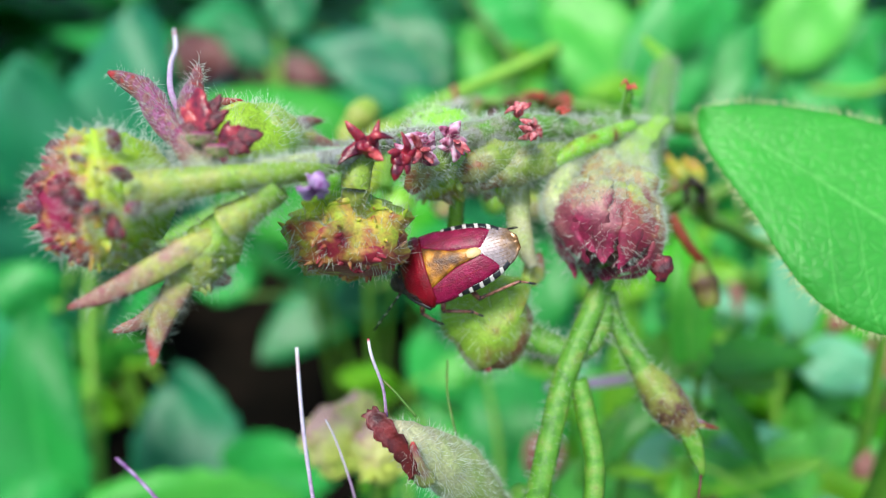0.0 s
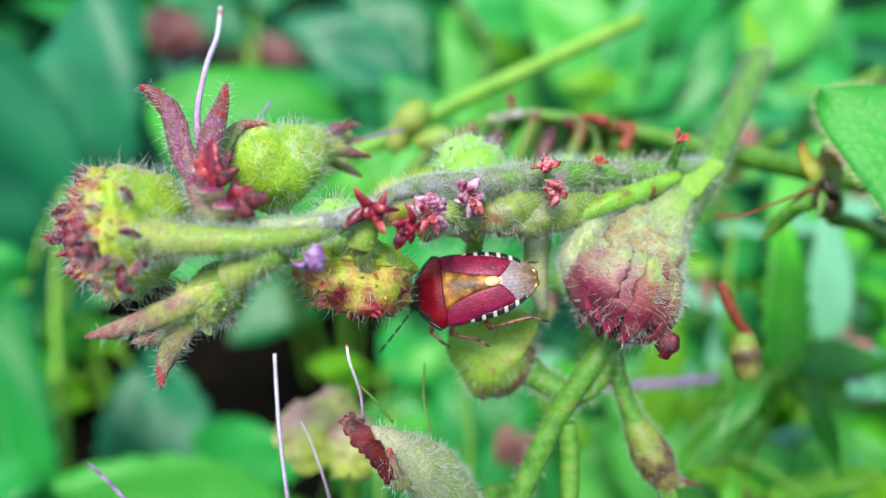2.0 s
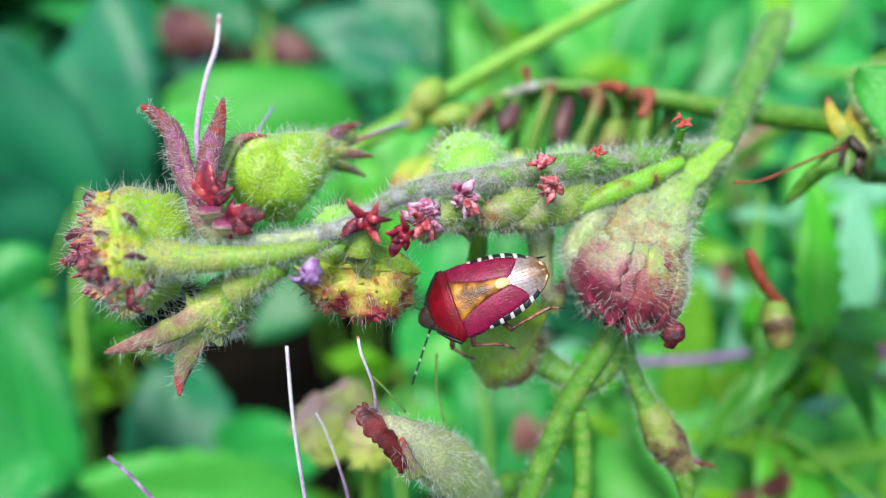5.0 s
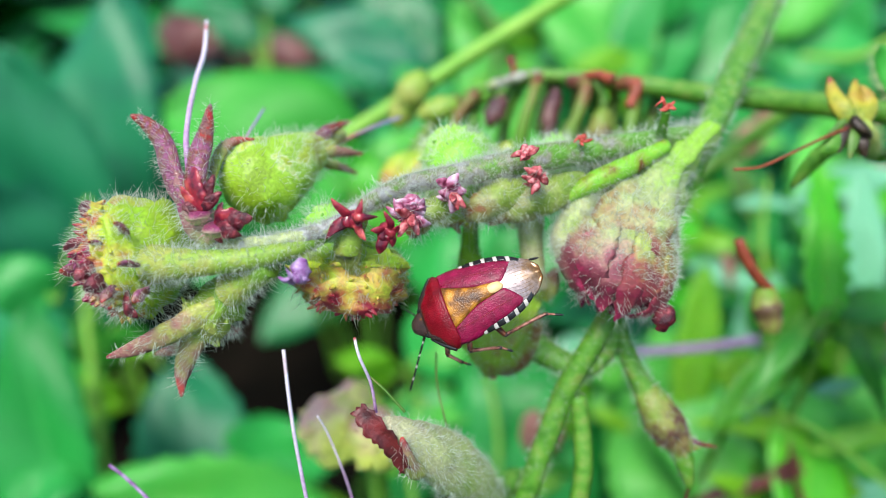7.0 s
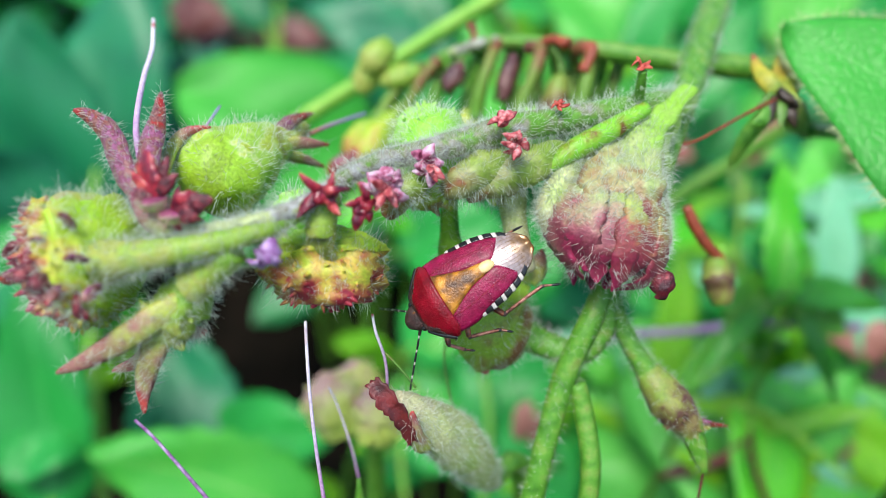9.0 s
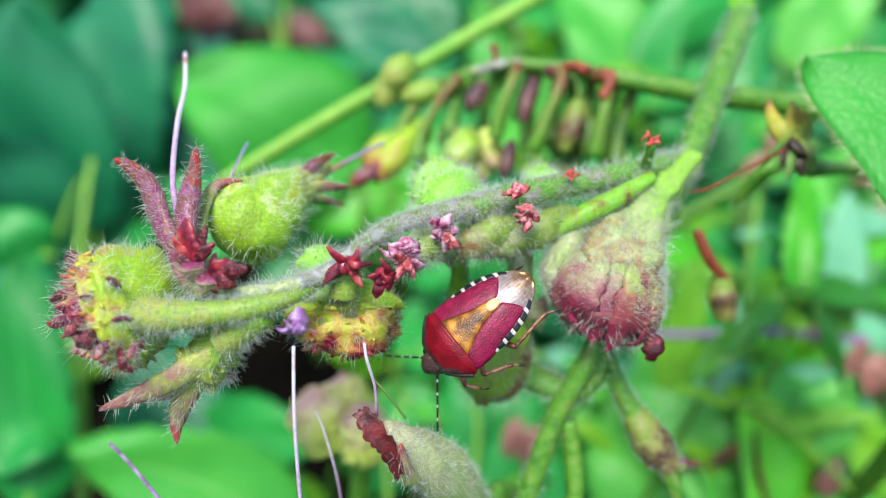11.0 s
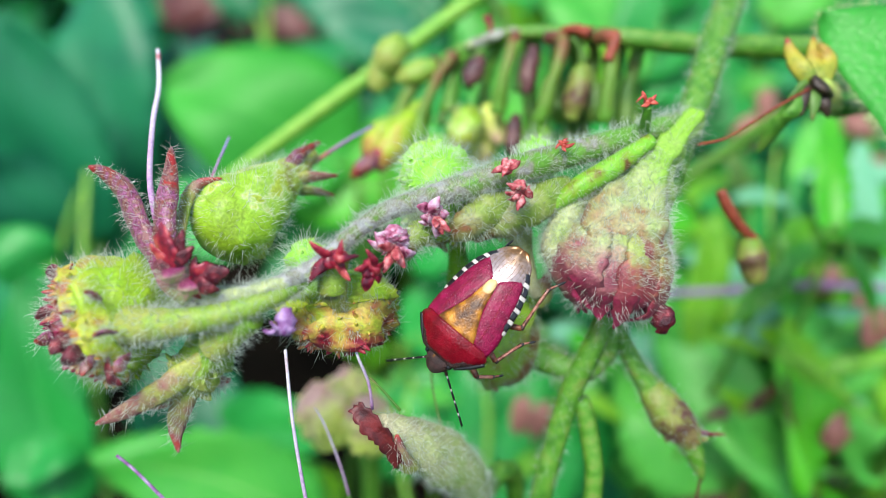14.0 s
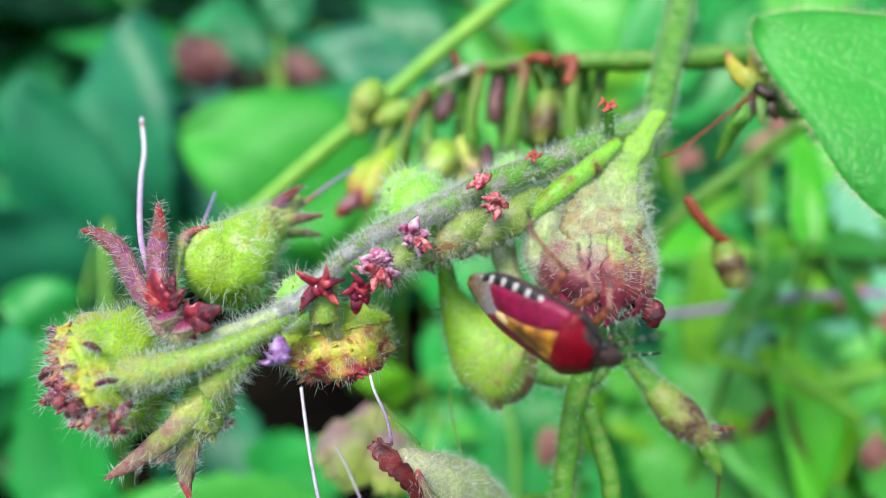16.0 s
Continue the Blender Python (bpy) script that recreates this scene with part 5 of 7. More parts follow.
    for i, (pts, r) in enumerate((([(5.6, 10.6, 232.0), (2.6, 8.4, 231.4), (-0.6, 6.9, 231.2)], [0.7, 1.2, 1.1, 0.5]), ([(1.0, 8.6, 232.2), (-2.4, 6.2, 232.0), (-5.2, 4.9, 231.6), (-7.0, 4.0, 230.8)], [0.8, 1.5, 1.7, 1.3, 0.5]), ([(-3.6, 6.4, 233.2), (-6.4, 4.4, 232.6), (-8.6, 3.2, 231.6)], [0.7, 1.5, 1.4, 0.5]), ([(-9.8, 3.0, 233.6), (-11.6, 1.6, 232.6), (-12.8, 0.8, 231.4)], [0.6, 1.1, 1.0, 0.4]))):
        s = sweep(pts, r, 22, 16, 1, (0.1, 0.3, 1), 0.22, 0.8)
        calyx = part("crowded_calyx", s, CALYX_WOOLLY, sprig, "grey-green hairy calyx crowded under the axis")
        fur("hairs", s, 420, 0.85, HAIR_WHITE, calyx, 540 + i)
    # big pear-shaped bud with a pink mouth
    s = sweep([(11.7, 16.6, 232.7), (10.0, 14.0, 232.3), (7.9, 11.2, 231.3), (6.3, 8.8, 229.8), (4.9, 6.4, 228.4), (4.1, 4.6, 226.8), (3.8, 2.8, 225.0)], [0.95, 1.1, 1.45, 2.5, 3.9, 4.5, 4.2, 2.6], 48, 36, 1, (0.1, 0.2, 1), 0.2, 0.6, 5, 0.10)
    bud = part("flower_bud", s, BUD_PINK, sprig, "large pear-shaped hairy bud, pale green with a dull pink mouth")
    fur("hairs", s, 1300, 0.95, HAIR_WHITE, bud, 501, lo=0.05)
    spine = glide([(5.4, 7.2, 228.9), (4.8, 6.0, 228.0), (4.3, 4.8, 227.0), (3.9, 3.5, 225.8), (3.6, 2.4, 224.8), (3.4, 1.4, 223.9)], 7)
    flank, front = Vector((0.94, -0.2, -0.26)), Vector((0.05, -0.72, 0.69))
    rng = random.Random(77)
    for i, slant in enumerate((-8, 14, 34, 55, 74, 96, 120, 142, 166, 192, 225, 265, 305)):
        slant, reach, w = slant + rng.uniform(-5, 5), rng.uniform(0.90, 1.0), rng.uniform(1.2, 2.0)
        out = flank * math.cos(radians(slant)) + front * math.sin(radians(slant))
        swell = (3.6, 4.35, 4.8, 4.85, 4.5, 3.6 + rng.uniform(-0.5, 0.4), 2.2 + rng.uniform(-1.0, 0.8))
        drop = Vector((-0.2, -0.55, -0.6)) * rng.uniform(-0.6, 0.9)
        pts = [p + out * r * reach + drop * (j / 6) ** 2 for j, (p, r) in enumerate(zip(spine, swell))]
        q = sweep(pts, [w * 0.25, w * 0.7, w * 0.9, w, w * 0.85, w * 0.55, w * 0.06], 26, 12, rng.uniform(0.2, 0.34), out, 0.45, 1.0 + 0.1 * i)
        part("bud_flap", q, BUD_LOBE if i in (5, 6, 7, 8, 9) else BUD_FLAP, bud)
        fur("hairs", q, 50 if i in (5, 6, 7) else 90, 0.7, HAIR_WHITE, bud, 506 + i)
        fur("wool", q, 420, 0.36, HAIR_WHITE, bud, 546 + i, 0.012, 0.8, 0.0, 0.5)
        fur("fringe", q, 24, 0.9, HAIR_WHITE, bud, 566 + i, lo=0.75)
    fur("wool", s, 1700, 0.42, HAIR_WHITE, bud, 505, 0.012, 0.7, 0.3, 0.75)
    hairy("bud_lobe", [(1.9, 8.1, 231.6), (0.6, 6.1, 230.6), (-0.3, 4.6, 228.8), (0.2, 3.2, 226.9)], [0.8, 1.2, 1.2, 0.6], BUD_DRY, 1500, 504, "greyish-green woolly lobe", 0.6, parent=bud)
    floret(sprig, (7.3, 1.2, 224.7), 0.8, FLORET_DARK, 511, (0.5, -0.4, -0.9), 5, "dark purple shrivelled floret under the bud", curl=1.1)
    part("shrivelled_lobe", sweep([(6.1, 2.2, 224.8), (7.0, 1.5, 225.4), (7.8, 0.9, 225.3), (8.2, 0.2, 224.8), (8.1, -0.3, 223.8)], [0.35, 0.45, 0.62, 0.78, 0.7, 0.3], 22, 14, 0.6, (0.1, -1, 0.2), 0.5, 1.8, 5, 0.2), FLORET_DARK, sprig, "curled dark crimson dried lobe")
    part("shrivelled_lobe", sweep([(6.8, 1.5, 225.1), (6.4, 0.6, 225.3), (5.9, 0.1, 225.2)], [0.35, 0.4, 0.2], 10, 8, 0.6, (0.1, -1, 0.2), 0.3, 1.1), FLORET_DARK, sprig)

    # green capsule under the insect and its bent stalk
    hairy("pedicel", [(4.5, 3.8, 220.5), (4.3, 2.4, 217.9), (2.2, 1.3, 215.9), (-0.8, 1.8, 216.4), (-3.5, 2.8, 217.4)], [0.9, 1.0, 1.1, 1.2, 1.6], STEM_GREEN, 600, 520, "bent hairy green pedicel", 0.75)
    bumpy_capsule([(-8.8, 6.4, 229.3), (-9.0, 5.7, 226.1), (-8.4, 5.0, 222.6), (-6.8, 4.1, 219.4), (-4.6, 3.1, 217.3), (-2.4, 2.8, 216.5)], [0.5, 0.65, 1.7, 4.1, 4.5, 2.0], CAPSULE_SHADED, 521, "light green hairy pear-shaped capsule on a bent stalk", 0, 0.6, 800, 0.8, 0.5, 0.14)
    sepal("sepal", [(-5.3, 1.0, 216.6), (-6.4, 0.1, 215.9), (-5.8, -0.6, 215.1)], 0.9, SEPAL_OLIVE, sprig, 523)
    sepal("sepal", [(-2.2, 4.8, 221.0), (-1.4, 6.0, 222.1), (-0.9, 7.0, 223.0)], 1.0, SEPAL_OLIVE, sprig, 524)

    # slim hanging bud
    hairy("pedicel", [(4.9, 3.8, 220.5), (5.6, 3.0, 218.2), (6.8, 1.7, 216.0), (8.0, 0.8, 214.2)], [0.75, 0.75, 0.85, 1.1], STEM_GREEN, 260, 530, "", 0.6)
    bumpy_capsule([(7.8, 1.0, 214.5), (8.6, 0.3, 213.5), (9.9, -0.9, 212.1), (11.3, -1.7, 210.5), (12.0, -2.3, 209.5)], [0.9, 1.5, 1.85, 1.5, 1.0], BUD_OLIVE, 531, "slim olive hanging bud with a purplish rim", 12, 0.5, 200, 0.5, 0.5, 0.12)
    sepal("sepal", [(10.6, -1.4, 212.0), (11.9, -3.0, 209.7), (13.0, -4.4, 206.5)], 1.05, STEM_GREEN, sprig, 533, hairs=60)
    sepal("sepal", [(11.3, -1.5, 211.2), (13.1, -1.5, 210.1), (15.3, -0.9, 208.9)], 0.4, SEPAL_PURPLE, sprig, 534, hairs=30)
    part("style", sweep([(12.9, -4.0, 207.0), (12.2, -6.1, 204.4), (11.3, -8.1, 201.2)], [0.12, 0.1, 0.08], 10, 6), DRY_BROWN, sprig)


build_sprig()

# ---- the second raceme behind, with drooping stalked fruits ----
BASE2 = (82.8, 103.6, 0.0)
raceme = thing("drooping_raceme", BASE2, "green raceme with hooked drooping fruit stalks, some withered brown", "plant")


def build_raceme():
    part("axis", sweep([(-32.9, -17.7, 224.2), (-43.7, -16.2, 225.4), (-52.2, -16.6, 226.8), (-59.5, -17.0, 228.0), (-65.4, -17.1, 229.2), (-71.2, -15.6, 229.3), (-76.7, -14.3, 229.2), (-81.6, -13.9, 228.0)], [1.5, 1.4, 1.35, 1.2, 1.1, 0.95, 0.8, 0.5], 40, 10, 1, (0, 0, 1), 0.06), STEM_GREEN, raceme, "arched green axis")
    part("axis_tip", sweep([(-77.0, -14.2, 229.4), (-80.2, -14.1, 228.9), (-83.7, -14.4, 228.0)], [0.7, 0.75, 0.5], 12, 8, 1, (0, 0, 1), 0.2), AXIS_GREY, raceme, "pale woolly axis tip")
    part("side_stem", sweep([(-122.2, -18.1, 210.2), (-110.7, -10.7, 214.5), (-99.2, -3.6, 218.6), (-85.2, 5.2, 223.7), (-62.0, 20.0, 231.0)], [1.0, 1.2, 1.3, 1.2], 24, 8), STEM_YELLOW, raceme, "slanting pale yellow-green stalk")
    part("root_stem", sweep([(-32.9, -17.7, 224.2), (-19.7, -29.6, 197.5), (0, 0, 4)], [1.5, 1.7, 2.0], 14, 8), STEM_GREEN, raceme)
    def fruit_stalks(*hooks):
        for pts, mat, r in hooks:
            part("fruit_stalk", sweep(pts, [r * 0.8, r * 0.75, r * 0.7, r * 0.85, r], 16, 8, 1, (0, -1, 0.2), 0.3, 0.6), mat, raceme)

    fruit_stalks(([(-68.6, -17.4, 229.5), (-67.3, -18.4, 230.2), (-66.9, -20.1, 229.0), (-67.5, -22.4, 226.8), (-67.9, -24.7, 223.3)], HOOK, 1.0), ([(-72.9, -15.8, 229.4), (-71.0, -16.8, 230.6), (-69.4, -17.9, 230.5)], STYLE_RED, 0.75))
    fruit_stalks(([(-73.9, -16.1, 229.3), (-72.3, -18.5, 230.4), (-72.9, -20.9, 228.9), (-74.1, -22.9, 226.4), (-75.1, -24.6, 223.6)], HOOK, 1.0), ([(-71.3, -16.6, 229.6), (-70.2, -17.8, 228.1), (-70.3, -19.4, 225.2)], OLIVE_DARK, 0.7))
    fruit_stalks(([(-77.7, -14.6, 229.1), (-78.2, -17.5, 228.9), (-79.2, -20.0, 226.5), (-79.9, -21.9, 223.4)], HOOK, 0.95), ([(-80.9, -13.6, 228.2), (-82.5, -16.1, 227.3), (-83.5, -18.7, 224.9)], OLIVE_DARK, 0.7))
    fruit_stalks(([(-85.2, -14.3, 227.1), (-87.3, -16.5, 225.3), (-89.4, -19.8, 222.4), (-90.0, -22.4, 220.0)], HOOK, 1.0), ([(-87.6, -13.5, 225.9), (-91.2, -16.4, 223.6), (-93.3, -20.3, 220.2)], HOOK, 1.0))
    fruit_stalks(([(-76.0, -13.6, 228.5), (-77.0, -14.6, 226.3), (-77.7, -17.7, 223.4)], OLIVE_DARK, 0.7), ([(-69.2, -15.7, 228.7), (-68.7, -15.7, 226.0), (-69.7, -19.7, 222.2)], HOOK, 0.9), ([(-85.4, -13.5, 226.7), (-86.1, -15.3, 223.7), (-87.5, -19.1, 220.2)], OLIVE_DARK, 0.7), ([(-72.6, -14.2, 228.5), (-73.2, -15.7, 224.5), (-72.8, -18.6, 221.4)], HOOK, 0.95))
    fruit_stalks(([(-67.8, -18.9, 230.4), (-66.6, -19.0, 230.7), (-67.5, -21.0, 228.8)], STYLE_RED, 0.7))
    fruit_stalks(([(-63.2, -15.5, 227.7), (-64.0, -16.2, 225.8), (-64.9, -18.5, 222.5), (-65.4, -21.4, 219.6)], OLIVE_DARK, 1.1), ([(-65.4, -14.7, 227.7), (-66.2, -16.1, 223.8), (-65.7, -19.8, 218.7)], STEM_GREEN, 1.2), ([(-75.3, -12.7, 228.0), (-76.4, -15.0, 223.3), (-75.9, -20.0, 218.1)], STEM_GREEN, 1.2))
    fruit_stalks(([(-79.6, -12.5, 227.7), (-81.8, -14.8, 223.3), (-82.1, -19.5, 218.6)], STEM_GREEN, 1.1), ([(-82.4, -13.4, 227.5), (-85.4, -14.2, 224.7), (-86.5, -17.9, 221.1)], STEM_GREEN, 1.1), ([(-83.9, -12.8, 227.1), (-88.5, -13.5, 224.7), (-92.8, -17.4, 221.7), (-96.4, -21.5, 218.4)], STEM_GREEN, 1.0), ([(-71.2, -14.2, 228.1), (-70.3, -15.0, 223.2), (-70.9, -20.1, 218.2)], OLIVE_DARK, 1.3))

    def fruits(seed, *rows):
        for i, (a, b, r, mat) in enumerate(rows, seed):
            a, b = Vector(a), Vector(b)
            s = sweep([a, a.lerp(b, 0.3), a.lerp(b, 0.7), b], [r * 0.5, r, r, r * 0.35], 14, 12, 1, (0.1, 0.2, 1), 0.2, 0.8)
            f = part("fruit", s, mat, raceme)
            if mat in (CAPSULE_GREEN, CAPSULE_PURPLE):
                fur("hairs", s, 120, 0.8, HAIR_GREEN, f, 700 + i, 0.04)

    fruits(0, ((-91.9, -11.9, 228.4), (-94.5, -15.8, 226.3), 2.0, PEDICEL), ((-81.8, -16.8, 227.8), (-83.5, -20.0, 226.2), 1.2, PLUM), ((-75.6, -17.0, 228.9), (-76.6, -21.3, 225.4), 1.0, PLUM))
    fruits(10, ((-70.0, -18.8, 227.1), (-71.6, -23.4, 222.8), 1.5, BUD_OLIVE), ((-77.8, -21.9, 223.0), (-78.5, -25.9, 220.4), 1.0, PLUM), ((-90.6, -19.2, 222.0), (-95.0, -25.7, 219.0), 2.0, CAPSULE_PURPLE))
    fruits(20, ((-82.8, -20.3, 223.1), (-85.0, -24.5, 220.7), 1.9, CAPSULE_GREEN), ((-94.5, -25.3, 220.5), (-97.3, -27.9, 219.8), 1.0, SEPAL_PURPLE), ((-87.5, -14.8, 225.9), (-92.7, -15.6, 224.8), 1.5, PEDICEL), ((-73.9, -16.2, 224.0), (-72.4, -20.0, 219.9), 1.6, OLIVE_DARK), ((-89.5, -16.5, 221.9), (-91.6, -19.9, 219.0), 1.7, CAPSULE_BROWN), ((-81.6, -18.4, 222.2), (-80.0, -22.4, 219.1), 1.4, CAPSULE_PALE), ((-68.4, -17.6, 224.0), (-69.3, -21.2, 220.7), 1.3, OLIVE_DARK))
    fruits(30, ((-93.6, -12.3, 227.0), (-95.7, -16.2, 223.6), 1.8, PEDICEL), ((-88.0, -19.4, 218.6), (-89.0, -22.7, 215.6), 2.2, CAPSULE_LIME), ((-76.0, -17.7, 219.1), (-75.2, -20.7, 215.9), 1.9, CAPSULE_LIME), ((-82.1, -18.2, 219.9), (-82.4, -22.1, 216.0), 2.0, CAPSULE_PALE), ((-70.9, -17.9, 219.1), (-70.7, -21.4, 215.5), 1.7, CAPSULE_GREEN), ((-65.2, -17.4, 219.7), (-65.2, -21.0, 216.1), 1.8, CAPSULE_GREEN), ((-93.5, -18.5, 220.7), (-96.8, -22.8, 218.4), 1.8, CAPSULE_BROWN))
    part("stub", sweep([(-80.7, -14.3, 228.8), (-80.7, -13.6, 230.1), (-81.0, -12.9, 230.9)], [0.3, 0.35, 0.55], 8, 6, 1, (0, -1, 0.1), 0.2), FLORET_RED, raceme)
    part("stalk", sweep([(-52.8, -35.7, 215.3), (-54.6, -35.5, 217.2), (-55.9, -34.7, 219.0), (-56.9, -33.7, 220.8)], [0.5, 0.6, 0.62, 0.5], 12, 8, 1, (0, -1, 0.1), 0.1), STYLE_RED, raceme, "withered rusty stalk")
    part("fruit", sweep([(-53.7, -35.4, 215.8), (-53.2, -36.5, 213.9), (-52.5, -38.1, 211.5)], [0.8, 1.7, 1.0], 14, 10, 1, (0, -1, 0.1), 0.2), BUD_OLIVE, raceme)


build_raceme()

# ---- spent flower on its stalk ----
BASE3 = (75.0, 75.0, 0.0)
spent = thing("spent_flower", BASE3, "spent olive flower with a dark mouth and a curved red style", "flower")


def build_spent_flower():
    s = sweep([(-37.1, 3.2, 224.2), (-38.6, 1.7, 226.2), (-40.1, 0.2, 228.2), (-41.2, -1.0, 229.8)], [0.7, 1.2, 1.5, 1.2], 16, 14, 1, (0.1, 0.2, 1), 0.15)
    cup = part("calyx", s, PEDICEL, spent, "yellow-green calyx")
    fur("hairs", s, 140, 0.6, HAIR_GREEN, cup, 820)
    part("mouth", sweep([(-41.3, -1.6, 229.9), (-41.9, -2.0, 231.0), (-42.3, -2.0, 231.6)], [1.5, 1.3, 0.3], 8, 12, 0.5, (0, 0, 1), 0.2), BUG_BLACKISH, cup, "blackish withered mouth")
    for i, pts in enumerate(([(-42.2, -1.5, 230.8), (-43.2, -0.6, 231.9), (-43.7, 1.1, 232.5), (-44.0, 2.4, 233.3)], [(-41.2, -0.4, 230.4), (-41.2, 1.6, 231.1), (-41.0, 4.0, 232.3)], [(-42.6, -2.7, 230.4), (-44.0, -4.3, 229.7), (-45.2, -4.8, 229.4)], [(-40.7, -0.5, 230.2), (-39.9, 1.7, 231.0), (-40.8, 2.8, 232.3)], [(-42.7, -1.8, 229.4), (-44.7, -2.5, 226.4), (-45.8, -2.9, 223.7)])):
        sepal("sepal", pts, 0.9, (SPENT_YELLOW, SPENT_YELLOW, STEM_GREEN, SPENT_YELLOW, STEM_GREEN)[i], cup, 810 + i, hairs=0)
    for i, pts in enumerate(([(-42.3, -2.2, 230.8), (-43.1, -3.5, 230.3), (-43.5, -4.6, 229.2)], [(-41.8, -2.3, 230.6), (-42.2, -3.6, 230.0), (-42.4, -4.8, 228.8)], [(-41.2, -1.9, 230.2), (-41.1, -3.2, 229.5), (-40.6, -3.7, 228.3)], [(-42.5, -1.5, 230.9), (-43.4, -2.3, 230.3), (-44.3, -2.7, 230.0)])):
        sepal("withered_petal", pts, 0.6, (BUG_BLACKISH, OLIVE_DARK, BUG_BLACKISH, OLIVE_DARK)[i], cup, 830 + i, hairs=0)
    part("style", sweep([(-42.8, -2.8, 230.9), (-45.5, -4.8, 230.8), (-48.4, -7.0, 230.5), (-50.9, -8.6, 230.1), (-53.3, -9.5, 230.3)], [0.16, 0.14, 0.13, 0.12], 20, 6), STYLE_RED, spent, "thin curved red style")
    part("stalk", sweep([(-37.1, 3.2, 224.2), (-23.1, 14.9, 214.9), (2.9, 20.8, 197.1), (0, 0, 4)], [0.9, 0.9, 1.2, 1.6], 18, 8), STEM_GREEN, spent)


build_spent_flower()

# ---- big leaf, hung by its stalk from the weeds beside ----
leaf_plant = thing("broad_leaf", (25.4, 65.7, 234.6), "broad bright green leaf with fine bristles on its edge", "leaf")


def build_leaf():
    o = Vector((25.4, 65.7, 234.6))
    line = [Vector(p) - o for p in ((25.4, 65.7, 234.6), (34.0, 60.2, 230.1), (40.0, 56.3, 226.4), (45.0, 54.2, 224.2), (51.8, 53.8, 221.0))]
    blade = leaf_blade(line, 10.4, 0.1, 0.1, 0.03, 0, 34, 12, (0.0, -0.72, 0.7), 1.05, 9)
    leaf = part("blade", blade, LEAF_BIG, leaf_plant)
    v, f, u = blade
    rim = (v, [q for q in f if max(u[i][0] for i in q) == min(u[i][0] for i in q)], u)
    tagged(fur("edge_hairs", rim, 620, 0.75, HAIR_GREEN, leaf, 801, 0.03, 0.45), kind="stuff")
    part("leafstalk", sweep([line[-1], line[-1] + Vector((30, 22, -14)), line[-1] + Vector((80, 70, -60)), line[-1] + Vector((110, 110, -218))], [0.8, 1.1, 1.4, 1.8], 18, 8), STEM_GREEN, leaf_plant)


build_leaf()

# ---- the shield bug: y ahead, x to its right, z up, in millimetres ----
def chitin(name, stops, scale, rough, glint, amount, pits=3800):
    """Punctured wing or shield skin: blotches, dark pits and fine pale specks painted as glints of the punctures."""
    m, n, l, b = nodes_of(name)
    big = noise_node(n, l, scale, 4)
    r = ramp_node(n, stops)
    l.new(big.outputs[0], r.inputs[0])
    tc, vor = n.new("ShaderNodeTexCoord"), n.new("ShaderNodeTexVoronoi")
    vor.inputs["Scale"].default_value = pits
    l.new(tc.outputs["Object"], vor.inputs["Vector"])
    pit = ramp_node(n, [(0.0, (0.25, 0.25, 0.25)), (0.35, (1, 1, 1))])
    l.new(vor.outputs["Distance"], pit.inputs[0])
    mul = n.new("ShaderNodeMixRGB")
    mul.blend_type, mul.inputs[0].default_value = "MULTIPLY", 0.55
    l.new(r.outputs[0], mul.inputs[1])
    l.new(pit.outputs[0], mul.inputs[2])
    spots = n.new("ShaderNodeTexVoronoi")
    spots.inputs["Scale"].default_value = pits * 0.7
    l.new(tc.outputs["Object"], spots.inputs["Vector"])
    dot = ramp_node(n, [(0.0, (1, 1, 1)), (0.10, (1, 1, 1)), (0.16, (0, 0, 0))])
    l.new(spots.outputs["Distance"], dot.inputs[0])
    gain = n.new("ShaderNodeMath")
    gain.operation, gain.inputs[1].default_value = "MULTIPLY", amount
    patch, patchy, both = noise_node(n, l, pits * 0.25, 2), ramp_node(n, [(0.42, (0, 0, 0)), (0.62, (1, 1, 1))]), n.new("ShaderNodeMath")
    l.new(patch.outputs[0], patchy.inputs[0])
    both.operation = "MULTIPLY"
    l.new(dot.outputs[0], both.inputs[0])
    l.new(patchy.outputs[0], both.inputs[1])
    l.new(both.outputs[0], gain.inputs[0])
    mix = n.new("ShaderNodeMixRGB")
    l.new(gain.outputs[0], mix.inputs[0])
    l.new(mul.outputs[0], mix.inputs[1])
    mix.inputs[2].default_value = (*glint, 1)
    l.new(mix.outputs[0], b.inputs["Base Color"])
    b.inputs["Roughness"].default_value = rough
    b.inputs["Specular IOR Level"].default_value = 0.3
    b.inputs["Coat Weight"].default_value, b.inputs["Coat Roughness"].default_value = 0.12, 0.25
    add_bump(n, l, b, vor.outputs["Distance"], 0.5, 0.00008)
    return m


BUG_RED = chitin("dark_red_shield", [(0.3, (0.09, 0.0, 0.004)), (0.5, (0.17, 0.0, 0.008)), (0.72, (0.25, 0.002, 0.015))], 900, 0.4, (0.6, 0.2, 0.22), 0.25, 6500)
BUG_PURPLE = chitin("purple_red_wing", [(0.3, (0.11, 0.0, 0.018)), (0.55, (0.20, 0.001, 0.036)), (0.8, (0.30, 0.006, 0.07))], 1300, 0.48, (0.80, 0.42, 0.55), 0.8, 6500)
BUG_OCHRE = chitin("ochre_scutellum", [(0.34, (0.07, 0.03, 0.012)), (0.46, (0.20, 0.08, 0.012)), (0.56, (0.38, 0.16, 0.015)), (0.70, (0.54, 0.27, 0.04))], 900, 0.36, (0.70, 0.45, 0.15), 0.35, 7000)
BUG_CREAM = plain("cream_tip", (0.66, 0.46, 0.20), 0.45)
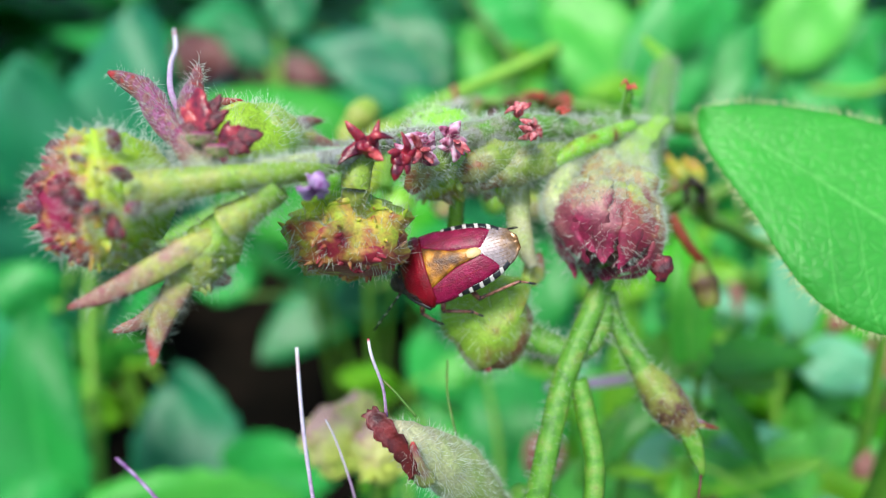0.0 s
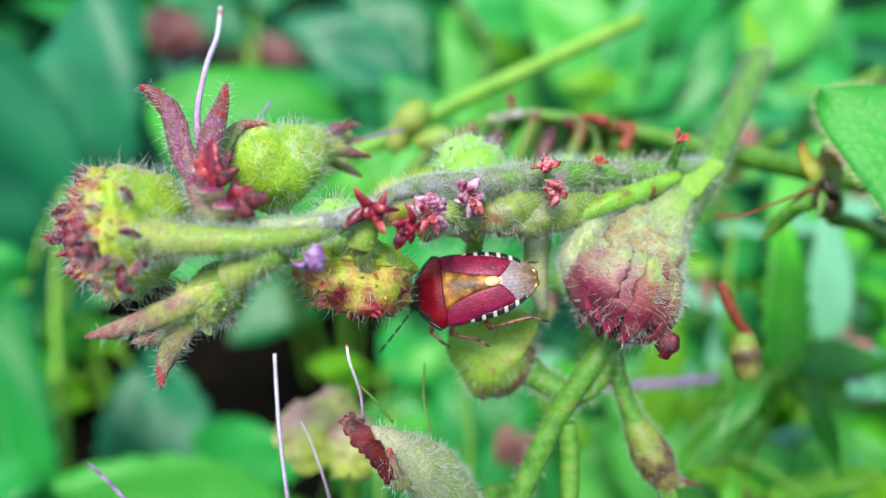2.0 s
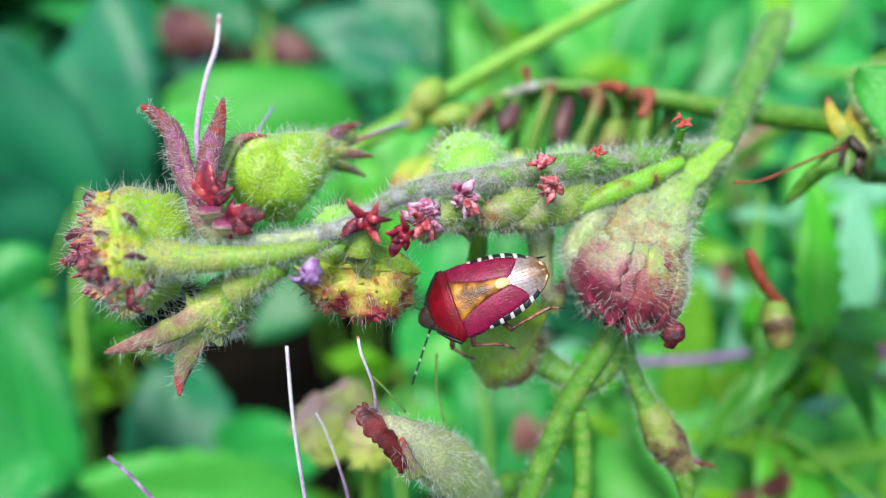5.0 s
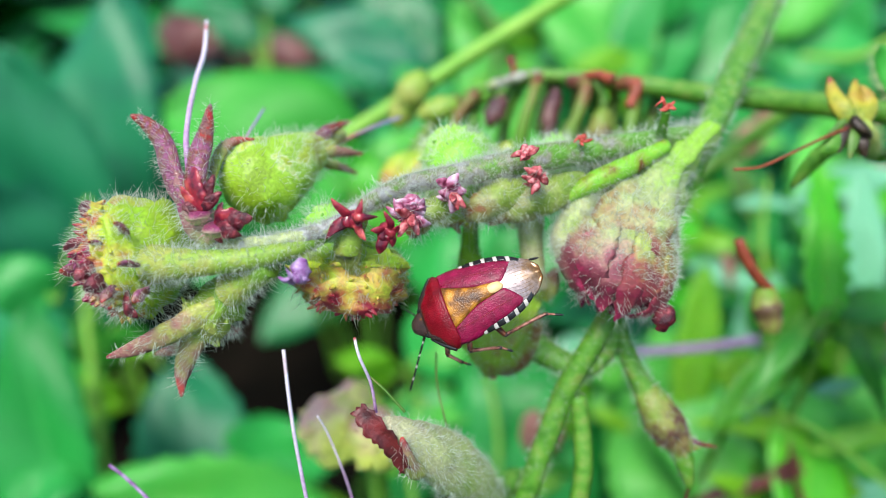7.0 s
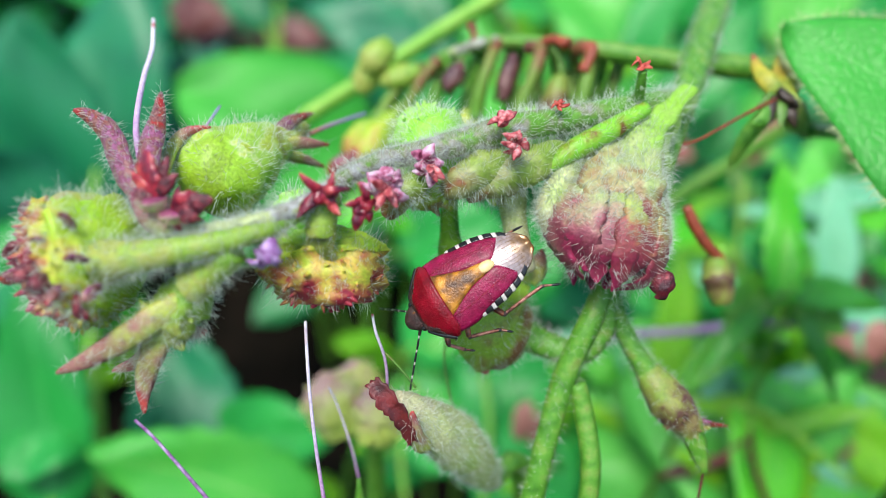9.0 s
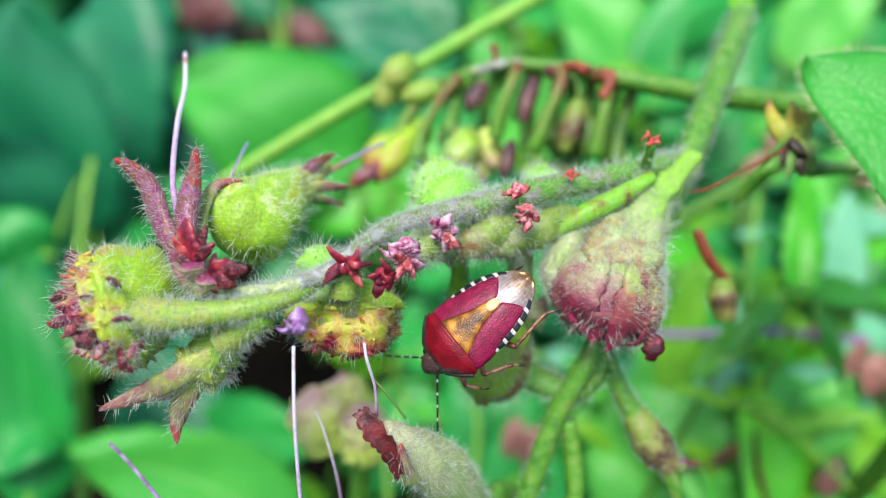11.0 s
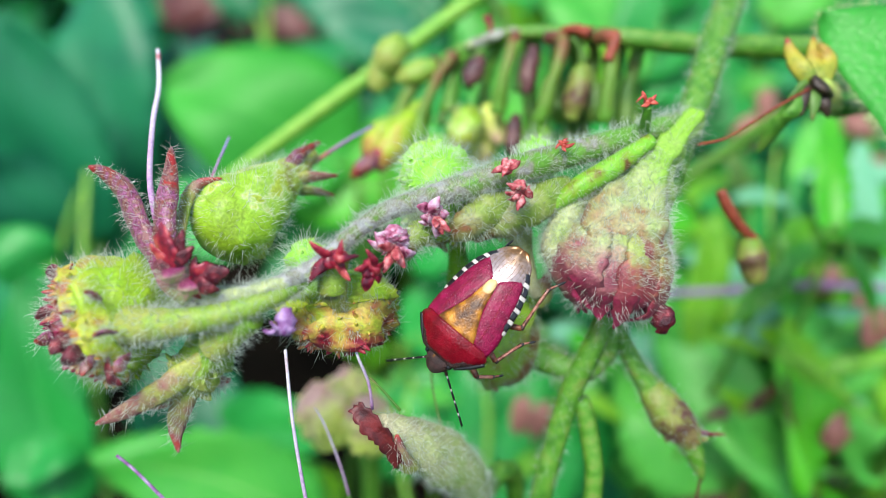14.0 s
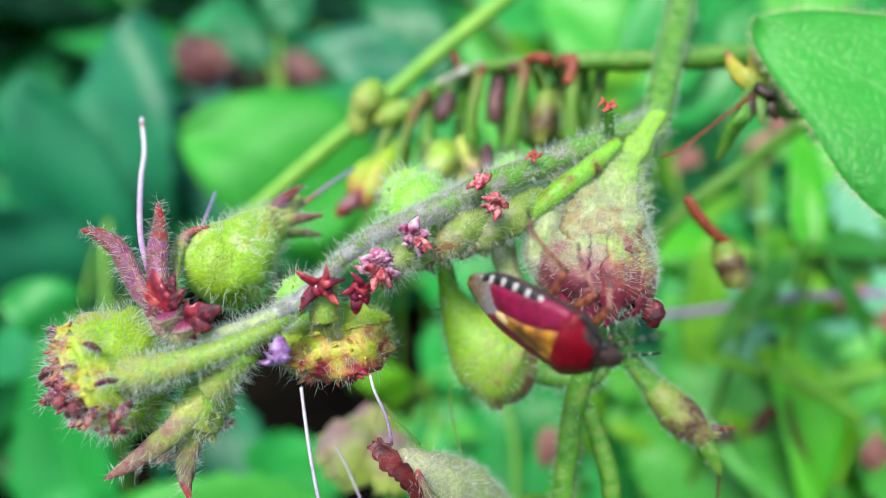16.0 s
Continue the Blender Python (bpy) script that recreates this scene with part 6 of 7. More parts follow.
BUG_BROWN = tissue("dark_brown_head", [(0.3, (0.015, 0.008, 0.007)), (0.6, (0.05, 0.02, 0.018)), (0.8, (0.12, 0.06, 0.05))], scale=1800, rough=0.45, share=0, fine=9000, bump=0.8)
# Pale grey near the root is sky sheen put into the bronze.
BUG_MEMBRANE = fruit_skin("sheen_toned_membrane", [(0.0, (0.37, 0.32, 0.33)), (0.45, (0.32, 0.26, 0.25)), (0.72, (0.24, 0.15, 0.08)), (1.0, (0.18, 0.08, 0.015))], wobble=0.25, scale=1400, share=0.15, rough=0.24)
BUG_MEMBRANE.node_tree.nodes["Principled BSDF"].inputs["Metallic"].default_value = 0.3
BUG_MEMBRANE.node_tree.nodes["Bump"].inputs["Strength"].default_value = 0.06
BUG_BLACK = plain("black_chitin", (0.012, 0.012, 0.014), 0.3)
BUG_WHITE = plain("ivory_chitin", (0.52, 0.49, 0.45), 0.45)
BUG_LEG = tissue("pinkish_tan_leg", [(0.36, (0.03, 0.010, 0.008)), (0.44, (0.22, 0.075, 0.045)), (0.65, (0.42, 0.20, 0.15))], scale=2200, rough=0.35, share=0.15)
BUG_THIGH = tissue("reddish_thigh", [(0.36, (0.10, 0.02, 0.010)), (0.65, (0.40, 0.12, 0.05))], scale=2200, rough=0.35, share=0.15)

bug = thing("shield_bug", (0, 0, 0), "crimson shield bug with an ochre scutellum and black-and-white banded edge", "insect")
HALF = ((-5.75, 0.25), (-5.3, 1.25), (-4.5, 1.95), (-3.5, 2.45), (-2.2, 2.8), (-0.8, 2.95), (0.6, 3.0), (2.0, 3.1), (2.5, 3.1), (3.2, 2.5), (4.3, 1.5))


def half_width(y):
    return float(np.interp(y, [a for a, _ in HALF], [b for _, b in HALF])) * 1.08


def dome(x, y):
    """Height of the back."""
    ridge = float(np.interp(y, [-5.8, -4.5, -2.5, 0, 1.8, 2.6, 3.6, 4.4], [0.25, 0.6, 1.1, 1.35, 1.4, 1.3, 0.75, 0.1]))
    return ridge * (1 - 0.78 * min(1.0, abs(x) / half_width(y)) ** 2.2)


def shell(name, inner, outer, mat, lift=0.0, thick=0.25, rows=12, cols=8, label="", parent=None, round_in=0.0, drop=0.10):
    """A panel of the back between two curves given as (x, y) points, lying on the dome."""
    a = glide([(x, y, 0) for x, y in inner], rows + 1)
    b = glide([(x, y, 0) for x, y in outer], rows + 1)
    verts, uvs, faces = [], [], []
    for i in range(rows + 1):
        for j in range(cols + 1):
            s = j / cols
            p = a[i].lerp(b[i], s)
            edge = min(i, rows - i, 1) * min(j, cols - j, 1)
            verts.append((p.x, p.y, dome(p.x, p.y) + lift - (0 if edge else drop) + round_in * math.sin(math.pi * s)))
            uvs.append((s, i / rows))
    n = len(verts)
    verts += [(x, y, z - thick) for x, y, z in verts]
    uvs += uvs
    flip = (a[0] - a[-1]).cross(b[0] - a[0]).z < 0
    for i in range(rows):
        for j in range(cols):
            p, q, r, s = i * (cols + 1) + j, i * (cols + 1) + j + 1, (i + 1) * (cols + 1) + j + 1, (i + 1) * (cols + 1) + j
            faces += [(p, q, r, s), (n + s, n + r, n + q, n + p)] if flip else [(s, r, q, p), (n + p, n + q, n + r, n + s)]
    ring = [j for j in range(cols)] + [i * (cols + 1) + cols for i in range(rows)] + [rows * (cols + 1) + cols - j for j in range(cols)] + [(rows - i) * (cols + 1) for i in range(rows)]
    for p, q in zip(ring, ring[1:] + ring[:1]):
        faces.append((q, p, n + p, n + q) if flip else (p, q, n + q, n + p))
    return obj(name, verts, faces, mat, parent or bug, label, uvs)


def build_bug():
    # body below the wings
    ys = np.linspace(-5.7, 4.3, 26)
    belly, faces = [], []
    for y in ys:
        for j in range(16):
            a = 2 * math.pi * j / 16
            w = half_width(y) * 0.84
            z = math.sin(a)
            belly.append((math.cos(a) * w, y, -0.15 + (0.25 if z > 0 else 1.5 * min(1, (w / 2.2))) * z))
    for i in range(25):
        for j in range(16):
            p, q = i * 16 + j, i * 16 + (j + 1) % 16
            faces.append((q, p, p + 16, q + 16))
    faces += [tuple(range(16)), tuple(reversed(range(400, 416)))]
    obj("abdomen", belly, faces, BUG_BROWN, bug, "dark brown underside")
    # banded margin
    for sx in (-1, 1):
        edges = np.linspace(0.1, -5.25, 12)
        for k in range(11):
            dark = k % 2 == 1
            y0, y1 = edges[k] + (0.08 if dark else -0.08), edges[k + 1] - (0.08 if dark else -0.08)
            rim = [y0, (y0 + y1) / 2, y1]
            inner = [((half_width(y) - 0.58) * sx, y) for y in rim]
            outer = [((half_width(y) - (0.10 if dark else 0.08)) * sx, y) for y in rim]
            shell("margin_band", inner, outer, BUG_BLACK if dark else BUG_WHITE, 0.04 if dark else 0.02, 0.12, 4, 4, drop=0.02)
        part("pronotum_edge", sweep([(1.55 * sx, 4.35, 0.0), (2.5 * sx, 3.5, 0.12), (3.3 * sx, 2.6, 0.2)], [0.16, 0.2, 0.2], 9, 6), BUG_BLACK, bug)
        shell("wing_cover", [(1.85 * sx, 2.0), (1.15 * sx, 0.6), (0.6 * sx, -0.9), (0.3 * sx, -2.2), (0.22 * sx, -2.95)], [(3.12 * sx, 2.1), (3.16 * sx, 0.7), (2.78 * sx, -0.9), (2.38 * sx, -2.7), (1.72 * sx, -4.2)], BUG_PURPLE, 0.08, 0.3, 18, 10, "purple-red punctured leathery wing cover", round_in=0.05)
        part("wing_seam", sweep([(x * sx, y, dome(x, y) + 0.12) for x, y in ((1.95, 1.8), (1.95, 0.4), (1.75, -1.0), (1.5, -2.4), (1.35, -3.6))], [0.03, 0.035, 0.03, 0.02], 16, 5), BUG_RED, bug, "dark seam along the wing cover")
    shell("wing_membrane", [(-1.85, -2.6), (-2.0, -3.9), (-1.55, -5.2), (-0.55, -6.1)], [(1.85, -2.6), (2.0, -3.9), (1.55, -5.2), (0.55, -6.1)], BUG_MEMBRANE, 0.03, 0.1, 14, 18, "glossy bronze wing membrane with pale sky sheen in its colour")
    for k in range(-5, 6):
        part("wing_vein", sweep([(k * 0.22, -2.9, dome(k * 0.22, -2.9) + 0.04), (k * 0.31, -4.0, dome(k * 0.31, -4.0) + 0.04), (k * 0.27, -5.1, dome(k * 0.27, -5.1) + 0.03)], [0.016, 0.022, 0.012], 8, 5), BUG_MEMBRANE, bug)
    scut = shell("scutellum", [(-1.9, 2.0), (-1.3, 0.7), (-0.78, -0.5), (-0.6, -1.5), (-0.5, -2.2)], [(1.9, 2.0), (1.3, 0.7), (0.78, -0.5), (0.6, -1.5), (0.5, -2.2)], BUG_OCHRE, 0.18, 0.3, 18, 12, "ochre-brown triangular scutellum, finely pitted", round_in=0.1)
    part("scutellum_tip", sweep([(0, -1.5, dome(0, -1.5) + 0.12), (0, -2.0, dome(0, -2.0) + 0.14), (0, -2.6, dome(0, -2.6) + 0.12), (0, -2.95, dome(0, -2.95) + 0.06)], [0.34, 0.44, 0.46, 0.36, 0.1], 14, 14, 0.36), BUG_CREAM, scut, "pale cream tip")
    # pronotum: broad collar
    shell("pronotum", [(-1.5, 4.25), (-2.55, 3.3), (-3.3, 2.45), (-2.75, 1.85)], [(1.5, 4.25), (2.55, 3.3), (3.3, 2.45), (2.75, 1.85)], BUG_RED, 0.22, 0.5, 14, 18, "glossy dark red pronotum", round_in=0.26)
    shell("pronotum_front", [(-1.45, 4.45), (-1.95, 4.0), (-2.7, 3.2)], [(1.45, 4.45), (1.95, 4.0), (2.7, 3.2)], BUG_BROWN, 0.3, 0.4, 6, 14, "dark front rim")
    # head
    s = sweep([(0, 4.2, -0.35), (0, 4.7, -0.45), (0, 5.3, -0.65), (0, 5.75, -0.85)], [1.1, 1.15, 0.85, 0.35], 14, 14, 0.55, (0, 0.2, 1), 0.08, 1.5)
    head = part("head", s, BUG_BROWN, bug, "dark brown head")
    for sx in (-1, 1):
        part("eye", sweep([(0.95 * sx, 4.45, -0.3), (1.15 * sx, 4.5, -0.3), (1.38 * sx, 4.55, -0.32)], [0.12, 0.33, 0.33, 0.1], 9, 10), BUG_BLACK, head, "black bead eye")
    part("cheek_stripe", sweep([(0.25, 5.65, -0.55), (0.3, 5.0, -0.05), (0.3, 4.4, 0.22)], [0.08, 0.1, 0.08], 8, 6), BUG_OCHRE, head)
    # feelers
    feelers = []
    for sx in (-1, 1):
        at = (0.75 * sx, 4.95, -0.95)
        pivot = obj("antenna", *sweep([at, (at[0], at[1] + 0.7, at[2])], [0.14, 0.13], 4, 7)[:2], BUG_BROWN, bug, "black antenna ringed with white", at=at)
        reach = [0.7, 2.0, 3.15, 4.4, 5.8]
        for a, b in zip(reach, reach[1:]):
            c = a + (b - a) * 0.22
            for lo, hi, mat, r, nm in ((a, c, BUG_WHITE, 0.075, "white_ring"), (c, b, BUG_BLACK, 0.095, "segment")):
                obj(nm, *sweep([(at[0], at[1] + lo, at[2]), (at[0], at[1] + (lo + hi) / 2, at[2]), (at[0], at[1] + hi, at[2])], [r * 0.85, r, r * 0.9], 5, 7)[:2], mat, pivot, at=at)
        feelers.append((pivot, sx, at))
    # legs
    legs = []
    left = (((-1.2, 3.1, -1.2), (-3.1, 3.9, -1.6), (-4.0, 3.2, -2.7), (-4.5, 2.6, -3.1)), ((-1.5, 1.4, -1.4), (-3.5, 2.1, -1.7), (-4.2, -0.2, -2.7), (-4.9, -1.0, -3.1)), ((-1.5, -0.3, -1.3), (-3.5, -1.3, -1.4), (-3.1, -5.0, -1.5), (-3.7, -6.3, -1.9)))
    right = (((1.2, 3.1, -1.2), (2.0, 4.2, -1.5), (1.9, 4.0, -3.1), (1.7, 3.8, -3.9)), ((1.4, 1.4, -1.3), (2.7, 1.7, -1.8), (2.6, 0.7, -3.6), (2.7, 0.4, -4.6)), ((1.4, -0.3, -1.3), (2.6, -1.2, -1.4), (1.9, -4.6, -1.6), (1.5, -6.3, -1.2)))
    for sx, rows in ((1, right), (-1, left)):
        for k, (hip, knee, ankle, toe) in enumerate(rows):
            h, kn, an, to = (Vector(p) for p in (hip, knee, ankle, toe))
            leg = obj("leg", *sweep([h, h.lerp(kn, 0.5), kn], [0.22, 0.28, 0.21], 9, 8)[:2], BUG_THIGH, bug, "reddish tan leg with black specks", at=hip)
            obj("tibia", *sweep([kn, kn.lerp(an, 0.5) + Vector((0, 0, 0.12)), an], [0.17, 0.145, 0.155], 10, 7)[:2], BUG_LEG, leg, at=hip)
            obj("ankle_band", *sweep([kn.lerp(an, 0.84), kn.lerp(an, 0.95), an.lerp(to, 0.1)], [0.16, 0.175, 0.14], 6, 7)[:2], BUG_BLACK, leg, at=hip)
            obj("tarsus", *sweep([an, an.lerp(to, 0.3), an.lerp(to, 0.55)], [0.12, 0.10, 0.09], 8, 7)[:2], BUG_LEG, leg, at=hip)
            obj("claw_joint", *sweep([an.lerp(to, 0.5), an.lerp(to, 0.8), to], [0.10, 0.11, 0.04], 8, 7)[:2], BUG_BLACK, leg, at=hip)
            obj("knee_band", *sweep([kn.lerp(an, -0.03), kn, kn.lerp(an, 0.08)], [0.17, 0.22, 0.175], 6, 7)[:2], BUG_BROWN, leg, at=hip)
            legs.append((leg, hip, sx, k))
    return feelers, legs


FEELERS, LEGS = build_bug()
bug.scale = (0.93, 0.96, 0.96)


# ---- what moves ----
SPRIG_ROWS = [
    (0, 10.00, 50.00, -0.05, 1.0000, 0.0000, 0.0000, -0.0000),
    (0.5, 2.51, 52.14, -0.63, 0.9996, 0.0062, 0.0178, -0.0193),
    (1, 5.99, 68.12, 0.17, 0.9977, 0.0473, 0.0117, -0.0473),
    (1.5, 2.40, 68.43, -1.18, 0.9962, 0.0425, 0.0267, -0.0708),
    (2, 8.77, 92.10, 0.75, 0.9901, 0.0985, 0.0171, -0.0989),
    (2.5, 12.98, 104.35, 2.88, 0.9839, 0.1293, 0.0145, -0.1223),
    (3, 17.84, 107.88, 3.27, 0.9833, 0.1392, 0.0030, -0.1176),
    (3.5, 20.42, 103.69, 2.86, 0.9857, 0.1304, -0.0063, -0.1068),
    (4, 16.95, 96.04, 0.22, 0.9894, 0.1080, -0.0014, -0.0972),
    (4.5, 16.30, 102.30, 1.35, 0.9861, 0.1219, 0.0041, -0.1130),
    (5, 18.74, 102.69, 2.70, 0.9863, 0.1246, -0.0025, -0.1086),
    (7.5, 22.56, 107.64, 4.51, 0.9838, 0.1394, -0.0107, -0.1124),
    (8, 28.67, 108.26, 7.85, 0.9836, 0.1471, -0.0299, -0.0996),
    (8.5, 48.62, 89.85, 10.70, 0.9879, 0.1138, -0.0888, -0.0558),
    (9, 36.85, 85.72, 5.76, 0.9921, 0.0971, -0.0576, -0.0549),
    (11.5, 37.12, 113.54, 4.95, 0.9853, 0.1501, -0.0523, -0.0619),
    (12, 40.45, 113.88, 6.05, 0.9844, 0.1518, -0.0593, -0.0661),
    (12.5, 42.37, 113.67, 6.88, 0.9850, 0.1503, -0.0660, -0.0537),
    (13, 40.54, 113.47, 6.34, 0.9849, 0.1494, -0.0622, -0.0614),
    (13.5, 36.57, 111.08, 4.03, 0.9859, 0.1429, -0.0515, -0.0704),
    (14, 41.56, 108.23, 8.49, 0.9852, 0.1459, -0.0590, -0.0687),
    (14.5, 40.60, 107.06, 9.23, 0.9850, 0.1463, -0.0537, -0.0746),
    (15, 42.99, 104.94, 9.42, 0.9863, 0.1388, -0.0633, -0.0625),
    (15.5, 42.48, 104.66, 7.93, 0.9875, 0.1334, -0.0655, -0.0516),
    (16, 48.54, 103.67, 8.60, 0.9872, 0.1299, -0.0834, -0.0400),
]
RACEME_ROWS = [
    (0, 83.33, 103.73, 0.88, 1.0000, -0.0003, -0.0021, 0.0005),
    (0.5, 77.52, 102.95, -2.17, 0.9997, 0.0060, 0.0167, -0.0190),
    (1, 79.79, 66.83, -0.87, 0.9887, -0.0091, 0.0100, -0.1492),
    (1.5, 79.43, 85.75, -5.24, 0.9919, 0.0138, 0.0260, -0.1236),
    (2, 98.90, 126.26, 6.59, 0.9928, 0.0913, -0.0062, -0.0771),
    (2.5, 113.19, 125.03, 13.18, 0.9892, 0.1050, -0.0298, -0.0976),
    (3, 117.17, 129.21, 17.03, 0.9879, 0.1151, -0.0399, -0.0957),
    (3.5, 114.88, 128.88, 16.22, 0.9896, 0.1087, -0.0396, -0.0855),
    (4, 106.71, 126.23, 10.33, 0.9913, 0.0965, -0.0231, -0.0868),
    (4.5, 111.75, 127.18, 13.02, 0.9894, 0.1054, -0.0290, -0.0954),
    (5, 111.35, 131.77, 15.37, 0.9892, 0.1130, -0.0300, -0.0878),
    (7.5, 108.26, 149.72, 22.45, 0.9860, 0.1502, -0.0246, -0.0674),
    (8, 114.32, 151.93, 29.91, 0.9850, 0.1556, -0.0474, -0.0577),
    (8.5, 122.97, 133.62, 35.50, 0.9833, 0.1361, -0.0803, -0.0904),
    (9, 117.66, 139.07, 29.44, 0.9838, 0.1404, -0.0609, -0.0935),
    (11.5, 115.34, 155.62, 28.16, 0.9850, 0.1523, -0.0544, -0.0598),
    (12, 117.60, 156.96, 30.35, 0.9844, 0.1551, -0.0598, -0.0571),
    (12.5, 119.96, 156.37, 32.60, 0.9840, 0.1545, -0.0679, -0.0577),
    (13, 116.60, 153.81, 29.30, 0.9856, 0.1466, -0.0597, -0.0588),
    (13.5, 114.01, 154.72, 26.52, 0.9859, 0.1481, -0.0513, -0.0589),
    (14, 120.10, 150.47, 32.53, 0.9849, 0.1494, -0.0613, -0.0616),
    (14.5, 116.87, 144.55, 29.39, 0.9875, 0.1368, -0.0514, -0.0592),
    (15, 120.27, 143.73, 31.65, 0.9866, 0.1360, -0.0625, -0.0655),
    (15.5, 119.57, 142.87, 29.78, 0.9874, 0.1289, -0.0652, -0.0651),
    (16, 125.62, 145.11, 34.66, 0.9848, 0.1361, -0.0844, -0.0675),
]
SPENT_ROWS = [
    (0, 70.15, 74.62, -6.54, 1.0000, 0.0000, 0.0000, -0.0000),
    (0.5, 62.98, 74.80, -8.47, 0.9996, 0.0062, 0.0178, -0.0193),
    (1, 69.83, 86.86, -3.96, 0.9977, 0.0473, 0.0117, -0.0473),
    (1.5, 68.38, 83.41, -7.40, 0.9962, 0.0425, 0.0267, -0.0708),
    (2, 78.14, 102.58, 0.49, 0.9901, 0.0985, 0.0171, -0.0989),
    (2.5, 83.50, 111.24, 4.91, 0.9839, 0.1293, 0.0145, -0.1223),
    (3, 88.66, 115.25, 8.46, 0.9833, 0.1392, 0.0030, -0.1176),
    (3.5, 90.56, 112.55, 8.44, 0.9857, 0.1304, -0.0063, -0.1068),
    (4, 86.37, 106.54, 3.40, 0.9894, 0.1080, -0.0014, -0.0972),
    (4.5, 86.90, 110.38, 5.01, 0.9861, 0.1219, 0.0041, -0.1130),
    (5, 88.81, 111.48, 7.21, 0.9863, 0.1246, -0.0025, -0.1086),
    (7.5, 93.30, 115.27, 10.97, 0.9838, 0.1394, -0.0107, -0.1124),
    (8, 98.22, 117.76, 17.80, 0.9836, 0.1471, -0.0299, -0.0996),
    (8.5, 113.72, 105.63, 25.81, 0.9879, 0.1138, -0.0888, -0.0558),
    (9, 102.47, 102.29, 15.47, 0.9921, 0.0971, -0.0576, -0.0549),
    (11.5, 104.06, 128.26, 18.24, 0.9853, 0.1501, -0.0523, -0.0619),
    (12, 107.42, 127.85, 20.26, 0.9844, 0.1518, -0.0593, -0.0661),
    (12.5, 108.58, 129.22, 21.85, 0.9850, 0.1503, -0.0660, -0.0537),
    (13, 107.17, 128.13, 20.89, 0.9849, 0.1494, -0.0622, -0.0614),
    (13.5, 103.98, 124.69, 16.66, 0.9859, 0.1429, -0.0515, -0.0704),
    (14, 108.85, 121.85, 22.33, 0.9852, 0.1459, -0.0590, -0.0687),
    (14.5, 108.60, 119.59, 21.91, 0.9850, 0.1463, -0.0537, -0.0746),
    (15, 110.10, 119.28, 23.17, 0.9863, 0.1388, -0.0633, -0.0625),
    (15.5, 108.46, 120.84, 21.63, 0.9875, 0.1334, -0.0655, -0.0516),
    (16, 113.43, 121.10, 24.05, 0.9872, 0.1299, -0.0834, -0.0400),
]
LEAF_ROWS = [
    (0, 25.17, 65.67, 234.62, 1.0000, 0.0000, 0.0000, 0.0000),
    (0.5, 26.65, 65.17, 233.49, 0.9999, -0.0045, 0.0030, -0.0151),
    (1, 31.04, 65.48, 235.26, 0.9989, -0.0010, -0.0187, -0.0431),
    (1.5, 34.39, 65.21, 234.51, 0.9969, -0.0205, -0.0283, -0.0712),
    (2, 38.46, 65.91, 237.51, 0.9960, -0.0020, -0.0390, -0.0799),
    (2.5, 43.07, 66.13, 238.37, 0.9932, -0.0080, -0.0511, -0.1047),
    (3, 41.69, 65.55, 239.01, 0.9936, -0.0136, -0.0497, -0.1006),
    (3.5, 40.27, 66.58, 239.94, 0.9945, -0.0085, -0.0515, -0.0907),
    (4, 37.75, 65.09, 238.59, 0.9964, -0.0113, -0.0354, -0.0767),
    (4.5, 40.25, 65.78, 238.08, 0.9957, -0.0055, -0.0348, -0.0851),
    (5, 41.56, 66.80, 237.51, 0.9953, 0.0037, -0.0328, -0.0905),
    (7.5, 44.56, 67.64, 238.22, 0.9945, 0.0159, -0.0219, -0.1010),
    (8, 39.25, 69.78, 244.46, 0.9956, 0.0543, -0.0299, -0.0709),
    (8.5, 30.99, 67.72, 247.03, 0.9972, 0.0566, -0.0359, -0.0318),
    (9, 32.79, 67.01, 241.74, 0.9980, 0.0246, -0.0432, -0.0380),
    (11.5, 34.39, 69.13, 240.94, 0.9969, 0.0033, -0.0631, -0.0474),
    (12, 35.29, 69.45, 240.52, 0.9969, 0.0036, -0.0598, -0.0520),
    (12.5, 33.61, 69.01, 241.34, 0.9974, 0.0137, -0.0553, -0.0435),
    (13, 33.14, 67.40, 239.61, 0.9981, 0.0059, -0.0467, -0.0395),
    (13.5, 34.96, 69.17, 239.11, 0.9975, 0.0099, -0.0406, -0.0566),
    (14, 38.56, 68.92, 242.39, 0.9972, 0.0148, -0.0385, -0.0622),
    (14.5, 41.11, 68.86, 243.89, 0.9962, 0.0226, -0.0395, -0.0738),
    (15, 37.88, 67.64, 242.88, 0.9976, 0.0183, -0.0306, -0.0592),
    (15.5, 36.51, 68.65, 242.60, 0.9981, 0.0275, -0.0183, -0.0517),
    (16, 31.91, 69.42, 243.23, 0.9989, 0.0383, 0.0001, -0.0270),
]
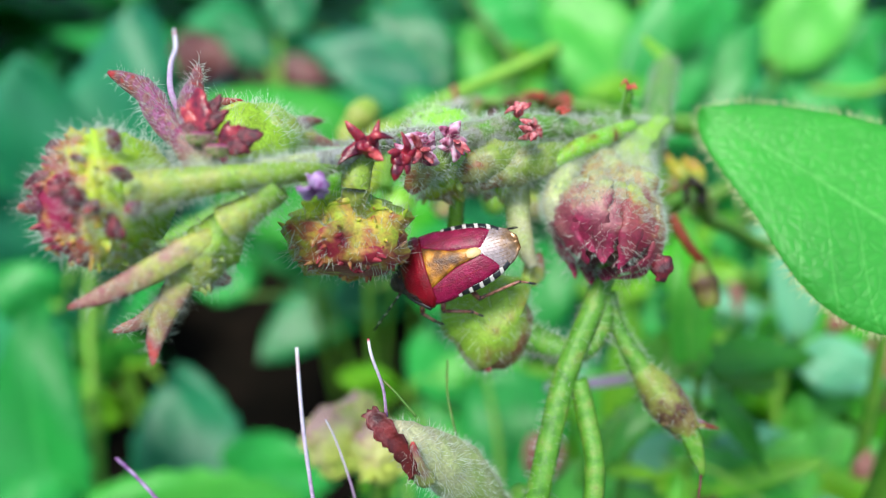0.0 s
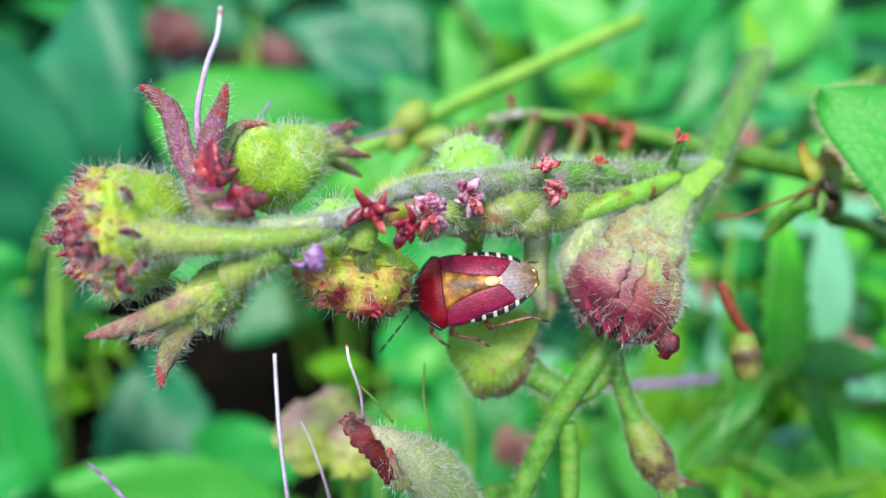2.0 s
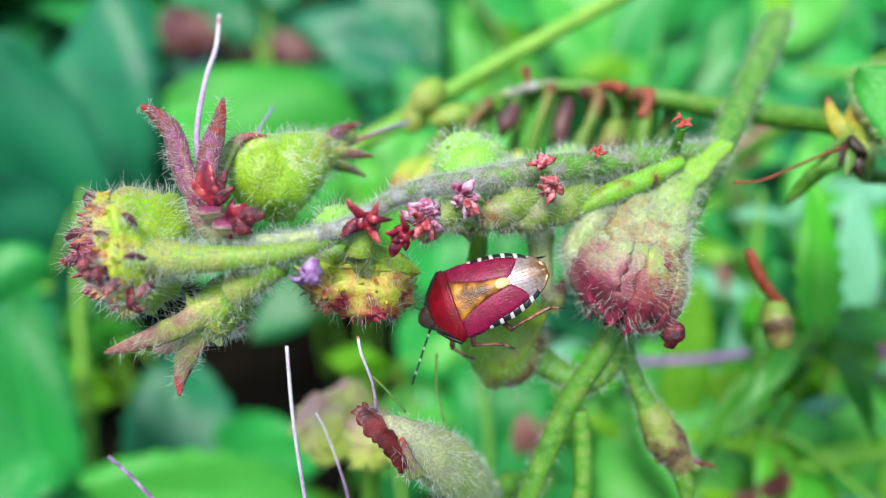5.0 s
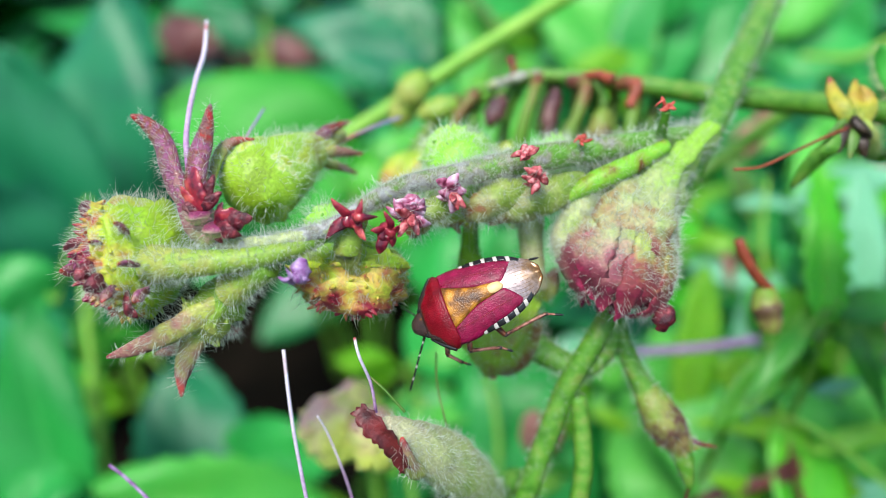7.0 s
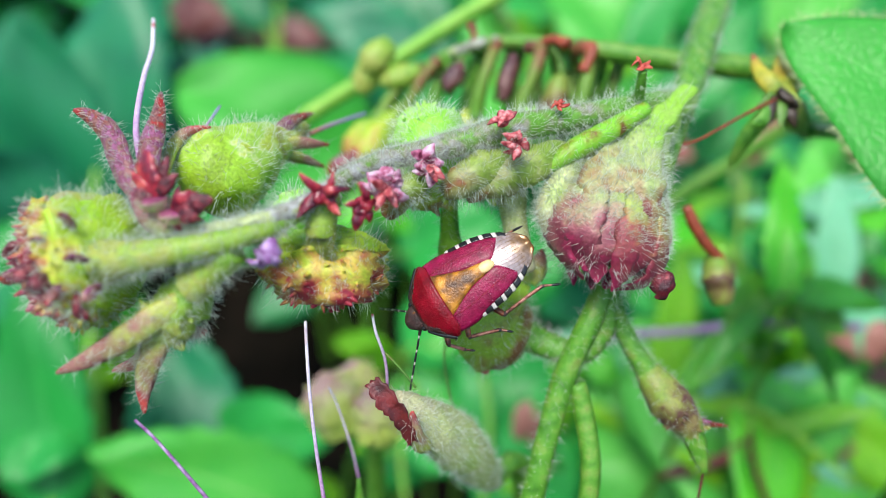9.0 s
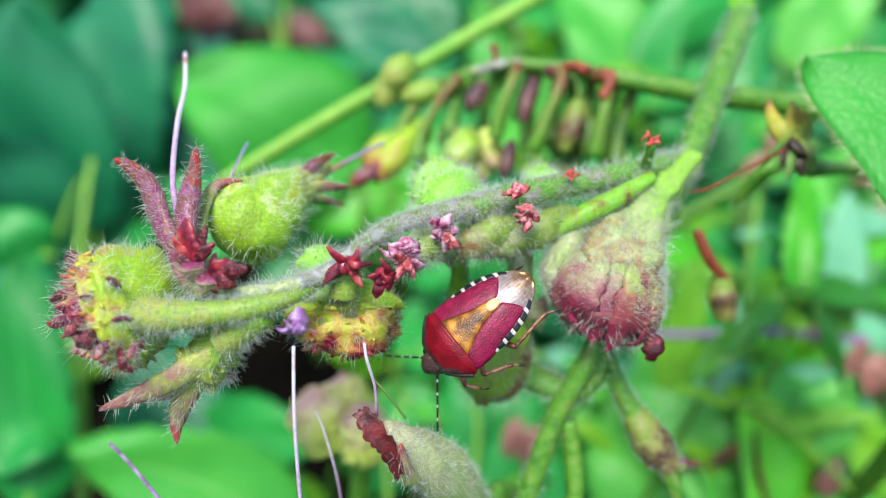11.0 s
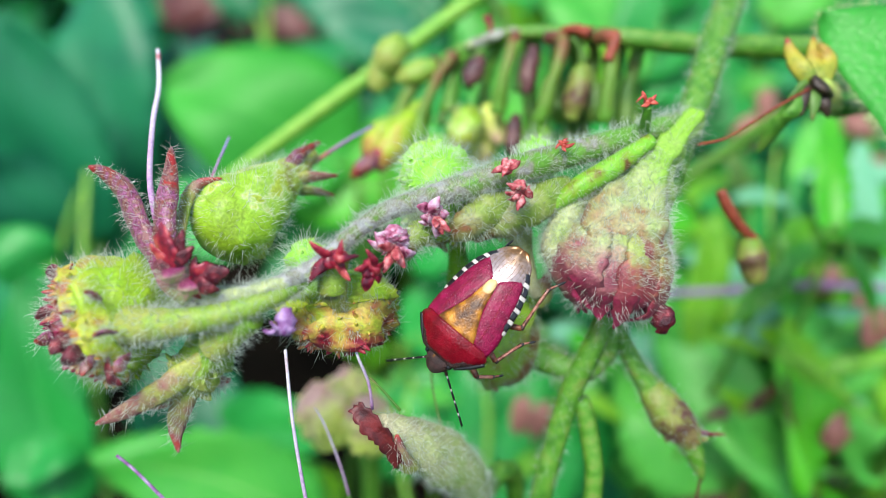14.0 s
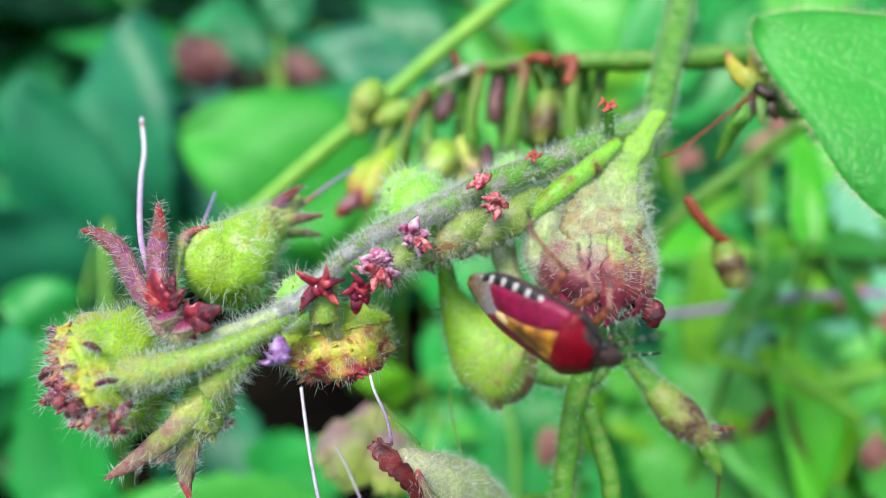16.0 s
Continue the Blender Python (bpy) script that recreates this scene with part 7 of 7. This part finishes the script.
BUG_ROWS = [
    (0, 0.63, 49.56, 225.51, 0.5740, 0.1882, -0.4232, 0.6753),
    (0.5, 1.14, 49.40, 224.99, 0.5869, 0.1930, -0.4108, 0.6705),
    (1, 1.31, 48.95, 224.50, 0.6127, 0.1874, -0.4019, 0.6542),
    (1.5, 3.72, 49.55, 224.79, 0.6310, 0.1786, -0.3897, 0.6466),
    (2, 3.73, 49.00, 224.05, 0.6328, 0.1908, -0.3724, 0.6515),
    (2.5, 4.37, 48.86, 223.27, 0.6588, 0.1804, -0.3598, 0.6355),
    (3, 3.78, 48.49, 222.77, 0.6592, 0.1490, -0.3711, 0.6368),
    (3.5, 3.25, 48.42, 223.09, 0.6465, 0.1455, -0.3760, 0.6477),
    (4, 3.63, 47.07, 223.30, 0.5965, 0.1444, -0.3751, 0.6947),
    (4.5, 4.02, 47.23, 223.35, 0.6041, 0.1478, -0.3867, 0.6809),
    (5, 3.80, 47.14, 223.48, 0.5683, 0.1406, -0.4059, 0.7018),
    (7.5, 3.23, 45.46, 223.59, 0.5656, 0.1347, -0.4107, 0.7024),
    (8, 1.77, 44.22, 224.03, 0.5305, 0.1243, -0.4169, 0.7275),
    (8.5, -0.41, 41.75, 225.40, 0.4768, 0.0988, -0.4342, 0.7579),
    (9, 1.54, 41.83, 226.08, 0.4760, 0.1041, -0.4361, 0.7566),
    (11.5, 2.84, 46.11, 222.34, 0.4038, 0.0441, -0.4249, 0.8089),
    (12, 2.73, 45.93, 222.79, 0.3994, 0.0452, -0.4277, 0.8096),
    (12.5, 2.52, 44.59, 224.13, 0.3739, 0.0635, -0.3849, 0.8414),
    (13, 1.82, 44.50, 223.32, 0.3508, 0.0383, -0.4425, 0.8245),
    (13.5, 2.00, 45.25, 222.46, 0.3638, 0.0314, -0.4363, 0.8224),
    (14, 3.68, 41.58, 225.89, 0.3618, 0.0297, -0.4286, 0.8274),
    (14.5, 4.63, 40.41, 226.94, 0.3664, 0.0255, -0.4307, 0.8244),
    (15, 5.01, 38.85, 229.71, 0.1790, -0.3141, -0.4730, 0.8035),
    (15.5, 5.57, 38.82, 230.24, 0.0171, -0.4699, -0.4007, 0.7863),
    (16, 6.81, 37.69, 229.67, -0.1855, -0.6576, -0.4207, 0.5967),
]
LEFT_WAYS = [(0, -0.36, 0.76, -0.54), (5, -0.68, 0.65, -0.35), (7.5, -0.61, 0.64, -0.46), (9, -0.61, 0.68, -0.42), (12.5, -0.62, 0.57, -0.55), (14.5, -0.6, 0.54, -0.59), (15, -0.85, 0.45, -0.21), (15.5, -0.96, 0.21, -0.19), (16, -0.85, 0.5, 0.18)]
RIGHT_WAYS = [(0, 0.35, 0.47, -0.82), (5, 0.43, 0.51, -0.74), (8, 0.5, 0.38, -0.77), (9, 0.5, 0.54, -0.68), (12.5, 0.64, 0.55, -0.52), (14.5, 0.63, 0.56, -0.54), (15, 0.71, 0.69, -0.12), (15.5, 0.52, 0.67, -0.52), (16, 0.47, 0.36, -0.8)]


SWAY_ROWS = [(0, 6.0, -9.6), (0.5, 6.5, -9.0), (1, 6.5, -7.2), (1.5, 6.6, -5.8), (2, 6.9, -4.8), (2.5, 6.5, -3.4), (3, 6.0, -3.3), (3.5, 6.0, -3.3), (4, 6.1, -4.1), (4.5, 6.3, -3.6), (5, 5.9, -3.7), (7.5, 5.4, -3.4), (8, 4.6, -3.4), (8.5, 3.3, -4.3), (9, 3.9, -4.3), (11.5, 0.8, -1.9), (12, 0.3, -1.4), (12.5, -0.5, -1.3), (13, -0.1, -1.7), (13.5, 1.1, -2.2), (14, 0, 0), (14.5, 0.3, 0.6), (15, -0.3, 0), (15.5, 0, -1.2), (16, -0.2, -2.0)]


def sway(plant, share):
    """Rock a plant about the soil under it."""
    at = plant.location.copy()
    root = Vector((at.x, at.y, 0))
    rows = []
    for t, rx, ry in SWAY_ROWS:
        turn = pose(0, 0, 0, rx * share, ry * share, 0)
        rows.append((t, Matrix.Translation(root) @ turn @ Matrix.Translation(at - root)))
    walk(plant, rows)


def aim(at, way):
    """Pose of a feeler at its root, pointing along way in the bug's space."""
    q = Vector((0, 1, 0)).rotation_difference(Vector(way))
    return Matrix.LocRotScale(Vector(at) * MM, q, None)


def motions():
    walk(sprig, [placed(r) for r in SPRIG_ROWS])
    walk(raceme, [placed(r) for r in RACEME_ROWS])
    walk(spent, [placed(r) for r in SPENT_ROWS])
    walk(leaf_plant, [placed(r) for r in LEAF_ROWS])
    walk(bug, [placed(r) for r in BUG_ROWS])
    for plant, share in SWAYING:
        sway(plant, share)
    for (feeler, sx, at), ways in zip(FEELERS, (LEFT_WAYS, RIGHT_WAYS)):
        walk(feeler, [(t, aim(at, w)) for t, *w in ways])
    for leg, hip, sx, k in LEGS:
        rows = [(0.0, pose(*(Vector(hip) * MM)))]
        for t in (3.5, 5.0, 7.5, 9.0, 11.5, 14.5, 14.75, 15.0, 15.25, 15.5, 15.75, 16.0):
            stride = (9.0 if 14.6 < t < 15.9 else 2.5) * math.sin(4.3 * math.pi * t + 2.1 * k + sx)
            reach = min(1.0, max(0.0, t - 14.5) / 1.2) if sx < 0 else 0.0
            rows.append((t, pose(*(Vector(hip) * MM), 0, 0.4 * stride - (0, 12, 28)[k] * reach, stride - (0, 14, 40)[k] * reach)))
        walk(leg, rows)


motions()
